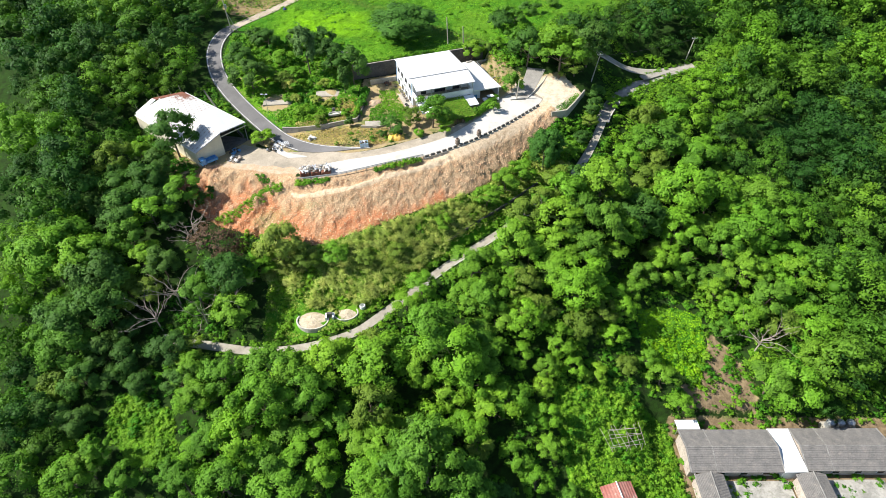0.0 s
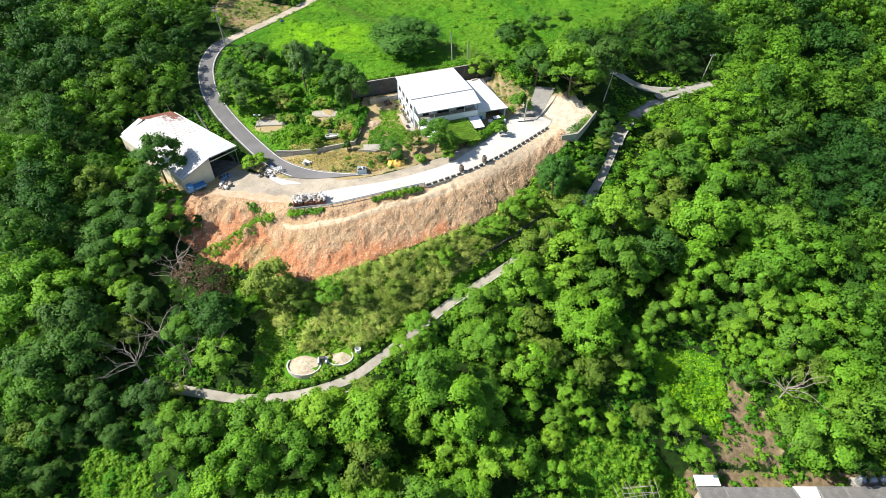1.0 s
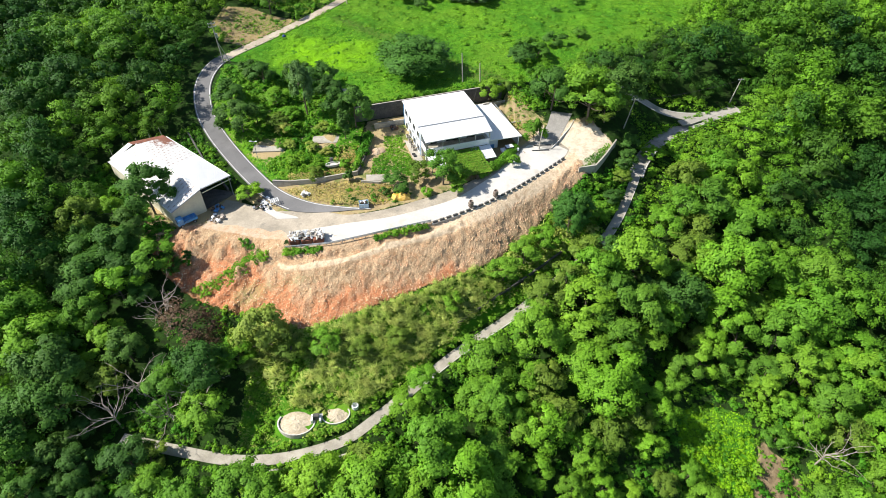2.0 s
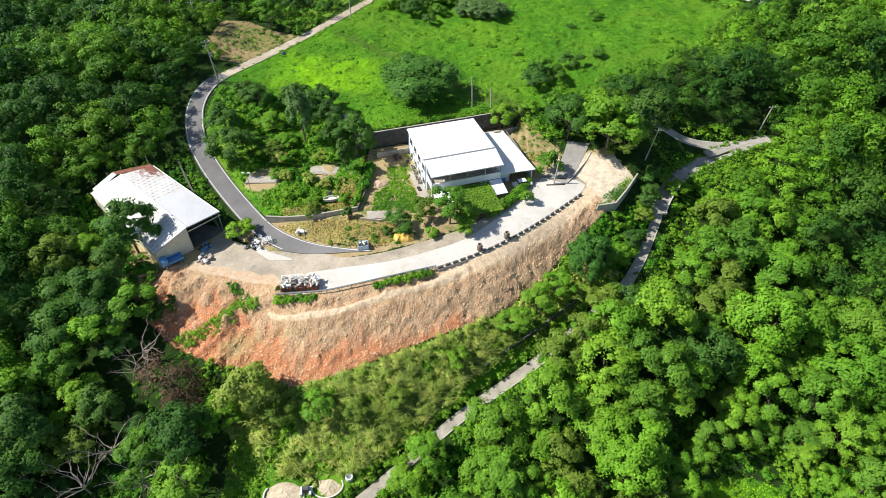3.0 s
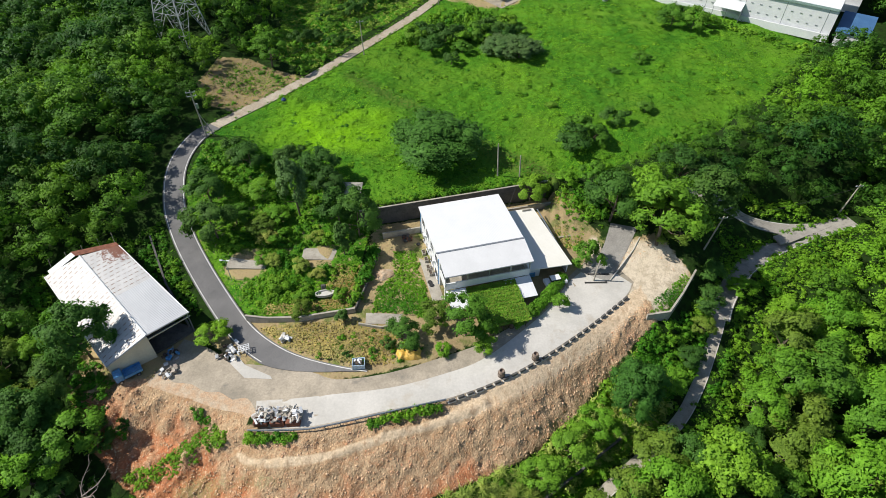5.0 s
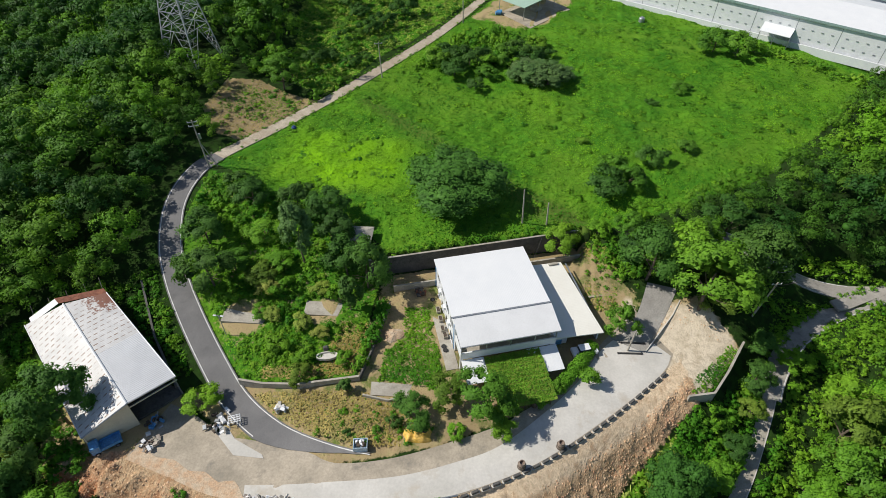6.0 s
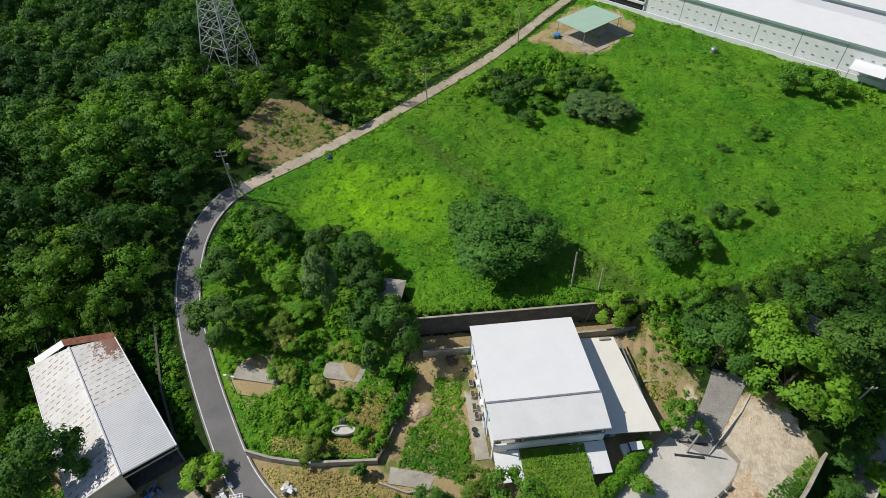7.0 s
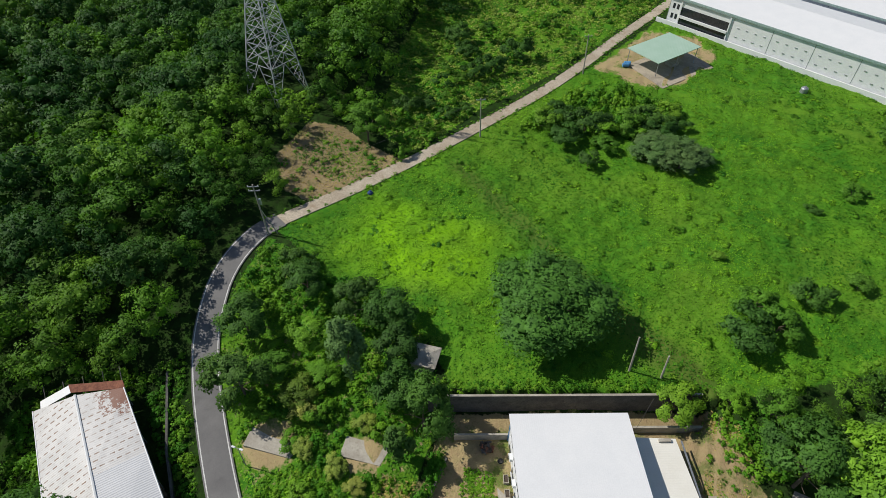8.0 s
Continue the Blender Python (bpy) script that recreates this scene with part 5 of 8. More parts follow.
def grass(poly, step, size, tint, label, material=M_GRASS):
    x, y = scatter(poly, step)
    k = 3
    x, y = np.repeat(x, k) + rng.normal(0, step * 0.4, k * len(x)), np.repeat(y, k) + rng.normal(0, step * 0.4, k * len(y))
    n = len(x)
    c = np.stack([x, y, land(x, y) + 0.08 + swell_at(x, y) + np.where(inside(FIELD, x, y) | inside(SCRUB, x, y), tussock_at(x, y), 0)], 1)
    v, f, nrm = leaf_tris(rng, c, np.tile([0.0, 0.0, 1.0], (n, 1)) + rng.normal(0, 0.35, (n, 3)), size)
    me = tri_mesh("grass", v, f, material, True, unit(nrm + [0, 0, 1.4]))
    t = np.clip(tint + 0.28 * np.sin(x * 0.13 + np.sin(y * 0.11)) + 0.2 * np.sin(x * 0.41 + 1.5 * np.sin(y * 0.33)) * np.sin(y * 0.37) + 0.6 * np.exp(-((x + 33) / 13) ** 4 - ((y - 163) / 9) ** 4) * (0.5 + value_noise(x / 2.5, y / 2.5, 17)) - 0.5 * np.exp(-(line_distance(RUTS, x, y)[0] / 2.0) ** 2) + 0.5 * (value_noise(x / 6, y / 6, 19) - 0.5) + 0.3 * (value_noise(x / 2.2, y / 2.2, 20) - 0.5) + rng.normal(0, 0.08, n), 0, 1)
    me.attributes.new("tint", "FLOAT", "POINT").data.foreach_set("value", np.repeat(t, 3).astype(np.float32))
    return tagged(new("grass", me), label, "grass", kind="stuff")


def reeds(poly, step, blades, height, tint, label):
    """Clumps of long arching blades."""
    x, y = scatter(poly, step, 0.9)
    n, k = len(x), blades
    root = np.stack([x, y, land(x, y)], 1)[:, None, :] + np.concatenate([rng.normal(0, 0.22, (n, k, 2)), np.zeros((n, k, 1))], -1)
    a = rng.uniform(0, 6.28, (n, k))
    out = np.stack([np.cos(a), np.sin(a), np.zeros_like(a)], -1)
    side = np.stack([-np.sin(a), np.cos(a), np.zeros_like(a)], -1) * 0.045
    long = (height * rng.uniform(0.5, 1.15, (n, 1)) * rng.uniform(0.6, 1.1, (n, k)))[..., None]
    knee = root + out * long * 0.22 + [0, 0, 0.62] * long
    tip = knee + out * long * rng.uniform(0.25, 0.6, (n, k, 1)) + [0, 0, 0.16] * long
    v = np.stack([root - side * 0.6, root + side * 0.6, knee + side, knee - side, tip], 2).reshape(-1, 3)
    f = (np.array([(0, 1, 2), (0, 2, 3), (3, 2, 4)])[None] + 5 * np.arange(n * k)[:, None, None]).reshape(-1, 3)
    g = np.cross(v[f[:, 1]] - v[f[:, 0]], v[f[:, 2]] - v[f[:, 0]])
    f = np.where((g @ np.array([0, -0.7, 0.7]) < 0)[:, None], f[:, ::-1], f)
    nrm = np.repeat(unit(out * 0.3 + [0, -0.25, 0.8]).reshape(-1, 3), 5, 0)
    me = tri_mesh("reeds", v, f, M_REED, True, nrm)
    t = np.clip(tint + 0.4 * (value_noise(x / 4, y / 4, 23) - 0.5) + rng.normal(0, 0.12, n), 0, 1)
    me.attributes.new("tint", "FLOAT", "POINT").data.foreach_set("value", np.repeat(t, 5 * k).astype(np.float32))
    return tagged(new("reeds", me), label, "reeds", kind="stuff")


VEGETABLES = [(-15.6, 130.8), (-12.0, 131.4), (-8.6, 120.6), (-8.8, 117.2), (-16.8, 117.8), (-17.2, 122), (-14.8, 125)]
undergrowth([(-46, 90), (-38, 87.4), (-33, 85.8), (-34, 80), (-40, 84)], 1.1, 0.5, 1.0, 0.5, "weeds at the foot of the red bank", 0.9, 0.7)
undergrowth([(58, 57.5), (92, 58), (90, 66), (66, 68), (60, 64)], 1.5, 0.6, 1.3, 0.55, "bright weeds behind the tiled houses", 0.9, 0.7)
undergrowth(CLEARED, 1.6, 0.3, 0.8, 0.5, "tufts in the cleared plot", 0.8, 0.6)
undergrowth(BANKSIDE, 1.6, 0.5, 1.3, 0.9, "tangle of weeds and shrubs below the bank", 0.35, 0.6)
undergrowth(BANKSIDE, 1.8, 0.6, 1.3, 0.6, "plumes of tall pale reed below the bank", 0.3, 0.8, M_REED)
reeds([(-25, 72), (-14, 72), (-8, 78), (3, 88), (10, 95), (5, 97), (-7.6, 90.2), (-16, 86.2), (-23, 83)], 1.0, 46, 1.9, 0.5, "stand of tall pale reeds on the slope below the bank")
reeds([(-36, 78), (-27, 75), (-25, 83), (-33, 85)], 1.1, 46, 2.1, 0.55, "tall pale reeds at the red foot of the bank")
undergrowth([(-20, 84), (-16, 72), (-9, 77), (4, 88), (14, 97), (24, 106), (22, 113), (7, 97.5), (-7.6, 90)], 1.2, 0.4, 0.9, 0.9, "pale tall grass clumps below the bank", 0.35, 0.5, M_REED)
for strip in (VERGE_A, VERGE_B, VERGE_C, VERGE_E):
    undergrowth(strip, 1.35, 0.6, 1.3, 0.5, "weeds and shrubs on the slope below the path", tall=0.7)
undergrowth([(23.5, 115.4), (26.6, 120), (29.6, 121.3), (32.2, 124.4), (34, 121), (28, 113.4)], 1.0, 0.5, 1.2, 0.35, "dark weeds at the foot of the terrace wall", 0.95, 0.7)
undergrowth(VERGE_D, 1.15, 0.6, 1.3, 0.85, "lush bright weeds beside the path", 0.9, 0.6)
undergrowth([(20, 61), (44, 61), (39, 66), (38, 84), (20, 84)], 1.7, 0.7, 1.5, 0.35, "undergrowth under the trees", 0.8, 0.6)
undergrowth([(53, 79), (60, 72), (62, 60), (74, 60), (74, 82), (56, 86)], 1.7, 0.7, 1.5, 0.45, "undergrowth under the trees", 0.8, 0.6)
undergrowth([(24, 117), (30, 119.4), (33.4, 124), (38, 130), (40, 128), (36, 118), (30, 110), (24.6, 111)], 1.2, 0.7, 1.6, 0.3, "dark shrubs below the terrace wall", 0.95, 0.8)
undergrowth([(39, 78), (54, 78), (56, 87), (38, 87)], 1.5, 0.7, 1.4, 0.6, "undergrowth above the bright clearing", 0.95, 0.6)
undergrowth([(-33, 67), (-28, 67), (-28, 74), (-14, 74), (-12, 71), (-9, 76), (-14, 80), (-33, 80)], 1.2, 0.5, 1.2, 1.0, "rank green weeds around the tomb court", 0.85, 0.6)
undergrowth([(52.4, 70), (53, 78), (59, 81), (59, 71), (55, 74)], 1.2, 0.6, 1.2, 0.5, "weeds above the cleared plot", 0.95, 0.6)
undergrowth([(0.4, 86.6), (7, 91.6), (14.8, 97.8), (21.4, 103.4), (20.8, 104.6), (14.2, 99.4), (6.4, 93.2), (0, 88.2)], 0.8, 0.3, 0.7, 0.6, "weeds over the mossy wall", 0.6, 0.7)
undergrowth(FORK, 1.0, 0.4, 0.9, 0.7, "bright grass verge at the fork of the lane", 0.9, 0.45)
undergrowth([(44, 149.2), (52, 149.2), (62, 150), (62, 153), (44, 153)], 1.3, 0.8, 1.5, 0.75, "bright shrubs beside the branch lane", 0.95, 0.8)
undergrowth([(-54, 64), (-40, 66), (-36, 75), (-48, 79), (-55, 74)], 1.3, 0.5, 1.2, 0.15, "dark undergrowth among dead trees", 0.9, 0.7)
undergrowth([(56, 65), (68, 65), (69, 75), (58, 76)], 1.3, 0.6, 1.2, 0.7, "bright undergrowth around a dead tree", 0.95, 0.7)
# lowest tint here: the hollow's deep shade is in the leaf colour
undergrowth([(-55, 83), (-47, 80), (-46, 90), (-54, 93)], 1.5, 0.4, 0.8, 0.05, "undergrowth in the hollow, its deep shade put into the tint", 0.6, 0.6)
undergrowth(MEADOWS[0], 0.85, 0.5, 0.9, 0.7, "bright lime green creeping plants in a clearing", tall=0.4, material=M_LIME)
undergrowth(MEADOWS[1], 0.9, 0.5, 1.0, 0.75, "green climbers over a grassy slope", tall=0.4)
grass(MEADOWS[1], 0.6, 0.22, 0.7, "rough grass on an open slope")
undergrowth([(-76, 38), (76, 38), (80, 62), (60, 92), (38, 100), (20, 88), (2, 74), (-12, 62), (-36, 58), (-60, 64), (-78, 60)], 2.3, 0.7, 1.6, 0.3, "low undergrowth beneath the woods", 0.8, 0.6)
undergrowth(HOUSEWEEDS, 1.2, 0.5, 1.3, 0.75, "bright weeds beside the tiled houses")
undergrowth([(-35.4, 117.8), (-26.4, 119.4), (-29, 124), (-36, 124.4), (-40, 120.4)], 0.8, 0.45, 0.9, 0.75, "lush green leaves in the garden", tall=0.7)
undergrowth([(-36, 124), (-25, 122), (-24.4, 126), (-26, 134), (-40, 140), (-46, 132)], 1.3, 0.4, 1.1, 0.2, "mixed garden plants", 0.7)
undergrowth([(-56, 142), (-40, 140), (-27, 138), (-24, 146), (-40, 152), (-56, 154)], 1.3, 0.6, 1.4, 0.3, "shrubs on the garden edge", 0.9)
undergrowth(VEGETABLES, 0.5, 0.35, 0.65, 0.6, "vegetable plants in the side yard", 0.6, 0.4)
grass(VEGETABLES, 0.3, 0.15, 0.6, "weeds between the vegetable rows")
undergrowth([(-21.0, 118.6), (-20.2, 124), (-19.6, 131.5), (-18.2, 131.5), (-18.8, 124), (-19.6, 118.6)], 0.7, 0.6, 1.1, 0.3, "climbing plants along the yard fence", 0.95, 1.5)
grass([(9, 141), (12, 147.4), (17, 145), (17, 134), (13.6, 134)], 0.4, 0.26, 0.3, "dry grass on the slope behind the annex", M_STRAW)
undergrowth([(-22, 139.4), (-12, 142.9), (0, 147), (10.5, 150.6), (10.4, 149.4), (0, 145.5), (-12, 141.3), (-22, 137.8)], 0.7, 0.3, 0.6, 0.4, "grass hanging over the retaining wall", 0.9, 0.5)
undergrowth([(-60, 130), (-46, 114.5), (-44, 115.5), (-58, 134)], 1.0, 0.5, 1.0, 0.4, "creepers on the verge between lane and barn")
# verges along the lower path and the lane
for line, off in ((FOOTPATH, 1.65), (FOOTPATH, -1.65)):
    d = np.gradient(line, axis=0)
    nrm = np.stack([d[:, 1], -d[:, 0]], 1) / np.hypot(d[:, 0], d[:, 1])[:, None]
    q = np.repeat(line + nrm * off, 2, 0) + rng.normal(0, 0.35, (2 * len(line), 2))
    joined("undergrowth", shrub_kinds, q[:, 0], q[:, 1], rng.uniform(0.4, 0.9, len(q)), rng.uniform(0.5, 0.9, len(q)), rng.uniform(0.4, 0.9, len(q)), M_SHRUBS, "weeds along the path edge", "shrubs")


grass(FIELD, 0.55, 0.17, 0.5, "rough green meadow grass and weeds")
undergrowth(FIELD, 2.3, 0.5, 1.4, 0.7, "soft mounds of tall grass in the meadow", 0.3, 0.12, M_GRASS)
undergrowth(FIELD, 3.6, 0.5, 1.2, 0.4, "low weeds scattered in the meadow", 0.12, 0.28, M_GRASS)
for line, off in ((TRACK, 1.5), (TRACK, -1.5)):
    d = np.gradient(line, axis=0)
    nrm = np.stack([d[:, 1], -d[:, 0]], 1) / np.hypot(d[:, 0], d[:, 1])[:, None]
    q = np.repeat(line + nrm * off * 1.12, 3, 0) + rng.normal(0, 0.3, (3 * len(line), 2))
    q = q[~inside(SHELTER_PAD, q[:, 0], q[:, 1])]
    joined("undergrowth", shrub_kinds, q[:, 0], q[:, 1], rng.uniform(0.2, 0.5, len(q)), rng.uniform(0.3, 0.7, len(q)), rng.uniform(0.3, 0.8, len(q)), M_GRASS, "grass tufts along the track edge", "grass")
undergrowth([(-77, 119.4), (-72.6, 112.6), (-57, 99.4), (-53.6, 103.4), (-72.6, 119.6)], 1.1, 0.6, 1.3, 0.25, "weeds beside the barn wall", 0.9, 0.8)
undergrowth([(-77, 119.6), (-71.6, 120.4), (-60.6, 126.6), (-57.6, 129.6), (-68, 129)], 1.2, 0.6, 1.3, 0.4, "weeds behind the barn", 0.9, 0.8)
# the dark tint adds the barn's shadow to these leaves
undergrowth([(-59.6, 126), (-52, 119.6), (-51, 120.6), (-58, 128)], 0.9, 0.4, 0.9, 0.2, "weeds between barn and wall, tinted dark for the barn's shadow", 0.8, 0.8)
grass([(-36, 114), (-29, 109.6), (-19.5, 107.4), (-12, 108.6), (-12, 114), (-19.5, 116)], 0.27, 0.17, 0.5, "dry straw grass beside the lane", M_STRAW)
grass(GARDEN, 0.6, 0.2, 0.5, "rough garden grass")
undergrowth(GARDEN, 1.5, 0.35, 1.0, 0.6, "garden weeds and low shrubs", 0.35, 0.6)
grass([(-34, 116.2), (-21, 118.4), (-20.6, 127), (-24.4, 126.6), (-26, 119.6), (-34, 118.2)], 0.35, 0.22, 0.3, "dry brown weeds on the garden edge", M_STRAW)
grass([(-26, 117.4), (-20.4, 118.6), (-20.2, 125), (-24, 124.6)], 0.4, 0.16, 0.5, "dry brown weeds beside the yard fence", M_STRAW)
grass(PLOT, 0.7, 0.15, 0.4, "dry grass on the bare plot", M_STRAW)
grass([(-64, 176), (-62, 186), (-54, 184.6), (-47, 182), (-53, 173)], 0.5, 0.16, 0.35, "green weeds on the bare plot")
undergrowth([(-24, 109), (-13, 108.2), (-8, 111), (-11, 114), (-20, 114)], 1.05, 0.3, 0.8, 0.4, "weeds beside the forecourt", 0.7, 0.6)
grass([(-34, 113.4), (-28, 110.4), (-19.5, 108.6), (-8, 110.6), (-11, 115), (-19.5, 115.6)], 1.3, 0.16, 0.35, "green tufts in the dry grass")
grass([(9, 141), (12, 147.4), (17, 145), (17, 134), (13.6, 134)], 0.5, 0.24, 0.45, "green grass on the slope behind the annex")
undergrowth(PLOT, 1.9, 0.4, 0.95, 0.5, "green tufts on the bare plot", 0.7, 0.5)
undergrowth([(14.5, 141.6), (20, 139.4), (24, 141), (22, 148), (13, 149)], 1.2, 0.7, 1.4, 0.45, "shrubs above the bank behind the annex", 0.95, 0.8)
undergrowth([(11, 141), (17, 133), (22, 137), (16, 146)], 1.3, 0.3, 0.7, 0.5, "weeds on the dry bank behind the annex", 0.6, 0.5)
grass(BANKSIDE, 0.42, 0.26, 0.85, "tall grass below the bank")
grass(BANKSIDE, 0.55, 0.3, 0.7, "pale reed grass below the bank", M_REED)
grass(BANKSIDE, 0.9, 0.42, 0.55, "long pale reed blades below the bank", M_REED)
grass(FORK, 0.6, 0.24, 0.7, "short grass at the fork of the lane")
grass(MEADOWS[0], 0.6, 0.22, 0.8, "grass in the bright clearing", M_LIME)
grass(SCRUB, 1.1, 0.34, 0.5, "rough grass beyond the dirt track")
grass(SCRUB, 0.8, 0.26, 0.3, "pale reeds beyond the dirt track", M_REED)
undergrowth(SCRUB, 1.5, 0.4, 1.0, 0.2, "pale grass clumps beyond the dirt track", 0.75, 0.5, M_REED)
undergrowth(SCRUB, 2.6, 0.6, 1.7, 0.1, "scrub bushes beyond the dirt track", 0.3, 0.7)
far_x, far_y = np.meshgrid(np.arange(-240, -118, 5.3), np.arange(165, 290, 5.3))
far_x, far_y = (far_x + rng.uniform(-1.8, 1.8, far_x.shape)).ravel(), (far_y + rng.uniform(-1.8, 1.8, far_y.shape)).ravel()
far_edge = -(60 + 0.34 * far_y + 0.75 * (far_y - 165))
ok = (far_x < far_edge - 2.5) & (far_x > far_edge - 45)
far_x, far_y = far_x[ok], far_y[ok]
joined("woods", far_kinds, far_x, far_y, np.clip(np.exp(rng.normal(0.2, 0.3, len(far_x))), 0.6, 1.7), rng.uniform(0.8, 1.15, len(far_x)), np.clip(rng.normal(0.25, 0.15, len(far_x)), 0, 1), M_WOODS, "dark woodland on the far hillside", "woodland")
undergrowth([(-27, 201), (-20, 219), (-8, 227), (4, 221), (6, 214), (-4, 208), (-14, 209), (-20, 205)], 1.4, 0.8, 1.7, 0.5, "lush tall weeds round the meadow shrubs", 0.85, 1.1)
undergrowth(FIELD, 3.4, 0.5, 1.3, 1.0, "yellowish weeds in the meadow", 0.2, 0.14, M_GRASS)
undergrowth([(-62, 172), (-63, 184), (-54, 184), (-48, 181), (-53, 174)], 1.5, 0.25, 0.6, 0.35, "green tufts on the bare plot", 0.5, 0.6)
undergrowth([(-43.4, 187.6), (-52, 189.6), (-62, 190.4), (-68, 198), (-56, 200), (-40, 197)], 1.8, 0.7, 1.6, 0.4, "bushes behind the bare plot", 0.8, 0.8)
grass(HOUSEWEEDS, 0.6, 0.26, 0.7, "rank bright weeds beside the tiled houses")
undergrowth([(-75, 185), (-65.6, 186.6), (-69, 197), (-76, 195)], 1.3, 0.6, 1.3, 0.95, "bright grass at the pylon foot", 0.9, 0.5)
undergrowth([(46, 238), (60, 230.5), (86, 215), (82, 209), (60, 224), (46, 233)], 2.2, 1.0, 2.0, 0.6, "pale shrubs along the factory wall", 0.8, 0.7)

# ---------------------------------------------------------------- white house
def house():
    """Two storeys; its own axes start at the rear left roof corner: x along the rear wall, y towards the field."""
    h = thing("house", -11.58, 136.54, -1.4, 19.8, "white two-storey house under a wide white sheet-metal roof", "house")
    w, fold, eave = 14.1, -12.5, -16.9
    part("roof", slab(bmesh.new(), [(-0.35, 0, 6.45), (w, 0, 6.45), (w, fold, 7.15), (-0.35, fold, 7.15)], 0.14), M_ROOF_MAIN, h, "broad white sheet-metal roof")
    front = part("front_roof", slab(bmesh.new(), [(-0.2, fold - 0.05, 7.08), (w + 0.1, fold - 0.05, 7.08), (w + 0.2, eave, 6.05), (-0.1, eave, 6.05)], 0.1), M_ROOF_FRONT, h, "pale ribbed sheet-metal front roof")
    part("ridge_cap", boxes((-0.4, w + 0.1, fold - 0.12, fold + 0.1, 7.1, 7.2)), M_STEEL, front)
    part("gutter", boxes((-0.1, w + 0.2, eave - 0.1, eave + 0.02, 5.9, 6.02)), M_STEEL, front)
    # walls: sides, rear and the recessed front
    part("side_wall", boxes((0, 0.2, -13.4, -0.3, -0.6, 6.3)), M_WHITE, h)
    part("side_wall", boxes((w - 0.4, w - 0.2, -13.4, -0.3, -0.6, 6.3)), M_WHITE, h)
    part("rear_wall", boxes((0.2, w - 0.4, -0.5, -0.3, -0.6, 6.3)), M_WHITE, h)
    part("front_wall", boxes((0.2, w - 0.4, -13.4, -13.2, -0.6, 3.1), (0.2, 2.0, -13.4, -13.2, 3.1, 6.3), (3.4, 5.4, -13.4, -13.2, 3.1, 6.3), (8.2, 10, -13.4, -13.2, 3.1, 6.3), (12.2, w - 0.4, -13.4, -13.2, 3.1, 6.3), (2.0, 12.2, -13.4, -13.2, 5.4, 6.3)), M_WHITE, h)
    for x0, x1 in ((2.0, 3.4), (5.4, 8.2), (10, 12.2)):
        part("window", boxes((x0, x1, -13.34, -13.28, 3.1, 5.4)), M_GLASS, h, "dark balcony window")
    part("balcony_floor", boxes((0, w - 0.2, -16.5, -13.4, 2.95, 3.15)), M_CONC_GREY, h)
    part("balcony_parapet", boxes((0, w - 0.2, -16.7, -16.5, 2.9, 4.25), (0, 0.2, -16.5, -13.4, 3.15, 4.25), (w - 0.4, w - 0.2, -16.5, -13.4, 3.15, 4.25)), M_WHITE, h, "white balcony parapet")
    for x in (0.05, 3.6, 7.1, 10.6, w - 0.35):
        part("post", boxes((x, x + 0.14, -16.67, -16.53, 4.25, 6.05)), M_STEEL, h)
    part("ground_floor_pier", boxes((0, 0.35, -16.7, -16.35, -0.6, 2.9)), M_WHITE, h)
    part("ground_floor_pier", boxes((w - 0.55, w - 0.2, -16.7, -16.35, -0.6, 2.9)), M_WHITE, h)
    # windows and fittings along the sunlit side
    for y in (-2.4, -5.4, -8.4, -11.4):
        for z in (0.8, 4.0):
            win = part("window", boxes((-0.04, 0.02, y - 0.7, y + 0.7, z, z + 1.2)), M_GLASS, h, "dark side window")
            part("frame", boxes((-0.08, 0.0, y - 0.8, y - 0.7, z - 0.05, z + 1.25), (-0.08, 0.0, y + 0.7, y + 0.8, z - 0.05, z + 1.25), (-0.08, 0.0, y - 0.03, y + 0.03, z, z + 1.2)), M_STEEL, win)
            part("sill", boxes((-0.16, 0.0, y - 0.85, y + 0.85, z - 0.1, z - 0.04)), M_WHITE, win)
    for y in (-4.0, -7.2, -10.2):
        part("air_conditioner", boxes((-0.42, -0.02, y - 0.42, y + 0.42, 3.0, 3.6)), M_WHITE, h, bevel=0.03)
    part("downpipe", bars([((-0.1, -13.0, -0.6), (-0.1, -13.0, 6.2), 0.06)]), M_BLUE, h, "pale blue downpipe")
    part("downpipe", bars([((-0.1, -0.5, -0.6), (-0.1, -0.5, 6.2), 0.06)]), M_BLUE, h, "pale blue downpipe")
    return h


house()


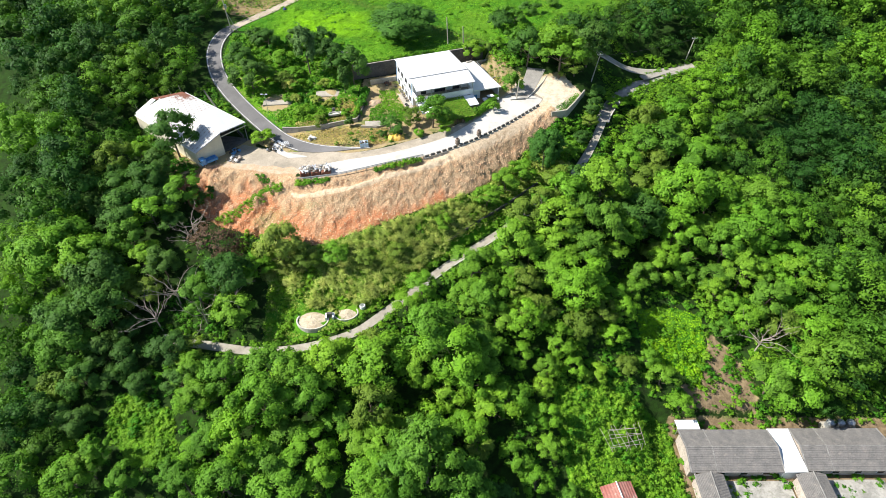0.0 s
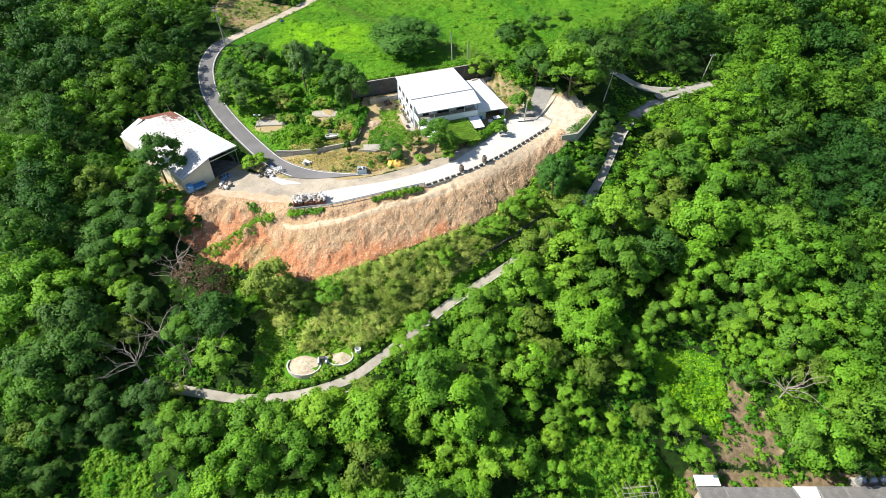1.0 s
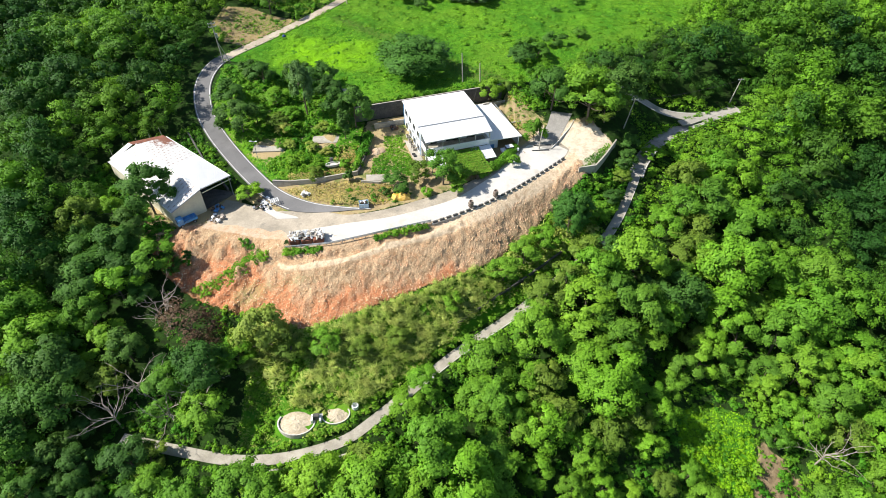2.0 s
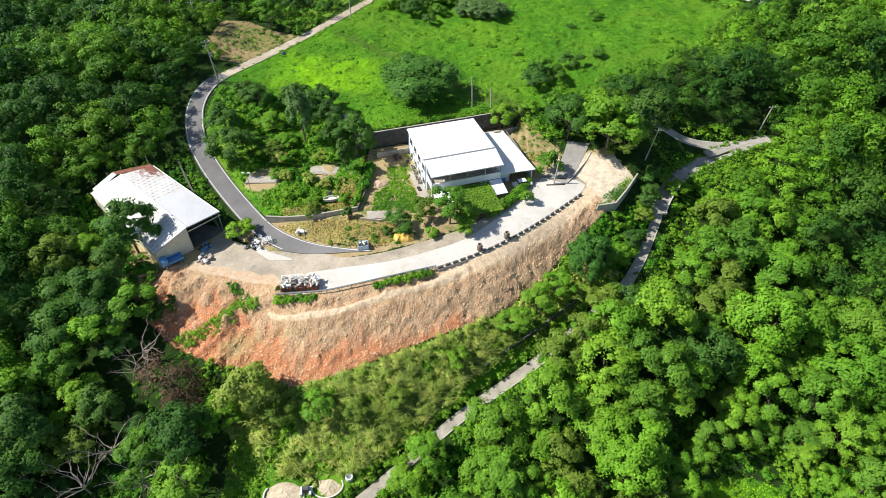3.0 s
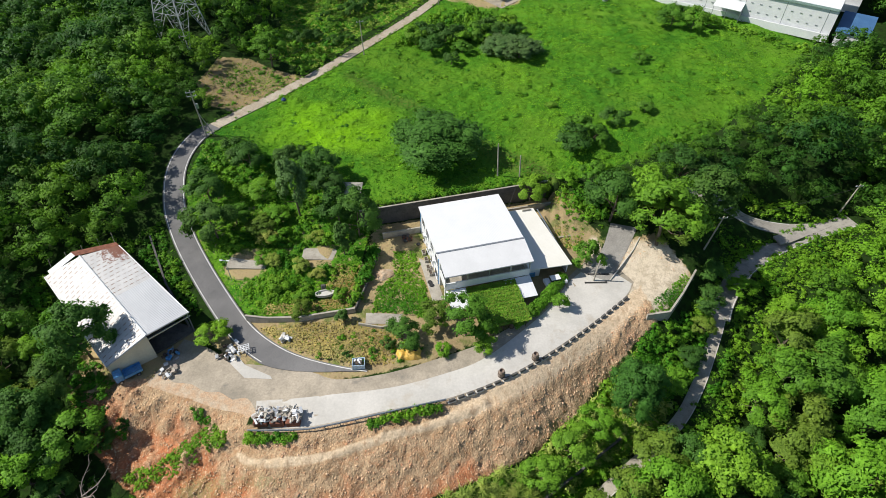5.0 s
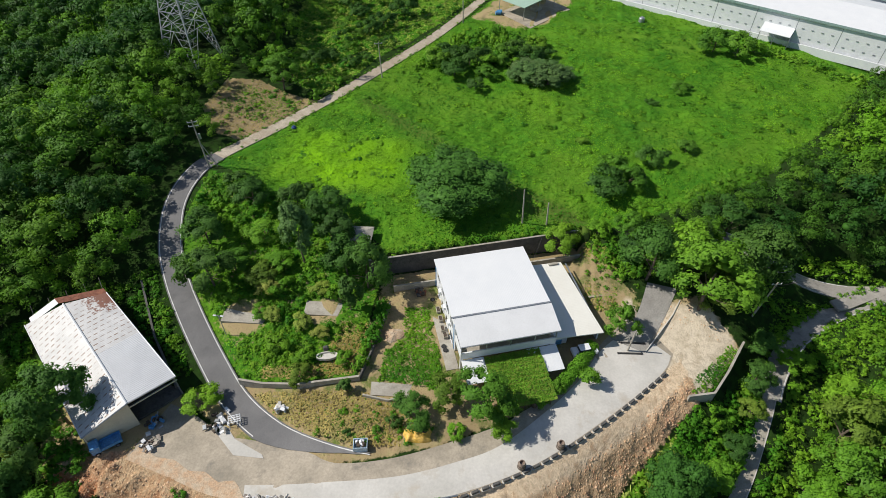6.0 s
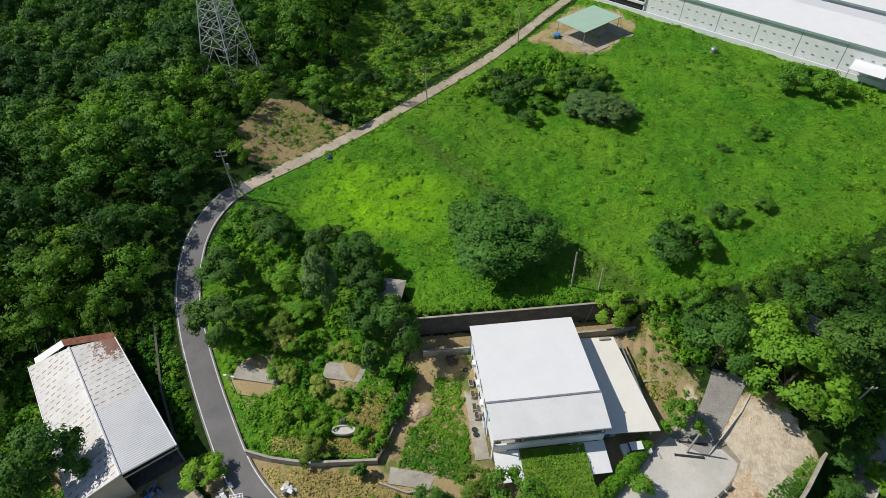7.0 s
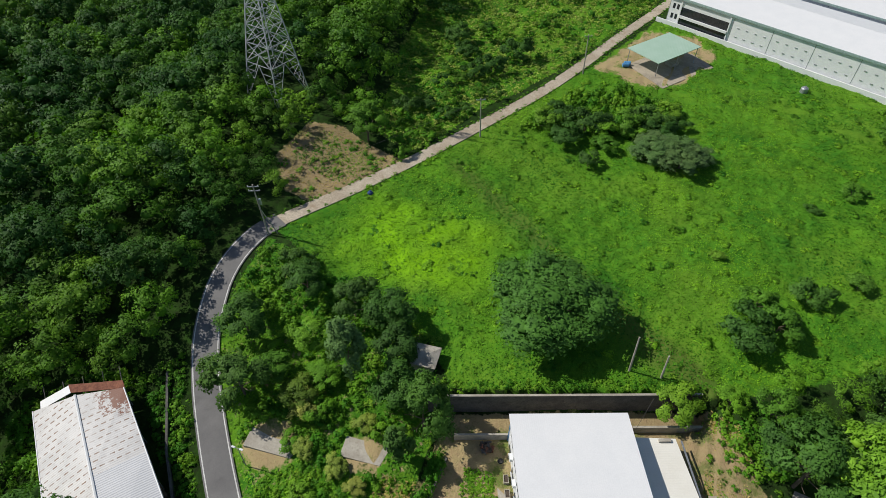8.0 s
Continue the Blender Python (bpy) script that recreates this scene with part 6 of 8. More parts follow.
def annex():
    a = thing("annex", -11.58, 136.54, -1.4, 19.8, "low annex with a flat cream roof beside the house", "building")
    part("roof", slab(bmesh.new(), [(13.95, -1.6, 3.5), (20.2, -1.9, 3.5), (21.3, -16.6, 3.35), (13.95, -16.2, 3.35)], 0.16), M_ROOF_ANNEX, a)
    part("rim", boxes((20.9, 21.1, -15, -2, 3.1, 3.2)), M_STEEL, a)
    part("side_wall", slab(bmesh.new(), [(20.0, -1.9, 3.3), (20.2, -1.9, 3.3), (21.2, -15.6, 3.15), (21.0, -15.6, 3.15)], 3.9), M_WHITE, a)
    part("rear_wall", boxes((13.95, 20.1, -2.1, -1.9, -0.6, 3.3)), M_WHITE, a)
    part("front_wall", boxes((13.95, 16.4, -15.4, -15.2, -0.6, 3.15), (16.4, 21, -15.4, -15.2, 2.5, 3.15)), M_WHITE, a, "white front wall with a wide car opening")
    part("door", boxes((14.6, 15.6, -15.46, -15.4, -0.5, 1.7)), M_BLUE, a, "blue metal door")
    for i, y in enumerate((-2.6, -4.2, -13.8)):
        part("clutter_block", boxes((18 + i * 0.5, 18.5 + i * 0.5, -2.4, -2.0, 3.5, 3.8)), M_CONC_GREY, a)
    return a


annex()


def lean_to(x0, x1, y0, y1, z0, z1, label, material):
    """A small sloping canopy on four posts at the house front."""
    c = thing("canopy", -11.58, 136.54, -1.4, 19.8, label, "canopy", "house canopies")
    part("roof", slab(bmesh.new(), [(x0, y0, z0), (x1, y0, z0), (x1, y1, z1), (x0, y1, z1)], 0.08), material, c)
    for x in (x0 + 0.15, x1 - 0.15):
        for y, z in ((y0 - 0.2, z0), (y1 + 0.2, z1)):
            part("post", boxes((x - 0.05, x + 0.05, y - 0.05, y + 0.05, -0.6, z - 0.06)), M_STEEL, c)
    return c


lean_to(0.1, 3.3, -16.75, -20.4, 2.8, 2.2, "small white sheet canopy before the house door", M_WHITE)
lean_to(9.6, 14.0, -16.75, -20.6, 2.8, 2.2, "white sheet canopy beside the vine trellis", M_WHITE)


def trellis():
    """Slatted trellis roof, overgrown with vines."""
    t = thing("vine_trellis", -11.58, 136.54, -1.4, 19.8, "sloping trellis roof overgrown with green vines", "trellis")
    for x in (3.6, 7.0, 10.6):
        for y, z in ((-17.0, 2.7), (-20.8, 2.4), (-24.6, 2.1)):
            part("post", boxes((x - 0.06, x + 0.06, y - 0.06, y + 0.06, -0.6, z)), M_DARKWOOD, t)
    for i in range(12):
        y = -17.0 - i * 0.7
        part("slat", boxes((3.4, 11.2, y - 0.05, y + 0.05, 2.68 - i * 0.055, 2.74 - i * 0.055)), M_DARKWOOD, t)
    n1, n2 = 30, 40
    verts = [(3.3 + 8.1 * i / n1, -16.9 - 8.0 * j / n2, 2.78 + (-8.0 * j / n2) * 0.078 + 0.05 * math.sin(j * 8.0 / n2 * 2 * math.pi / 0.75) + 0.06 * math.sin(i * 1.7 + j)) for i in range(n1 + 1) for j in range(n2 + 1)]
    mat_o = new("vine_mat", mesh_of("vine_mat", verts, [(i * (n2 + 1) + j, i * (n2 + 1) + j + 1, (i + 1) * (n2 + 1) + j + 1, (i + 1) * (n2 + 1) + j) for i in range(n1) for j in range(n2)], M_LEAF_OLIVE, True))
    mat_o.parent = t
    r = np.random.default_rng(8)
    n = 5200
    x, y = r.uniform(3.3, 11.4, n), -16.9 - 8.0 * r.random(n)
    row = 0.06 * np.sin((y + 17) * 2 * np.pi / 0.75)
    c = np.stack([x, y, 2.85 + (y + 17) * 0.078 + row + r.normal(0, 0.08, n)], 1)
    v, f, _ = leaf_tris(r, c, np.tile([0.0, 0.0, 1.0], (n, 1)), 0.12)
    ob = new("vines", tri_mesh("vines", v, f, M_LEAF))
    ob.parent = t
    return t


trellis()


def hedge():
    h = thing("hedge", 0, 0, 0, 0, "clipped bright green hedge along the drive", "hedge")
    r = np.random.default_rng(12)
    line = resample(np.array([(4.6, 116.4), (8.2, 120.0), (10.9, 123.8), (12.8, 127.4)]), 40)
    n = 6400
    p = np.repeat(line, n // 40, 0)
    a = r.uniform(0, np.pi, n)
    p = p + np.stack([np.cos(a) * 0.75, -np.cos(a) * 0.5], 1) + r.normal(0, 0.12, (n, 2))
    z = land(p[:, 0], p[:, 1]) + 0.15 + 1.0 * np.sin(a) ** 0.5 + r.normal(0, 0.07, n)
    v, f, _ = leaf_tris(r, np.stack([p[:, 0], p[:, 1], z], 1), np.stack([np.cos(a), -np.cos(a) * 0.6, np.sin(a) + 0.2], 1), 0.15)
    ob = new("foliage", tri_mesh("foliage", v, f, M_LEAF_BRIGHT))
    ob.parent = h
    bm = bmesh.new()
    for q in line[::3]:
        bar(bm, (q[0], q[1], float(land(*q)) - 0.1), (q[0] + 0.1, q[1], float(land(*q)) + 1.0), 0.4, 7, 0.3)
    part("stem", bm, M_BARK, h)


hedge()


# ---------------------------------------------------------------- walls and kerbs
def wall(name, pts, top, base, thick, material, label, cap=None):
    """A free wall along plan points, at given top and base heights, with a coping."""
    bm = bmesh.new()
    for (x0, y0), (x1, y1), t0, t1 in zip(pts, pts[1:], top, top[1:]):
        d = Vector((y1 - y0, x0 - x1, 0)).normalized() * thick / 2
        low = min(base, float(land(x0, y0)) - 0.6, float(land(x1, y1)) - 0.6) if base is None else base
        a, b = Vector((x0, y0, 0)), Vector((x1, y1, 0))
        vs = [bm.verts.new((p + e * d + Vector((0, 0, z)))) for p, t in ((a, t0), (b, t1)) for e in (1, -1) for z in (low, t)]
        for f in ((0, 1, 3, 2), (4, 6, 7, 5), (0, 4, 5, 1), (2, 3, 7, 6), (1, 5, 7, 3), (0, 2, 6, 4)):
            bm.faces.new([vs[i] for i in f])
    ob = tagged(part(name, bm, material), label, "wall", kind="structure")
    if cap:
        bm = bmesh.new()
        for (x0, y0), (x1, y1), t0, t1 in zip(pts, pts[1:], top, top[1:]):
            d = Vector((y1 - y0, x0 - x1, 0)).normalized() * (thick / 2 + 0.03)
            slab(bm, [(x0 + d.x, y0 + d.y, t0 + 0.07), (x0 - d.x, y0 - d.y, t0 + 0.07), (x1 - d.x, y1 - d.y, t1 + 0.07), (x1 + d.x, y1 + d.y, t1 + 0.07)], 0.068)
        part("coping", bm, cap, ob)
    return ob


# the shade on this wall's face is put into its dark concrete colour
wall("retaining_wall", [(-22.5, 136.7), (-12, 140.4), (0, 144.6), (10.8, 148.4)], [3.0, 3.05, 3.15, 3.25], -1.2, 0.25, M_CONC_DARK, "long weathered concrete retaining wall below the meadow, darkened for its shaded face", M_CONC_GREY)
wall("terrace_wall", [(-18, 134.0), (-9.8, 136.9)], [0.6, 0.6], -1.6, 0.25, M_CONC_GREY, "low concrete terrace wall behind the house")
wall("terrace_wall", [(3.2, 142.4), (12.2, 145.6)], [0.7, 0.7], -1.6, 0.3, M_CONC_GREY, "low concrete terrace wall behind the annex")
wall("garden_wall", [(-36.6, 115.4), (-33, 115.2), (-28, 115.5), (-19.6, 117.5)], [-1.5, -1.4, -1.0, -0.3], -4.0, 0.25, M_CONC_GREY, "low curved concrete garden wall above the lane", M_CONC_GREY)
wall("garden_wall", [(-19.6, 117.6), (-18.6, 124), (-18.0, 131)], [-0.3, -0.2, 0.1], -2.0, 0.2, M_CONC_DARK, "dark concrete wall with a wire fence beside the yard")
wall("yard_wall", [(-18.6, 115.0), (-15, 114.6), (-12.2, 115.7)], [-0.7, -0.7, -0.6], -2.4, 0.2, M_CONC_GREY, "low concrete yard wall")
wall("side_wall", [(25.6, 120.9), (29.2, 121.9), (32, 126), (35.2, 131.4)], [-0.75, -0.75, -0.7, -0.6], -5.0, 0.3, M_CONC_GREY, "concrete retaining wall at the corner of the terrace")
wall("bank_wall", [(1.0, 87.4), (7, 92.4), (14.5, 98.6), (21, 104)], [-10.6, -10.2, -9.6, -8.6], -14, 0.3, M_CONC_DARK, "dark mossy retaining wall above the path")
wall("path_wall", [(-33, 61.6), (-22, 62.4), (-15.5, 64.4)], [-15.9, -15.2, -14.4], -19, 0.3, M_CONC_GREY, "low stone edging below the path")
wall("bed_wall", [(12.6, 136.4), (15.4, 137.2), (18.6, 138.8)], [0.2, 0.3, 0.5], -1.6, 0.35, M_CONC_OLD, "low rough wall of a soil bed beside the annex")
wall("lane_wall", [(-45.4, 113.8), (-52, 121.0), (-58.5, 130.2)], [-2.4, -1.4, 0.0], -6.0, 0.3, M_CONC_DARK, "dark retaining wall between lane and barn")


sheet_between("drive", smooth_line([(20.4, 127.6), (22.4, 131), (24.4, 135), (26.4, 139.4)], 1), smooth_line([(15.6, 129.4), (18.2, 131), (20.2, 135), (21.8, 140)], 1), 14, 5, M_ASPHALT_PALE, 0.06, "grey asphalt drive under the trees", "pavement")
wall("drive_kerb", [(20.5, 127.6), (25.3, 134.8), (26.6, 137.4)], [float(land(20.5, 127.6)) + 0.14, float(land(25.3, 134.8)) + 0.14, float(land(26.6, 137.4)) + 0.14], -2.0, 0.14, M_CONC_NEW, "low white kerb along the drive")


sheet_between("soil_wash", smooth_line([(-47.6, 103.2), (-41, 101.6), (-36, 100.3), (-31.4, 99.4), (-29.4, 97.6)], 1.0), smooth_line([(-46.4, 105.2), (-43.6, 103.9), (-41, 103.8), (-38.4, 102.6), (-36.2, 102.7), (-34, 101.6), (-32, 102), (-29.8, 99.8), (-28.6, 99)], 1.0), 40, 5, M_SOIL, 0.025, "orange soil washed over the edge of the forecourt", "soil")


def kerb_blocks():
    line = resample(smooth_line([(-3.4, 103.2), (5.2, 108.1), (14.2, 115.5), (22.6, 123.9)], 0.5), 25)
    first = None
    for i, (x, y) in enumerate(line):
        a = line[max(i - 1, 0)]
        b = line[min(i + 1, len(line) - 1)]
        ang = math.degrees(math.atan2(b[1] - a[1], b[0] - a[0]))
        z = float(land(x, y))
        if first is None:
            first = thing("kerb_block", x, y, z, ang, "weathered dark concrete kerb block on the forecourt edge", "kerb block", "kerb blocks along the bank")
            part("block", slab(bmesh.new(), [(-0.45, -0.16, 0.5), (0.45, -0.16, 0.5), (0.45, 0.16, 0.5), (-0.45, 0.16, 0.5)], 0.62), M_CONC_DARK, first, bevel=0.04)
            part("foot", boxes((-0.6, 0.6, -0.2, 0.2, -0.2, 0.07)), M_CONC_NEW, first)
        else:
            copy_thing(first, pose(x, y, z, 0, 0, ang))


kerb_blocks()


def guard_rail():
    g = thing("guard_rail", 0, 0, 0, 0, "low galvanised guard rail along the forecourt edge", "guard rail")
    line = resample(smooth_line([(-30.0, 96.9), (-22.9, 97.3), (-18.7, 98.3), (-10.9, 100.8), (-4.2, 103.0)], 0.5), 14)
    zs = land(line[:, 0], line[:, 1])
    for (x0, y0), (x1, y1), z0, z1 in zip(line, line[1:], zs, zs[1:]):
        bm = bars([((x0, y0, z0 + 0.75), (x1, y1, z1 + 0.75), 0.09)], 6)
        bar(bm, (x0, y0, z0 + 0.5), (x1, y1, z1 + 0.5), 0.05)
        part("rail", bm, M_STEEL, g)
    for (x, y), z in zip(line, zs):
        part("post", bars([((x, y, z - 0.4), (x, y, z + 0.85), 0.07)]), M_STEEL, g)


guard_rail()


def urn(x, y):
    z = float(land(x, y)) + 0.01
    u = thing("barrel", x, y, z, 0, "tall brown glazed barrel beside the kerb blocks", "barrel", "barrels")
    bm = lathe(bmesh.new(), [(0.34, 0), (0.46, 0.25), (0.5, 0.75), (0.46, 1.2), (0.36, 1.45), (0.38, 1.5), (0.3, 1.5), (0.28, 1.2)])
    part("body", bm, surf_barrel, u)
    for h in (0.35, 0.95):
        part("hoop", lathe(bmesh.new(), [(0.48, h), (0.53, h), (0.53, h + 0.07), (0.48, h + 0.07)]), M_DARKWOOD, u)


surf_barrel = surf("glazed_clay", (0.2, 0.15, 0.12), (0.28, 0.22, 0.18), 0.5, 0.1, 0.5, 0.2, 0.01, space="object")
urn(3.2, 107.6)
urn(8.0, 110.9)


# ---------------------------------------------------------------- barn
def barn():
    b = thing("barn", 0, 0, 0, 0, "large open-fronted barn with a patched white sheet roof", "barn")
    lf, lb = Vector((-52.5, 103.7, -0.65)), Vector((-71.5, 119.5, -0.65))
    rf, rb = Vector((-43.8, 113.0, 1.25)), Vector((-60.8, 125.4, 1.9))
    cf, cb = Vector((-47.8, 107.9, 1.75)), Vector((-66.0, 122.4, 1.8))
    mat_frame = Matrix.Rotation(math.atan2(cb.y - cf.y, cb.x - cf.x), 4, "Z")
    mid_l, mid_c, mid_r = lf.lerp(lb, 0.45), cf.lerp(cb, 0.45), rf.lerp(rb, 0.5)

    def sheet(name, corners, material, label=""):
        o = part(name, slab(bmesh.new(), [mat_frame.inverted() @ c for c in corners], 0.1), material, b, label)
        o.matrix_basis = mat_frame
        return o

    sheet("roof_left", [lf, cf, cb, lb], M_BARN_OLD, "white ribbed sheets with rows of rusty fixings")
    sheet("roof_right_rear", [mid_c, mid_r, rb, cb], M_BARN_OLD, "white ribbed sheets with rust at the rear corner")
    sheet("roof_right_front", [cf, rf, mid_r, mid_c], M_ROOF_GREY, "newer grey ribbed sheets")
    part("ridge_cap", bars([(cf + Vector((0, 0, 0.04)), cb + Vector((0, 0, 0.04)), 0.16)], 6), M_WHITE, b)
    for p, q in ((lf, lb), (rf, rb)):
        part("eave_trim", bars([(p, q, 0.09)], 5), M_WHITE, b)
    for p, q in ((lf, cf), (cf, rf)):
        part("verge_trim", bars([(p, q, 0.1)], 5), M_STEEL, b)
    rim = Vector((-1.2, 1.0, 0))
    sheet("rear_strip", [cb + Vector((-1.0, 0.2, -0.2)), rb + Vector((0, 0.1, -0.25)), rb + rim + Vector((0, 0, -0.3)), cb + rim * 1.1 + Vector((-1, 0, -0.3))], M_RUST, "rust-brown rear strip")
    sheet("rear_strip", [lb + Vector((0.6, 0.6, -0.2)), cb + Vector((-1.0, 0.2, -0.2)), cb + rim + Vector((-1, 0, -0.3)), lb + rim * 0.8 + Vector((0.4, 0.8, -0.3))], M_WHITE, "white rear strip")
    ground = -4.4

    def upright(name, p, q, material, label="", thick=0.12):
        d = Vector((q.y - p.y, p.x - q.x, 0)).normalized() * thick
        bm = bmesh.new()
        vs = [bm.verts.new(v) for v in ((p.x, p.y, ground), (q.x, q.y, ground), (q.x, q.y, q.z - 0.1), (p.x, p.y, p.z - 0.1))]
        vs += [bm.verts.new((v.co.x - d.x, v.co.y - d.y, v.co.z)) for v in vs]
        for f in ((0, 1, 2, 3), (7, 6, 5, 4), (0, 4, 5, 1), (1, 5, 6, 2), (2, 6, 7, 3), (3, 7, 4, 0)):
            bm.faces.new([vs[i] for i in f])
        return part(name, bm, material, b, label)

    cfi, lfi = cf.lerp(cb, 0.015), lf.lerp(lb, 0.015)
    upright("gable_wall", lfi, cfi, M_CREAM, "cream sheet gable wall")
    upright("side_wall", lb.lerp(cb, 0.02), lf.lerp(cf, 0.02), M_CREAM, "cream sheet side wall")
    upright("rear_wall", rb.lerp(lb, 0.02), lb.lerp(rb, 0.02), M_RUST, "rusty rear wall")
    for k in (0.02, 0.35, 0.68, 0.98):
        p = rf.lerp(rb, k)
        part("post", bars([((p.x - 0.15, p.y - 0.15, ground), (p.x - 0.15, p.y - 0.15, p.z - 0.1), 0.1)]), M_STEEL, b)
    # panel added to block sky light; slab kept dark to deepen the barn's shade
    upright("light_blocking_panel", rf.lerp(rb, 0.3), cf.lerp(cb, 0.3), M_DARKWOOD, "dark panel added inside the barn to block light")
    part("floor", slab(bmesh.new(), [(q.x, q.y, -3.3) for q in (cf.lerp(cb, 0.04), rf.lerp(rb, 0.02), rf.lerp(rb, 0.3), cf.lerp(cb, 0.3))], 0.6), M_CONC_DARK, b, "floor slab under the barn roof, coloured dark for shade")
    part("beam", bars([(cf + Vector((0, 0, -0.9)), rf + Vector((0, 0, -0.7)), 0.1)], 4), M_CREAM, b)
    for k in (0.1, 0.32, 0.54, 0.76, 0.95):
        p = lb.lerp(rb, k) + Vector((-0.6, 0.8, 0))
        part("roof_pole", bars([(p + Vector((0, 0, -1.2)), p + Vector((-1.1, 1.6, 0.9)), 0.05)], 5), M_DEADWOOD, b)
    return b


def barn_roof_material():
    """Old white sheets: rows of short rust-brown laps, and rust that spreads at the rear corner."""
    m, nt, bsdf = nodes_of("barn_old_sheet")
    v = coords(nt, "object")
    sx = nt.nodes.new("ShaderNodeSeparateXYZ")
    nt.links.new(v, sx.inputs[0])
    fx = mathn(nt, "FRACT", mathn(nt, "DIVIDE", sx.outputs[0], 0.95), 0)
    row = mathn(nt, "FLOOR", mathn(nt, "DIVIDE", sx.outputs[0], 0.95), 0)
    fy = mathn(nt, "FRACT", mathn(nt, "ADD", mathn(nt, "DIVIDE", sx.outputs[1], 0.95), mathn(nt, "MULTIPLY", row, 0.37)), 0)
    dash = mathn(nt, "MULTIPLY", mathn(nt, "LESS_THAN", fx, 0.2), mathn(nt, "LESS_THAN", fy, 0.6))
    wear = noise_node(nt, v, 0.5, 4)
    dash = mathn(nt, "MULTIPLY", dash, ramp(nt, wear, 0.35, 0.55))
    col = mix(nt, ramp(nt, noise_node(nt, v, 0.4, 5), 0.35, 0.65), (0.64, 0.63, 0.62), (0.52, 0.515, 0.51))
    col = mix(nt, dash, col, (0.24, 0.16, 0.12))
    col = mix(nt, ramp(nt, noise_node(nt, v, 1.2, 8, 0.8), 0.6, 0.72, 0.0, 0.7), col, (0.42, 0.34, 0.29))
    far = nt.nodes.new("ShaderNodeVectorMath")
    far.operation = "DISTANCE"
    nt.links.new(v, far.inputs[0])
    far.inputs[1].default_value = (125.2, -60.2, 1.9)
    spread = mathn(nt, "ADD", ramp(nt, far.outputs["Value"], 0.5, 6.5, 0.75, 0.0), ramp(nt, noise_node(nt, v, 1.4, 6, 0.75), 0.3, 0.7, -0.3, 0.3))
    col = mix(nt, ramp(nt, spread, 0.45, 0.55), col, (0.2, 0.085, 0.055))
    nt.links.new(col, bsdf.inputs["Base Color"])
    bsdf.inputs["Roughness"].default_value = 0.5
    w = nt.nodes.new("ShaderNodeTexWave")
    w.bands_direction = "X"
    w.inputs["Scale"].default_value = 1.0
    nt.links.new(v, w.inputs["Vector"])
    bump(nt, bsdf, w.outputs["Fac"], 0.5, 0.03)
    return m


M_BARN_OLD = barn_roof_material()
barn()


# ---------------------------------------------------------------- vehicles and yard things
def truck(x, y, turn, paint, label):
    z = float(land(x, y))
    t = thing("truck", x, y, z, turn, label, "truck")
    part("cab", slab(bmesh.new(), [(-1.9, -0.75, 1.75), (-0.75, -0.75, 1.8), (-0.75, 0.75, 1.8), (-1.9, 0.75, 1.75)], 1.35), paint, t, bevel=0.08)
    part("windscreen", boxes((-1.93, -1.88, -0.62, 0.62, 1.1, 1.62)), M_GLASS, t)
    part("bed", boxes((-0.7, 1.8, -0.8, 0.8, 0.65, 0.75), (-0.7, 1.8, -0.8, -0.75, 0.75, 1.1), (-0.7, 1.8, 0.75, 0.8, 0.75, 1.1), (1.75, 1.8, -0.75, 0.75, 0.75, 1.1), (-0.7, -0.65, -0.75, 0.75, 0.75, 1.1)), paint, t)
    for wx in (-1.35, 1.1):
        for wy in (-0.72, 0.72):
            wbm = bars([((wx, wy - 0.1, 0.3), (wx, wy + 0.1, 0.3), 0.3)], 14)
            wh = part("wheel", wbm, M_RUBBER, t)
            part("rim", bars([((wx, wy - 0.11, 0.3), (wx, wy + 0.11, 0.3), 0.17)], 10), M_STEEL, wh)
    return t


truck(-50.6, 104.6, 42, M_BLUE, "small blue pickup truck parked at the barn gable")


def car(x, y, turn, label):
    z = float(land(x, y))
    c = thing("car", x, y, z, turn, label, "car")
    bm = bmesh.new()
    slab(bm, [(-1.9, -0.78, 0.85), (1.9, -0.78, 0.85), (1.9, 0.78, 0.85), (-1.9, 0.78, 0.85)], 0.6)
    part("body", bm, M_WHITE, c, bevel=0.1)
    part("cabin", slab(bmesh.new(), [(-1.0, -0.6, 1.42), (0.7, -0.6, 1.42), (0.7, 0.6, 1.42), (-1.0, 0.6, 1.42)], 0.58), M_GLASS, c, bevel=0.12)
    part("car_roof", boxes((-0.95, 0.65, -0.55, 0.55, 1.42, 1.46)), M_WHITE, c)
    for wx in (-1.2, 1.2):
        for wy in (-0.72, 0.72):
            part("wheel", bars([((wx, wy - 0.1, 0.3), (wx, wy + 0.1, 0.3), 0.3)], 14), M_RUBBER, c)


car(11.6, 126.2, 20, "white car parked in front of the annex")


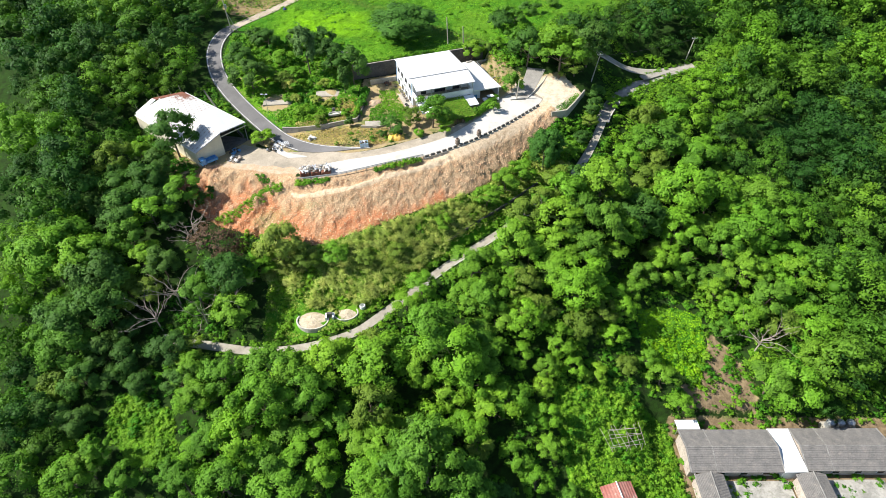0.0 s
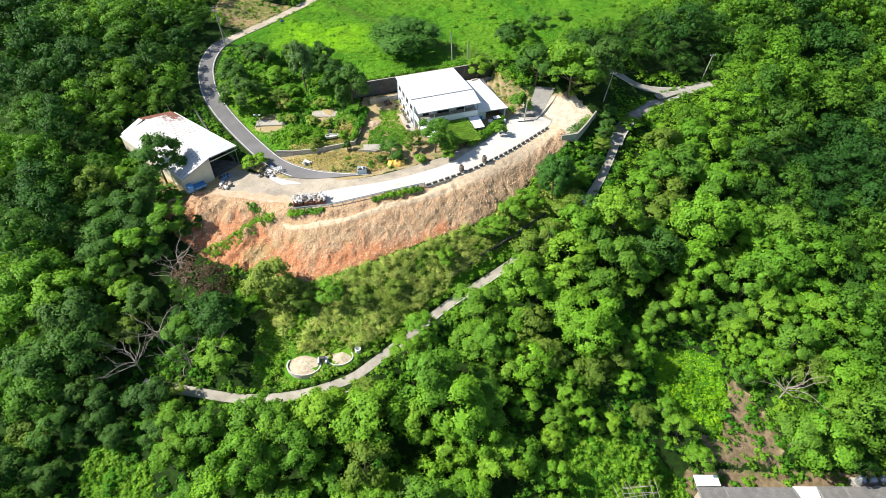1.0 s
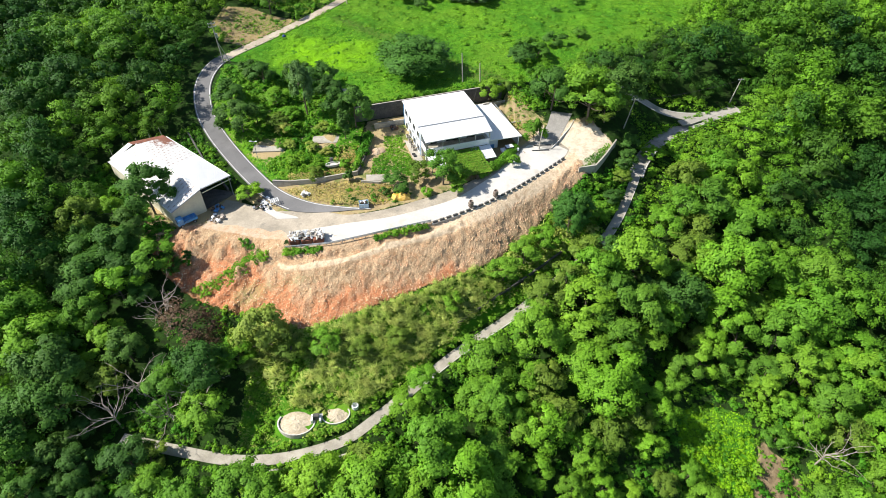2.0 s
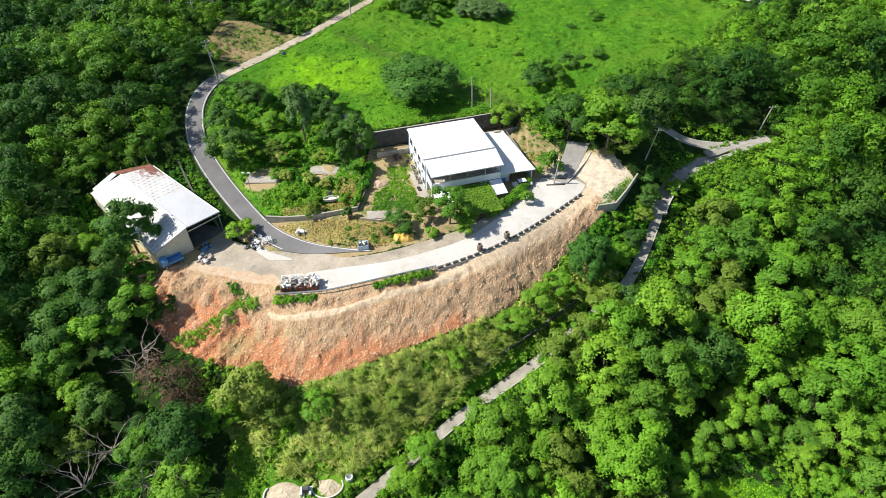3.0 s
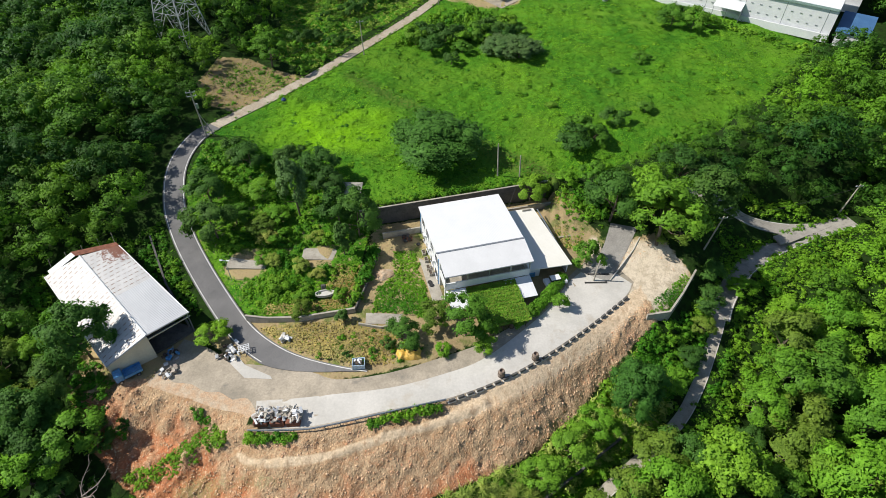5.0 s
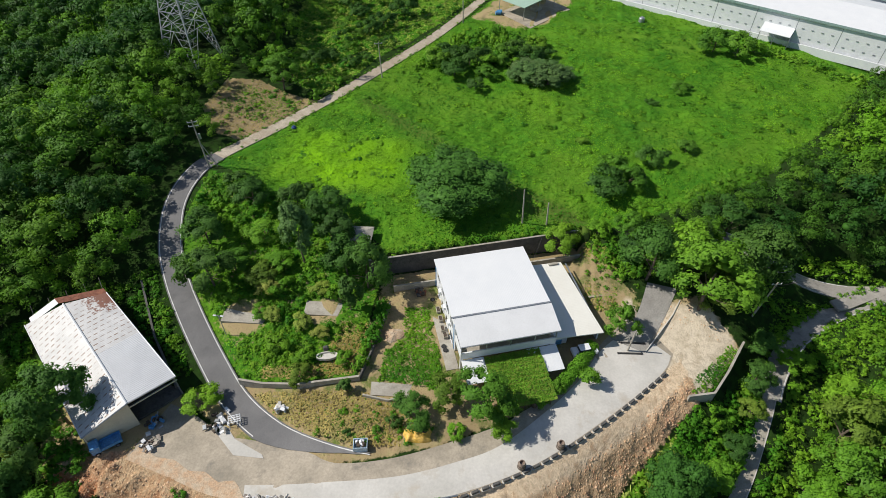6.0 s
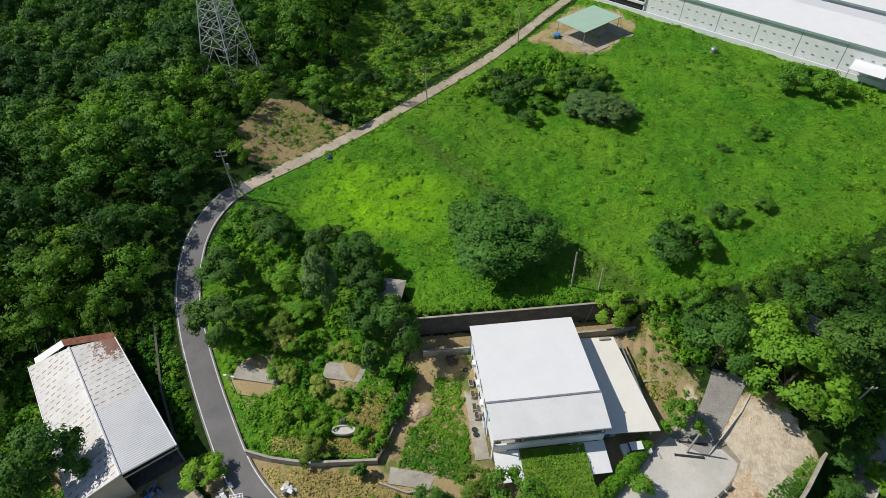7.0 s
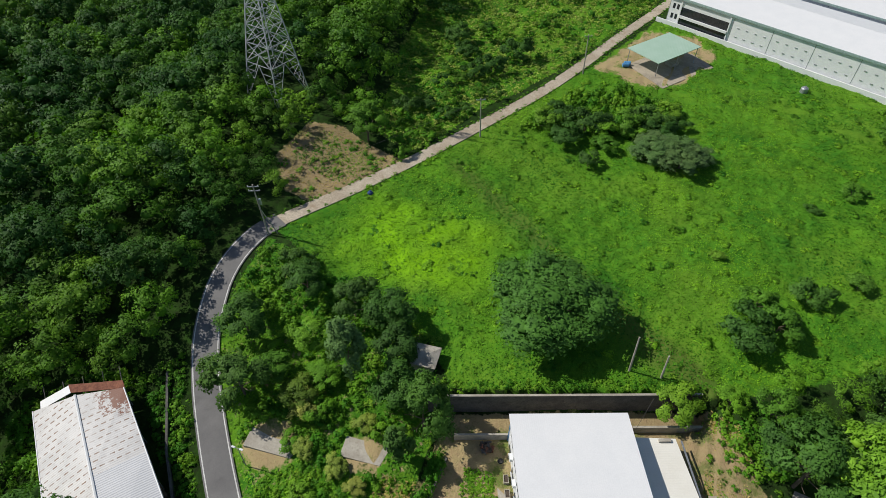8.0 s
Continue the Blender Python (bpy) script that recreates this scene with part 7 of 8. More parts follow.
def scrap_heap():
    """A skip-like bed of rusty tanks, piled with pale boards and rubble."""
    z = float(land(-26.4, 98.9)) + 0.02
    s = thing("scrap_heap", -26.4, 98.9, z, 6, "long heap of pale broken boards and rubble on rusty tanks", "scrap heap")
    for i, x in enumerate((-2.2, 0.0, 2.1)):
        part("tank", boxes((x - 0.95, x + 0.95, -1.15, -0.1, 0, 1.0)), M_RUST, s, "rusty brown tank", bevel=0.12)
    part("bed", boxes((-3.3, 3.2, -0.1, 1.2, 0, 0.6)), M_CONC_GREY, s, bevel=0.1)
    r = random.Random(4)
    for i in range(130):
        x, y = r.uniform(-3.0, 3.1), r.uniform(-1.0, 1.2)
        l, w, h = r.uniform(0.3, 0.9), r.uniform(0.12, 0.4), r.uniform(0.05, 0.2)
        o = part("board", boxes((-l / 2, l / 2, -w / 2, w / 2, -h / 2, h / 2)), (M_WHITE, M_CONC_NEW, M_CONC_GREY, M_DEADWOOD, M_WHITE)[i % 5], s)
        o.matrix_basis = pose(x, y, 0.95 + 0.55 * (1 - abs(y) / 1.6) * r.random() + r.random() * 0.3, r.uniform(-40, 40), r.uniform(-40, 40), r.uniform(0, 180))


scrap_heap()


def junk(x, y, turn, seed, label, mats, spread=1.2, n=26):
    z = float(land(x, y))
    j = thing("junk_pile", x, y, z, turn, label, "junk pile")
    r = random.Random(seed)
    for i in range(n):
        l, w, h = r.uniform(0.25, 0.9), r.uniform(0.15, 0.5), r.uniform(0.1, 0.5)
        o = part("scrap", boxes((-l / 2, l / 2, -w / 2, w / 2, -h / 2, h / 2)), mats[i % len(mats)], j)
        o.matrix_basis = pose(r.gauss(0, spread * 0.5), r.gauss(0, spread * 0.4), h / 2 + r.random() * 0.4, r.uniform(-25, 25), r.uniform(-25, 25), r.uniform(0, 180))
    return j


junk(-37.0, 109.2, 20, 1, "pile of white and grey scrap beside the lane", (M_WHITE, M_STEEL, M_CONC_GREY, M_DARKWOOD), 1.6, 34)
junk(-45.2, 105.6, 20, 2, "tangle of boards and branches before the barn", (M_DEADWOOD, M_DARKWOOD, M_WHITE, M_CONC_GREY), 1.2, 30)
junk(-46.2, 108.6, 20, 3, "blue and grey gear under the barn roof", (M_BLUE, M_STEEL, M_DARKWOOD), 1.0, 22)
heap = thing("soil_heap", -16.4, 125.6, float(land(-16.4, 125.6)), 20, "low heap of orange soil beside the vegetable plants", "soil heap")
bm = bmesh.new()
rings = [(1.75, -0.1), (1.55, 0.12), (1.15, 0.32), (0.65, 0.5), (0.2, 0.58)]
loops = [[bm.verts.new((r * math.cos(a) * (1 + 0.14 * math.sin(3 * a + r)), 0.75 * r * math.sin(a) * (1 + 0.12 * math.sin(5 * a - r)), h + 0.05 * math.sin(4 * a + 3 * r))) for a in [2 * math.pi * k / 20 for k in range(20)]] for r, h in rings]
for low_ring, high_ring in zip(loops, loops[1:]):
    for k in range(20):
        bm.faces.new((low_ring[k], low_ring[(k + 1) % 20], high_ring[(k + 1) % 20], high_ring[k]))
bm.faces.new(loops[-1])
part("mound", bm, M_SOIL, heap)
junk(-29.6, 112.2, 0, 5, "small white scrap heap in dry grass", (M_WHITE, M_STEEL, M_CONC_NEW), 0.7, 18)
junk(-13.6, 134.0, 0, 6, "stack of dark crates and bricks behind the yard", (M_DARKWOOD, M_RUST, M_CONC_DARK), 0.8, 24)


def crate(x, y, turn):
    z = float(land(x, y))
    c = thing("lattice_crate", x, y, z, turn, "white lattice crate on the yard edge", "crate")
    for i in range(5):
        part("slat", boxes((-0.8 + i * 0.38, -0.72 + i * 0.38, -0.55, 0.55, 1.0, 1.05)), M_WHITE, c)
    for i in range(4):
        part("slat", boxes((-0.82, 0.82, -0.55 + i * 0.34, -0.47 + i * 0.34, 1.055, 1.1)), M_WHITE, c)
    for sx in (-0.8, 0.72):
        for sy in (-0.55, 0.47):
            part("leg", boxes((sx, sx + 0.08, sy, sy + 0.08, -0.1, 1.0)), M_WHITE, c)


crate(-35.0, 109.7, 25)


def tarp():
    """A crumpled yellow sheet over a low stack."""
    x0, y0 = -10.2, 110.2
    z = float(land(x0, y0))
    t = thing("tarp", x0, y0, z, 14, "crumpled yellow sheet over a low stack by the forecourt", "tarp")
    n, m = 26, 16
    verts = []
    for i in range(n):
        for j in range(m):
            u, v = i / (n - 1) * 2 - 1, j / (m - 1) * 2 - 1
            hh = 1.1 * max(0, 1 - abs(u) ** 5) ** 0.6 * max(0, 1 - abs(v) ** 5) ** 0.6 * (0.8 + 0.2 * math.sin(5 * u)) + 0.1 * math.sin(9 * u + 4 * v) * math.sin(7 * v - 3 * u)
            verts.append((u * 1.75 * (1 + 0.08 * math.sin(4 * v)), v * 1.0 * (1 + 0.12 * math.sin(3 * u)), max(hh, -0.05)))
    faces = [(i * m + j, (i + 1) * m + j, (i + 1) * m + j + 1, i * m + j + 1) for i in range(n - 1) for j in range(m - 1)]
    o = new("sheet", mesh_of("sheet", verts, faces, M_YELLOW, True))
    o.parent = t
    part("tyre", lathe(bmesh.new(), [(0.2, 0.95), (0.42, 0.9), (0.46, 1.05), (0.42, 1.2), (0.2, 1.15)], 14, 0.9, 0.2), M_RUBBER, t)


tarp()


def tub():
    x, y = -17.2, 107.9
    t = thing("tub", x, y, float(land(x, y)), 10, "white and blue plastic tub full of scrap", "tub")
    part("shell", boxes((-0.9, 0.9, -0.7, 0.7, 0, 0.1), (-0.9, -0.82, -0.7, 0.7, 0.1, 0.9), (0.82, 0.9, -0.7, 0.7, 0.1, 0.9), (-0.82, 0.82, -0.7, -0.62, 0.1, 0.9), (-0.82, 0.82, 0.62, 0.7, 0.1, 0.9)), M_PALEBLUE, t)
    r = random.Random(3)
    for i in range(8):
        o = part("scrap", boxes((-0.25, 0.25, -0.15, 0.15, -0.1, 0.1)), (M_DARKWOOD, M_WHITE)[i % 2], t)
        o.matrix_basis = pose(r.uniform(-0.5, 0.5), r.uniform(-0.4, 0.4), 0.75 + r.random() * 0.3, r.uniform(-30, 30), r.uniform(-30, 30), r.uniform(0, 180))


M_PALEBLUE = surf("pale_blue_plastic", (0.4, 0.55, 0.68), (0.5, 0.62, 0.72), 0.6, 0.2, 0.5, 0.1, 0.005, space="object")
tub()


def shed():
    x, y = -24.8, 141.9
    z = float(land(x, y)) - 0.1
    s = thing("shed", x, y, z, 4, "small grey hut with a low hipped roof at the meadow edge", "shed")
    part("body", boxes((-1.5, 1.5, -1.4, 1.4, -0.3, 2.0)), M_CONC_GREY, s)
    bm = bmesh.new()
    e = [bm.verts.new(p) for p in ((-1.9, -1.8, 2.0), (1.9, -1.8, 2.0), (1.9, 1.8, 2.0), (-1.9, 1.8, 2.0))]
    r = [bm.verts.new(p) for p in ((-0.5, 0, 2.6), (0.5, 0, 2.6))]
    for f in ((e[0], e[1], r[1], r[0]), (e[1], e[2], r[1]), (e[2], e[3], r[0], r[1]), (e[3], e[0], r[0]), e[::-1]):
        bm.faces.new(f)
    part("roof", bm, M_CONC_GREY, s)
    part("door", boxes((1.5, 1.54, -0.5, 0.4, -0.2, 1.7)), M_DARKWOOD, s)


shed()
for x0, x1, y0, y1, lift, label in ((-30.6, -25.4, 127.0, 130.0, 0.14, "raised pale concrete slab in the garden"), (-43, -36.5, 124.6, 127.6, 0.1, "old grey concrete slab beside the lane"), (-17.6, -12.6, 115.2, 117.6, 0.12, "old concrete slab in the side yard")):
    zz = float(land((x0 + x1) / 2, (y0 + y1) / 2)) + lift
    ob = part("concrete_slab", slab(bmesh.new(), [(x0, y0, zz), (x1, y0 + 0.4, zz), (x1 + 0.4, y1, zz), (x0 - 0.3, y1 - 0.3, zz)], 0.5), M_CONC_GREY)
    tagged(ob, label, "slab", kind="structure")


walk_slab = part("house_walk", boxes((-1.9, -0.1, -16.5, -0.5, 0.1, 0.66)), M_CONC_GREY)
walk_slab.matrix_basis = pose(-11.58, 136.54, -1.4, 0, 0, 19.8)
tagged(walk_slab, "grey concrete walk along the house side", "pavement", kind="structure")
for px, py, kind in ((-1.2, -3.2, "tyre"), (-1.4, -12.4, "tyre"), (-1.3, -13.1, "tyre"), (-0.8, -5.6, "tub"), (-0.8, -7.4, "tub"), (-0.9, -9.3, "tub"), (-0.8, -10.6, "tub")):
    c, sn = math.cos(radians(19.8)), math.sin(radians(19.8))
    gx0, gy0 = -11.58 + c * px - sn * py, 136.54 + sn * px + c * py
    if kind == "tyre":
        ob = thing("tyre", gx0, gy0, -0.74, 0, "old black rubber tyre lying on the house walk", "tyre", "house walk tyres")
        part("tread", lathe(bmesh.new(), [(0.2, 0.0), (0.34, 0.0), (0.38, 0.1), (0.34, 0.2), (0.2, 0.2)], 16), M_RUBBER, ob)
    else:
        ob = thing("planter", gx0, gy0, -0.74, 19.8, "pale grey planter box beside the house wall", "planter", "house walk planters")
        part("box", boxes((-0.3, 0.3, -0.5, 0.5, 0, 0.08), (-0.3, -0.24, -0.5, 0.5, 0.08, 0.5), (0.24, 0.3, -0.5, 0.5, 0.08, 0.5), (-0.24, 0.24, -0.5, -0.44, 0.08, 0.5), (-0.24, 0.24, 0.44, 0.5, 0.08, 0.5)), M_CONC_GREY, ob)
        part("soil", boxes((-0.24, 0.24, -0.44, 0.44, 0.08, 0.4)), M_DARKWOOD, ob)
patch_pts = [(-37.2, 110.2), (-34.2, 107.4), (-29.8, 105.7), (-29.4, 105.2), (-33.5, 105.2), (-36.6, 107.6)]
tagged(part("apron_patch", slab(bmesh.new(), [(px, py, float(land(px, py)) + 0.05) for px, py in patch_pts], 0.3), M_CONC_NEW), "pale concrete wedge beside the lane", "pavement", kind="structure")


def basin():
    x, y = -25.2, 120.6
    b = thing("garden_basin", x, y, float(land(x, y)), 15, "pale oval concrete basin in the garden", "basin")
    bm = bmesh.new()
    n = 24
    rings = []
    for rx, ry, zz in ((1.6, 0.7, 0.0), (1.6, 0.7, 0.45), (1.4, 0.55, 0.45), (1.35, 0.5, 0.2)):
        rings.append([bm.verts.new((rx * math.cos(2 * math.pi * i / n), ry * math.sin(2 * math.pi * i / n), zz)) for i in range(n)])
    for a, c in zip(rings, rings[1:]):
        for i in range(n):
            bm.faces.new((a[i], a[(i + 1) % n], c[(i + 1) % n], c[i]))
    bm.faces.new(rings[-1])
    part("shell", bm, M_CONC_NEW, b)
    part("rock", boxes((-0.5, 0.3, 0.75, 1.2, 0, 1.3)), M_CONC_DARK, b, bevel=0.15)


basin()


# ---------------------------------------------------------------- poles, lamp, pylon
def utility_pole(x, y, height, label, lean=0.0, arms=1, brace=False):
    z = float(land(x, y))
    p = thing("utility_pole", x, y, z, 0, label, "utility pole", "utility poles")
    p.matrix_basis = pose(x, y, z, 0, lean, 20)
    part("shaft", bars([((0, 0, -0.8), (0, 0, height), 0.16, 0.1)], 10), M_CONC_GREY, p)
    for i in range(arms):
        h = height - 0.4 - i * 0.8
        arm = part("crossarm", boxes((-0.9, 0.9, -0.06, 0.06, h - 0.06, h + 0.06)), M_STEEL, p)
        for dx in (-0.8, 0, 0.8):
            part("insulator", bars([((dx, 0, h + 0.06), (dx, 0, h + 0.26), 0.05)], 6), M_WHITE, arm)
    if brace:
        part("brace", bars([((1.6, 0.2, -0.6), (0.1, 0, height * 0.5), 0.08)], 6), M_CONC_GREY, p)
        part("transformer", bars([((0.35, 0, height * 0.62), (0.35, 0, height * 0.72), 0.22)], 10), M_STEEL, p)
    return p


utility_pole(-57.6, 156.4, 10.2, "tall concrete utility pole with crossarms at the lane bend", -2.5, 2, True)
utility_pole(-33.0, 196.6, 8.6, "concrete utility pole beside the dirt track", -2, 1)
utility_pole(-17.6, 231.6, 9.6, "concrete utility pole beside the dirt track", -2, 1)
utility_pole(1.5, 148.9, 7.4, "bare concrete pole on the meadow edge", -3, 0)
utility_pole(5.6, 149.3, 4.8, "short weathered pole on the meadow edge", -3, 0)
utility_pole(67.0, 151.6, 7.0, "utility pole beside the forked lane", 8, 1)
utility_pole(38.2, 137.6, 7.6, "leaning utility pole under the drive trees", 9, 1)
utility_pole(18.0, 127.6, 4.6, "thin pole at the end of the hedge", 3, 0)


def wires(pts, label, sag=0.5):
    bm = bmesh.new()
    for a, b in zip(pts, pts[1:]):
        a, b = Vector(a), Vector(b)
        prev = a
        for i in range(1, 9):
            k = i / 8
            q = a.lerp(b, k) - Vector((0, 0, 4 * sag * k * (1 - k)))
            bar(bm, prev, q, 0.025, 3)
            prev = q
    return tagged(part("overhead_wire", bm, M_RUBBER), label, "wire")


wires([(-58, 156.4, 13.2), (-33.2, 196.6, 11.6), (-17.8, 231.6, 12.2)], "thin black overhead wire between poles", 0.8)
wires([(38.9, 137.6, 5.2), (67.8, 151.6, 3.6)], "thin black overhead wire across the lane", 0.6)
wires([(3.6, 142.2, 0.9), (4.9, 145.6, 3.5)], "stay wire from the retaining wall", 0.05)


def lamp_post(x, y):
    z = float(land(x, y))
    l = thing("street_lamp", x, y, z, 0, "thin street lamp with two heads beside the lane", "street lamp")
    part("pole", bars([((0, 0, -0.3), (0, 0, 4.6), 0.07, 0.05)], 8), M_STEEL, l)
    part("arm", bars([((-0.6, 0, 4.6), (0.5, 0, 4.6), 0.04)], 6), M_STEEL, l)
    for dx in (-0.6, 0.5):
        part("head", boxes((dx - 0.25, dx + 0.25, -0.12, 0.12, 4.55, 4.68)), M_WHITE, l, bevel=0.03)


lamp_post(-41.4, 122.6)


def pylon():
    """Four tapering lattice legs, cross-braced panel by panel."""
    p = thing("pylon", -77.4, 194.1, 6.2, -14.2, "tall grey steel lattice power pylon rising from the trees", "pylon")

    def half(z):
        return 4.56 - 3.5 * min(z, 26) / 26 - 0.2 * max(0, z - 26) / 14

    levels = [7.6, 11.6, 15.2, 18.6, 21.6, 24.4, 27, 30, 33, 36, 40]
    sign = ((-1, -1), (1, -1), (1, 1), (-1, 1))
    for sx, sy in sign:
        part("leg", bars([((sx * half(-1.5), sy * half(-1.5), -1.5), (sx * half(26), sy * half(26), 26), 0.13)], 4), M_PYLON, p)
        part("upper_leg", bars([((sx * half(26), sy * half(26), 26), (sx * half(40), sy * half(40), 40), 0.11)], 4), M_PYLON, p)
    for a, b in zip(levels, levels[1:]):
        bm = bmesh.new()
        for i in range(4):
            (ux, uy), (vx, vy) = sign[i], sign[(i + 1) % 4]
            A, B = Vector((ux * half(a), uy * half(a), a)), Vector((vx * half(a), vy * half(a), a))
            C, D = Vector((ux * half(b), uy * half(b), b)), Vector((vx * half(b), vy * half(b), b))
            bar(bm, A, D, 0.065, 4)
            bar(bm, B, C, 0.065, 4)
            bar(bm, C, D, 0.065, 4)
            if b < 20:
                m = (C + D) / 2
                bar(bm, A.lerp(C, 0.5), A.lerp(D, 0.5), 0.045, 4)
                bar(bm, B.lerp(D, 0.5), B.lerp(C, 0.5), 0.045, 4)
                bar(bm, A.lerp(D, 0.75), m, 0.045, 4)
                bar(bm, B.lerp(C, 0.75), m, 0.045, 4)
        part("bracing", bm, M_PYLON, p)
    for i in range(4):
        (ux, uy), (vx, vy) = sign[i], sign[(i + 1) % 4]
        C, D = Vector((ux * half(7.6), uy * half(7.6), 7.6)), Vector((vx * half(7.6), vy * half(7.6), 7.6))
        bm = bars([(C, D, 0.065)], 4)
        for (fx_, fy_), top in (((ux, uy), C), ((vx, vy), D)):
            foot = Vector((fx_ * half(-1.5), fy_ * half(-1.5), -1.5))
            crown_pt = (C + D) / 2
            bar(bm, foot, crown_pt, 0.07, 4)
            for k in range(1, 6):
                bar(bm, foot.lerp(top, k / 6), foot.lerp(crown_pt, k / 6), 0.045, 4)
                bar(bm, foot.lerp(top, k / 6), foot.lerp(crown_pt, (k - 1) / 6), 0.045, 4)
        part("foot_bracing", bm, M_PYLON, p)
    for z in (28, 33, 38):
        part("arm", bars([((-5.5, 0, z), (5.5, 0, z), 0.12), ((-5.5, 0, z), (0, 0, z + 1.6), 0.08), ((5.5, 0, z), (0, 0, z + 1.6), 0.08)], 4), M_PYLON, p)


pylon()


# ---------------------------------------------------------------- far end of the meadow
def canopy_shelter():
    c = thing("open_shelter", -0.4, 243.4, 3.0, -38, "open shelter with a pale green sheet roof", "shelter")
    part("roof", slab(bmesh.new(), [(-5.2, -7.2, 3.8), (4.6, -7.2, 3.8), (4.6, 7.6, 4.3), (-5.2, 7.6, 4.3)], 0.15), M_GREENROOF, c)
    for x in (-4.8, 4.2):
        for y in (-6.6, 0.2, 7.0):
            part("post", bars([((x, y, -0.3), (x, y, 3.8), 0.09)], 8), M_STEEL, c)
    part("stored_goods", boxes((0.8, 3.0, 0.5, 3.2, 0, 0.9)), M_CONC_GREY, c, bevel=0.1)
    f = tagged(part("shelter_floor", slab(bmesh.new(), [(-8, 240, 3.12), (1, 230.5, 3.12), (12, 245.5, 3.12), (3, 256, 3.12)], 0.4), M_CONC_OLD), "bare earth and concrete pad round the shelter", "pavement", kind="structure")
    t = thing("water_tank", -8.4, 238.4, 3.1, 0, "bright blue plastic barrels beside the shelter", "tank")
    part("barrel", bars([((-0.7, 0, 0.5), (0.7, 0.4, 0.5), 0.5)], 12), M_BLUE, t)
    part("barrel", bars([((-0.4, 1.0, 0.5), (1.0, 1.4, 0.5), 0.5)], 12), M_BLUE, t)


canopy_shelter()


def steel_tank(x, y, z, r, h, label, group=""):
    t = thing("steel_tank", x, y, z, 0, label, "water tank", group)
    part("shell", lathe(bmesh.new(), [(r, 0), (r, h * 0.72), (r * 0.8, h * 0.86), (r * 0.3, h * 0.96), (r * 0.25, h)], 18), M_STEEL, t)
    part("lid", lathe(bmesh.new(), [(r * 0.27, h), (r * 0.27, h + 0.08), (0.05, h + 0.12)], 12), M_STEEL, t)


steel_tank(31.4, 239.2, 3.0, 0.8, 1.7, "shiny steel water tank in the meadow")


def warehouse(cx, cy, turn, length, depth, label):
    """A long white hall: panelled front with rows of small vents, low plinth wall, shallow gabled roof."""
    w = thing("warehouse", cx, cy, 2.6, turn, label, "warehouse", "warehouses")
    part("front_wall", boxes((0, length, 0, 0.3, -0.5, 7.9)), M_WHITE, w)
    part("rear_wall", boxes((0, length, depth - 0.3, depth, -0.5, 7.9)), M_WHITE, w)
    part("end_wall", boxes((0, 0.3, 0.3, depth - 0.3, -0.5, 7.9)), M_WHITE, w)
    part("roof", slab(bmesh.new(), [(-0.5, -0.3, 8.0), (length, -0.3, 8.0), (length, depth / 2, 9.9), (-0.5, depth / 2, 9.9)], 0.2), M_ROOF_MAIN, w, "wide white sheet roof")
    part("roof", slab(bmesh.new(), [(-0.5, depth / 2, 9.9), (length, depth / 2, 9.9), (length, depth + 0.6, 8.0), (-0.5, depth + 0.6, 8.0)], 0.2), M_ROOF_MAIN, w, "wide white sheet roof")
    part("eave_trim", boxes((-0.5, length, -0.5, -0.32, 7.5, 8.05)), M_GREENTRIM, w, "grey-green eave trim")
    part("plinth", boxes((-2.5, length, -0.9, -0.6, -0.6, 1.5)), M_WHITE, w)
    x = 0.0
    first = True
    while x < length - 2:
        if 3.5 < x < 18:
            x += 1.0
            continue
        if first or x >= 18:
            part("joint", boxes((x + 0.0, x + 0.12, -0.03, 0.0, 0.6, 7.6)), M_STEEL, w)
        for k in range(4):
            vx = x + 1.4 + k * 2.3
            if x >= 18 and vx < length - 1:
                for z in (3.0, 5.2):
                    part("vent", slab(bmesh.new(), [(vx, -0.12, z), (vx + 0.6, -0.12, z), (vx + 0.6, 0, z + 0.1), (vx, 0, z + 0.1)], 0.14), M_STEEL, w)
        if first:
            for z in (2.2, 4.8):
                for vx in (1.0, 2.2):
                    part("window", boxes((vx, vx + 0.7, -0.04, 0.01, z, z + 1.3)), M_GLASS, w)
        first = False
        x += 10.2
    # flat dark panes on the solid wall stand in for shaded openings
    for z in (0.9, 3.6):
        part("dark_pane", boxes((3.6, 17.4, -0.04, 0.01, z, z + 2.1)), M_GLASS, w, "long dark pane standing for a shaded opening")
    for vx in (3.4, 17.4):
        part("pier", boxes((vx, vx + 0.3, -0.3, 0, 0.6, 7.7)), M_WHITE, w)
    part("balcony_band", boxes((3.7, 17.4, -0.5, -0.05, 3.0, 3.6)), M_WHITE, w)
    return w


M_GREENTRIM = surf("green_trim", (0.25, 0.36, 0.34), (0.3, 0.4, 0.38), 2, 0.3, 0.6, 0.1, 0.005, space="object")
warehouse(-0.8, 269.9, -29.7, 102, 22, "long white factory hall with small vents and a pale roof")
hood = thing("loading_canopy", -0.8, 269.9, 2.6, -29.7, "white sheet canopy over the factory's side door", "canopy")
part("roof", slab(bmesh.new(), [(72, 0, 4.6), (79.5, 0, 4.6), (79.5, -3.6, 3.5), (72, -3.6, 3.5)], 0.12), M_WHITE, hood)
part("end_panel", slab(bmesh.new(), [(79.44, -0.05, 4.5), (79.5, -0.05, 4.5), (79.5, -3.5, 3.45), (79.44, -3.5, 3.45)], 3.4), M_STEEL, hood, "grey sheet end panel")
for px in (72.2, 75.8):
    part("post", boxes((px - 0.08, px + 0.08, -3.5, -3.34, -0.5, 3.45)), M_STEEL, hood)
warehouse(14, 292, -29.7, 104, 24, "second white factory hall behind the first")


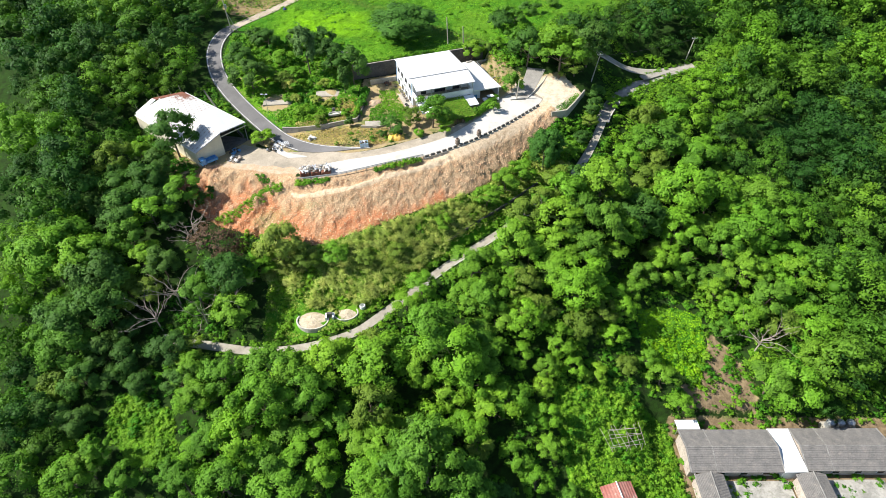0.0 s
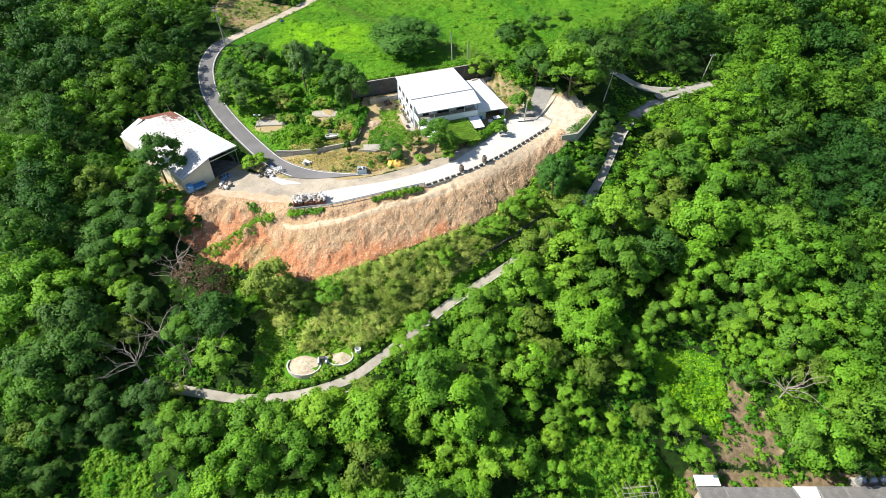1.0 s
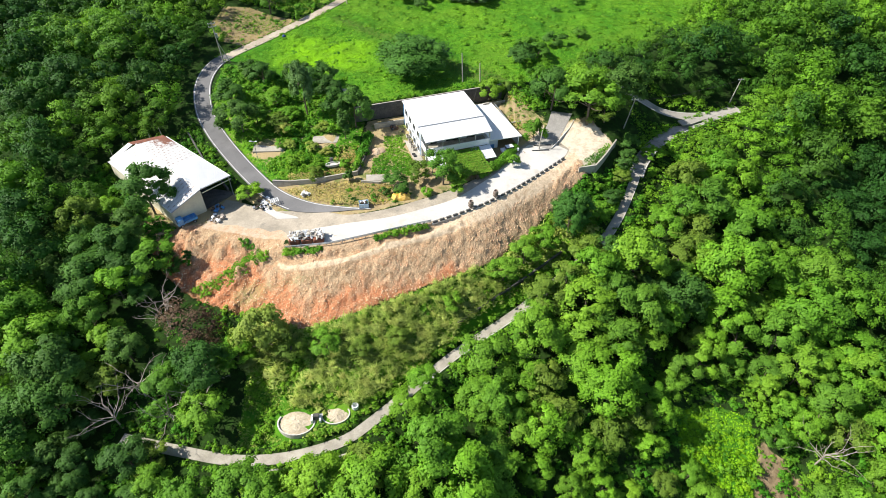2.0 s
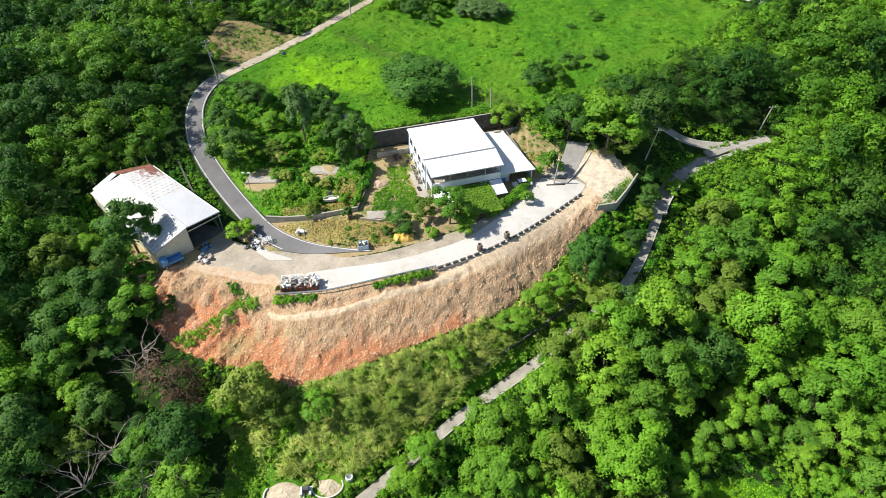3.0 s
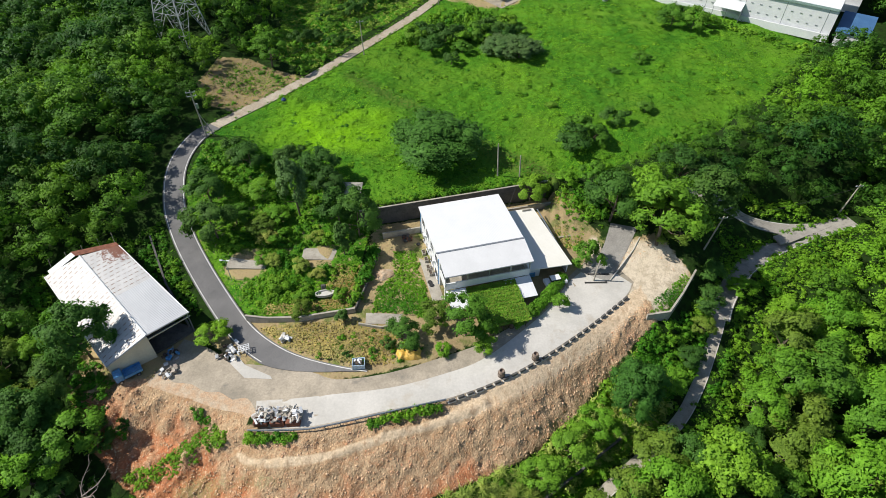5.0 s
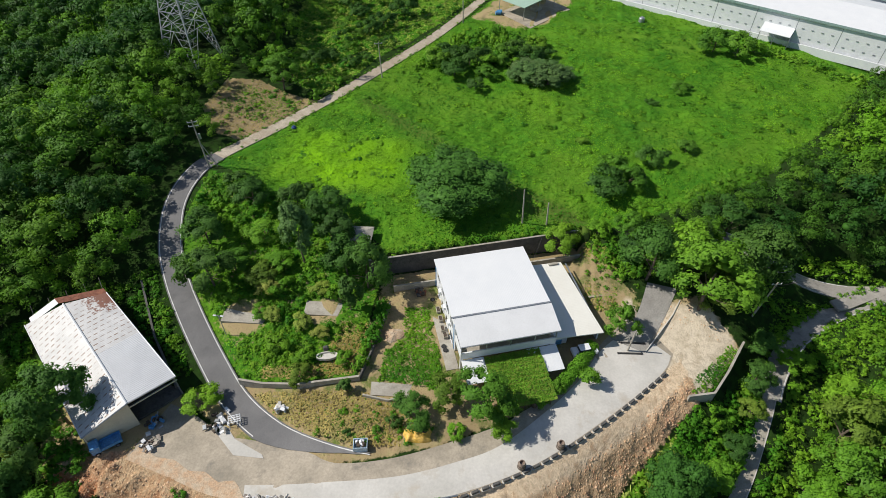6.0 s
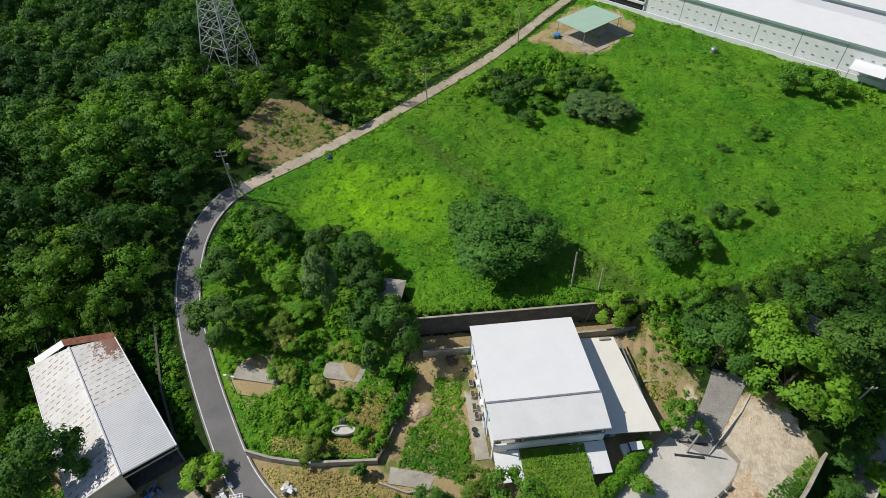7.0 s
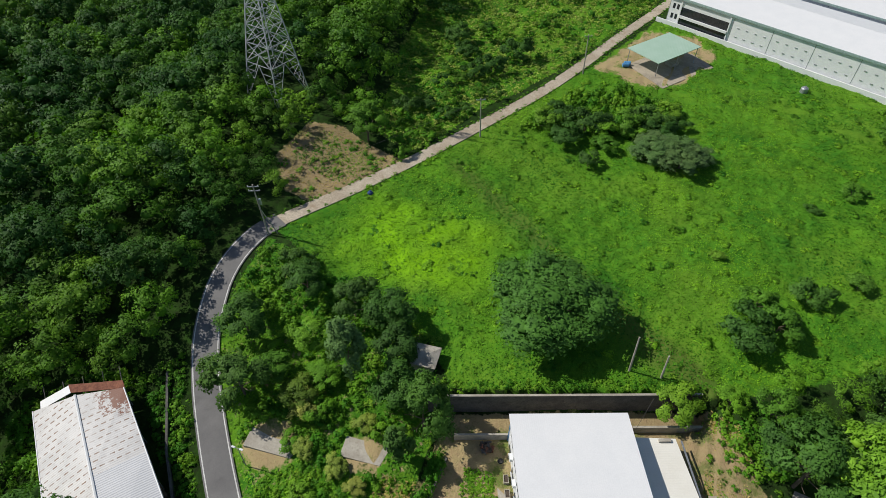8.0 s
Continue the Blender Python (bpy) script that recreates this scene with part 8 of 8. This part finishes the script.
M_DEEPBLUE = ribbed("deep_blue_sheet", (0.05, 0.13, 0.27), (0.07, 0.17, 0.33), 0.4, "X", 0.5, 0, 0.03)
bl = thing("blue_shed", 90.8, 221.6, 2.2, -29.7, "steep blue sheet-metal shed at the hall's end", "shed")
part("body", boxes((0, 7, -4, 6, -0.5, 3.4)), M_WHITE, bl)
part("roof", slab(bmesh.new(), [(-0.5, -4.5, 3.4), (7.5, -4.5, 3.4), (7.5, 6.5, 5.2), (-0.5, 6.5, 5.2)], 0.15), M_DEEPBLUE, bl)

# ---------------------------------------------------------------- tiled houses below
def tiled_roof(w, ridge_a, ridge_b, eave_a, eave_b, name, label="", courses=True):
    """One roof slope, with raised ribs running down it."""
    a, b, c, d = (Vector(p) for p in (ridge_a, ridge_b, eave_b, eave_a))
    bm = slab(bmesh.new(), [a, b, c, d], 0.14)
    n = max(3, int((b - a).length / 0.45))
    o = part(name, bm, M_TILE, w, label)
    for i in range(1, 11 if courses else 1):
        k = i / 11
        p, q = a.lerp(d, k), b.lerp(c, k)
        part("tile_course", bars([(p + Vector((0, 0, 0.02)), q + Vector((0, 0, 0.02)), 0.06)], 4), M_TILE, o)
    return o


def row_house(x, y, turn, length, label):
    z = -31.4
    h = thing("tiled_house", x, y, z, turn, label, "house", "tiled houses")
    part("body", boxes((0.3, length - 0.3, -7.2, -0.4, -0.4, 2.9)), M_PLASTER, h)
    tiled_roof(h, (0, -3.8, 4.2), (length, -3.8, 4.2), (0, 0.2, 3.1), (length, 0.2, 3.1), "roof_slope", "grey rendered rear roof slope", False)
    tiled_roof(h, (0, -3.8, 4.2), (length, -3.8, 4.2), (0, -7.9, 2.95), (length, -7.9, 2.95), "roof_slope", "grey tiled roof slope")
    part("ridge", bars([((-0.1, -3.8, 4.24), (length + 0.1, -3.8, 4.24), 0.1)], 6), M_RIDGE, h)
    for x0 in (0.0, 4.6, length - 0.1):
        part("verge_band", slab(bmesh.new(), [(x0, 0.25, 3.16), (x0 + 0.22, 0.25, 3.16), (x0 + 0.22, -3.8, 4.28), (x0, -3.8, 4.28)], 0.06), M_RIDGE, h)
        part("verge_band", slab(bmesh.new(), [(x0, -3.8, 4.28), (x0 + 0.22, -3.8, 4.28), (x0 + 0.22, -7.9, 3.02), (x0, -7.9, 3.02)], 0.06), M_RIDGE, h)
    for i in range(int(length // 4)):
        wx = 1.5 + i * 4
        win = part("window", boxes((wx, wx + 1.3, -7.24, -7.18, 0.8, 2.1)), M_GLASS, h)
        part("frame", boxes((wx - 0.08, wx, -7.26, -7.2, 0.75, 2.15), (wx + 1.3, wx + 1.38, -7.26, -7.2, 0.75, 2.15)), M_WHITE, win)
    return h


row_house(43.0, 54.6, 0, 16.4, "long low house with weathered grey tiled roof")
row_house(63.4, 54.8, 0, 16.4, "low house with weathered grey tiled roof and white ridge")
flat = thing("flat_link", 59.4, 54.9, -31.4, 0, "white flat-roofed link between two tiled houses", "building")
part("body", boxes((0.1, 3.9, -8.0, -0.3, -0.4, 3.0)), M_WHITE, flat)
part("roof", boxes((0.0, 4.0, -8.3, 0, 3.0, 3.2)), M_WHITE, flat, "white painted flat roof")
for x0, x1, label in ((43.5, 48.6, "tiled wing reaching forward from the row"), (61.2, 66.4, "tiled wing beside a walled court")):
    wg = thing("tiled_wing", x0, 46.4, -31.4, 0, label, "house", "tiled houses")
    L = x1 - x0
    part("body", boxes((0.3, L - 0.3, -14, -0.3, -0.4, 2.8)), M_PLASTER, wg)
    tiled_roof(wg, (L / 2, 0, 3.9), (L / 2, -14, 3.9), (0, 0, 2.9), (0, -14, 2.9), "roof_slope")
    tiled_roof(wg, (L / 2, 0, 3.9), (L / 2, -14, 3.9), (L, 0, 2.9), (L, -14, 2.9), "roof_slope")
    part("ridge", bars([((L / 2, 0.1, 3.94), (L / 2, -14, 3.94), 0.1)], 6), M_RIDGE, wg)
tagged(part("court_slab", boxes((48.8, 61.0, 32.5, 46.4, -31.6, -31.1)), M_COURT), "stained pale concrete court between the wings", "pavement", kind="structure")
tagged(part("court_slab", boxes((66.6, 78, 32.5, 46.6, -31.6, -31.1)), M_COURT), "grey concrete court between the wings", "pavement", kind="structure")
small = thing("lean_to_roof", 43.0, 55.2, -31.4, 0, "small white sheet roof beside the tiled row", "shed")
part("roof", slab(bmesh.new(), [(0.4, 2.0, 2.4), (4.6, 2.0, 2.4), (4.6, 0, 2.5), (0.4, 0, 2.5)], 0.1), M_WHITE, small)
for px in (0.6, 4.4):
    for py in (0.2, 1.8):
        part("post", boxes((px - 0.05, px + 0.05, py - 0.05, py + 0.05, -0.5, 2.35)), M_STEEL, small)
hut = thing("red_roof_hut", 29.6, 42.6, float(land(29.6, 42.6)), 10, "small hut with a faded red sheet roof", "hut")
part("body", boxes((-2.2, 2.2, -2.6, 1.6, -0.5, 2.1)), M_PLASTER, hut)
for s in (-1, 1):
    part("roof_slope", slab(bmesh.new(), [(0, 2.0, 3.0), (s * 2.8, 2.0, 2.2), (s * 2.8, -3, 2.2), (0, -3, 3.0)][::s], 0.1), M_REDTILE, hut)
part("ridge", bars([((0, 2.1, 3.03), (0, -3.1, 3.03), 0.12)], 6), M_WHITE, hut)
for i in range(3):
    steel_tank(72.6 + i * 1.9, 56.6, float(land(74, 56.6)) + 1.2, 0.75, 1.7, "shiny steel water tank behind the tiled row", "water tanks")
tagged(part("tank_stand", boxes((71.5, 77.6, 55.7, 57.5, -33, float(land(74, 56.6)) + 1.2)), M_CONC_GREY), "concrete stand under the water tanks", "stand", kind="structure")


def bamboo_frame():
    x, y = 32.2, 52.3
    b = thing("bamboo_frame", x, y, float(land(x, y)), 8, "loose trellis of dry bamboo poles in weeds", "trellis")
    r = random.Random(7)
    for i in range(8):
        px = -3 + i * 0.85 + r.uniform(-0.35, 0.35)
        part("pole", bars([((px, -2.3 + r.uniform(-0.4, 0.6), 1.4 + r.uniform(-0.3, 0.3)), (px + r.uniform(-0.9, 0.9), 2.2 + r.uniform(-0.6, 0.4), 1.6 + r.uniform(-0.2, 0.4)), 0.035)], 5), M_DEADWOOD, b)
    for i in range(6):
        py = -2 + i * 0.8 + r.uniform(-0.3, 0.3)
        part("pole", bars([((-3.2 + r.uniform(-0.3, 0.8), py, 1.5 + r.uniform(-0.3, 0.2)), (3.2 + r.uniform(-0.8, 0.3), py + r.uniform(-0.7, 0.7), 1.6 + r.uniform(-0.3, 0.3)), 0.035)], 5), M_DEADWOOD, b)
    for px in (-2.8, 0, 2.8):
        for py in (-2, 2):
            part("post", bars([((px, py, -0.6), (px + r.uniform(-0.3, 0.3), py, 1.8), 0.045)], 6), M_DEADWOOD, b)


bamboo_frame()


# ---------------------------------------------------------------- tomb court by the path
def tomb(x, y, r, turn, label):
    z = float(land(x, y)) + 0.0
    t = thing("grave_court", x, y, z, turn, label, "grave", "grave courts")
    n = 22
    bm = bmesh.new()
    ring = []
    for i in range(n + 1):
        a = math.pi * (0.86 + 1.28 * i / n)
        ring.append((math.cos(a), math.sin(a)))
    for (c0, s0), (c1, s1) in zip(ring, ring[1:]):
        vs = [bm.verts.new((rad * c, rad * 0.75 * s, zz)) for c, s in ((c0, s0), (c1, s1)) for rad, zz in ((r, -0.8), (r, 0.32), (r - 0.22, 0.32), (r - 0.22, -0.8))]
        for f in ((0, 1, 5, 4), (1, 2, 6, 5), (2, 3, 7, 6)):
            bm.faces.new([vs[k] for k in f])
    part("rim_wall", bm, M_LIMEWASH, t, "curved whitewashed rim")
    bm = bmesh.new()
    rr = random.Random(int(r * 10))
    rings = []
    for k in range(5):
        q = (r - 0.25) * (1 - k / 5) * 1.0
        rings.append([bm.verts.new((q * math.cos(2 * math.pi * i / 24), q * 0.75 * math.sin(2 * math.pi * i / 24), 0.02 + 0.11 * k + rr.uniform(-0.04, 0.06))) for i in range(24)])
    for a, b in zip(rings, rings[1:]):
        for i in range(24):
            bm.faces.new((a[i], a[(i + 1) % 24], b[(i + 1) % 24], b[i]))
    bm.faces.new(rings[-1])
    part("court_floor", bm, M_SAND, t, "pale sandy floor")
    return t


tomb(-24.2, 69.2, 3.0, 0, "horseshoe grave court with a pale floor")
tomb(-18.2, 70.8, 2.3, 10, "smaller horseshoe grave court with a pale floor")
g = thing("grave_stone", -21.1, 70.0, float(land(-21.1, 70.0)), 5, "dark gravestone with white border between the courts", "gravestone")
part("slab", boxes((-0.5, 0.5, -0.3, 0.3, 0, 1.3)), M_CONC_DARK, g, bevel=0.05)
part("border", boxes((-0.8, -0.5, -0.8, 0.4, 0, 0.9)), M_WHITE, g)
part("border", boxes((0.5, 0.8, -0.8, 0.4, 0, 0.9)), M_WHITE, g)
ring = thing("well_ring", -15.2, 72.0, float(land(-15.2, 72)) + 0.05, 0, "white concrete ring among weeds beside the path", "ring")
part("ring", lathe(bmesh.new(), [(0.55, 0), (0.55, 0.7), (0.38, 0.7), (0.36, 0.1)], 18), M_WHITE, ring)


# ---------------------------------------------------------------- dead wood and stones
def dead_tree(x, y, size, seed, label):
    z = float(land(x, y))
    r = random.Random(seed)
    d = thing("dead_tree", x, y, z, r.uniform(0, 360), label, "dead tree", "dead trees")
    part("trunk", bars([((0, 0, -0.5), (0.2, 0.1, size * 0.5), 0.16, 0.11)], 7), M_DEADWOOD, d)
    for i in range(9):
        a = r.uniform(0, 6.28)
        s = Vector((0.15, 0.08, size * r.uniform(0.3, 0.5)))
        bm = bmesh.new()
        p, rad, w = s, 0.085, Vector((math.cos(a), math.sin(a), r.uniform(0.3, 1.1))).normalized()
        for k in range(5):
            q = p + w * size * 0.17
            bar(bm, p, q, rad, 5, rad * 0.75)
            for _ in range(2):
                t = (w + Vector((r.uniform(-1, 1), r.uniform(-1, 1), r.uniform(-0.3, 0.8)))).normalized()
                bar(bm, q, q + t * size * 0.11, rad * 0.5, 4, rad * 0.15)
            w = (w + Vector((r.uniform(-0.5, 0.5), r.uniform(-0.5, 0.5), r.uniform(-0.3, 0.4)))).normalized()
            p, rad = q, rad * 0.72
        part("branch", bm, M_DEADWOOD, d)


for x, y, s, k in ((-50.5, 88.2, 6.5, 1), (-49.5, 85.4, 6, 2), (-50.0, 73.5, 7.5, 3), (-44, 69.5, 7.5, 4), (-52.5, 68.8, 7.5, 5), (62, 70, 8.5, 6), (-38.5, 72.0, 6.5, 7)):
    dead_tree(x, y, s, k, "bleached leafless dead tree among green crowns")


def stones(poly, n, lo, hi, label, power=6):
    """Loose stones lying on the bank."""
    r = np.random.default_rng(21)
    xs, ys = [p[0] for p in poly], [p[1] for p in poly]
    x, y = r.uniform(min(xs), max(xs), 6 * n), r.uniform(min(ys), max(ys), 6 * n)
    ok = inside(poly, x, y) & (line_distance(APRON_OUT, x, y)[0] > np.where(x > -3, 2.4, 0.8)) & (line_distance(LEDGE, x, y)[0] > 0.6)
    x, y = x[ok][:n], y[ok][:n]
    n = len(x)
    s = lo + (hi - lo) * r.random(n) ** power
    octa = np.array([(1, 0, 0), (0, 1, 0), (-1, 0, 0), (0, -1, 0), (0, 0, 0.8), (0, 0, -0.8)])
    fo = np.array([(0, 1, 4), (1, 2, 4), (2, 3, 4), (3, 0, 4), (1, 0, 5), (2, 1, 5), (3, 2, 5), (0, 3, 5)])
    v = octa[None] * s[:, None, None] * r.uniform(0.5, 1.4, (n, 6, 1))
    a = r.uniform(0, 6.28, n)
    ca, sa = np.cos(a)[:, None], np.sin(a)[:, None]
    lump = np.where(inside(BANK, x, y), bank_relief(x, y), 0)
    w = np.stack([v[..., 0] * ca - v[..., 1] * sa + x[:, None], v[..., 0] * sa + v[..., 1] * ca + y[:, None], v[..., 2] + (land(x, y) + lump - 0.35 * s)[:, None]], -1)
    f = fo[None] + 6 * np.arange(n)[:, None, None]
    me = tri_mesh("stones", w.reshape(-1, 3), f.reshape(-1, 3), M_STONE)
    return tagged(new("stones", me), label, "stones", kind="stuff")


stones(BANK, 20000, 0.05, 0.28, "loose tan and red stones strewn over the cut bank", 6)
stones([(21.5, 115), (25.2, 119.4), (26.4, 122.6), (25, 123.4), (20.6, 118.2), (14, 108.6), (15.5, 107.4)], 1100, 0.06, 0.24, "larger broken stones at the end of the bank")
undergrowth([(-30, 95.6), (-24, 95.8), (-23, 96.9), (-30, 96.6)], 0.5, 0.5, 0.9, 0.5, "green weeds under the guard rail")
undergrowth([(-14, 98.6), (-4.5, 101.6), (-5, 102.5), (-14, 99.6)], 0.5, 0.5, 0.9, 0.55, "green weeds under the guard rail")
undergrowth([(-34.5, 98.6), (-32.7, 95.6), (-39.8, 92.1), (-44.9, 90.6), (-47.4, 92.2), (-40.8, 94.9), (-37.6, 98.4)], 0.45, 0.3, 0.65, 0.8, "weeds creeping down the red bank", 0.7, 0.5)
undergrowth([(-54, 99.6), (-50, 97.6), (-48, 98.6), (-49, 96), (-53, 94)], 1.1, 0.5, 1.1, 0.3, "dark shrubs in the gullied bank", 0.7, 0.8)
undergrowth([(-39.6, 100.2), (-36, 99), (-35.4, 98), (-39, 99)], 0.6, 0.5, 0.9, 0.4, "green shrubs on the rim of the gully", 0.9, 0.7)
undergrowth([(26, 121.5), (29, 122.5), (31.5, 126.5), (28.5, 124.6)], 0.6, 0.25, 0.5, 0.6, "weeds in the corner of the terrace", 0.9, 0.4)
undergrowth([(-58, 101), (-52, 98), (-52, 103), (-57, 106)], 1.0, 0.5, 1.0, 0.3, "weeds below the barn")


def bag(x, y):
    b = thing("feed_sack", x, y, float(land(x, y)), 25, "full dark blue sack standing beside the dirt track", "sack")
    part("sack", lathe(bmesh.new(), [(0.42, -0.1), (0.5, 0.12), (0.52, 0.4), (0.44, 0.62), (0.2, 0.74)], 12), M_NAVY, b)
    part("tied_neck", lathe(bmesh.new(), [(0.1, 0.72), (0.08, 0.8), (0.18, 0.92)], 8), M_NAVY, b)


bag(-46.1, 171.6)


for (xa, ya), (xb, yb) in (((17.2, 128.9), (20.6, 129.2)), ((16.6, 126.9), (20.0, 127.3))):
    zz = float(land(xa, ya))
    hump = thing("speed_hump", (xa + xb) / 2, (ya + yb) / 2, zz, math.degrees(math.atan2(yb - ya, xb - xa)), "low dark bar across the drive", "speed hump", "drive humps")
    half = math.hypot(xb - xa, yb - ya) / 2
    part("strip", boxes((-half, half, -0.16, 0.16, -0.08, 0.1)), M_RUBBER, hump, bevel=0.04)
    for s in (-1, 1):
        part("end_cap", boxes((s * half - 0.12, s * half + 0.12, -0.18, 0.18, -0.08, 0.11)), M_RUBBER, hump, bevel=0.03)
grass([(26, 121.4), (29.2, 122.4), (32, 126.4), (34.6, 130.8), (33.4, 131), (30, 127), (27.4, 124.6)], 0.3, 0.2, 0.7, "grass growing behind the terrace wall")
stones([(22, 133), (25, 137), (31, 137.6), (34.6, 131.4), (33, 130), (28, 134), (24, 131)], 300, 0.05, 0.28, "broken rubble strewn along the terrace edge")
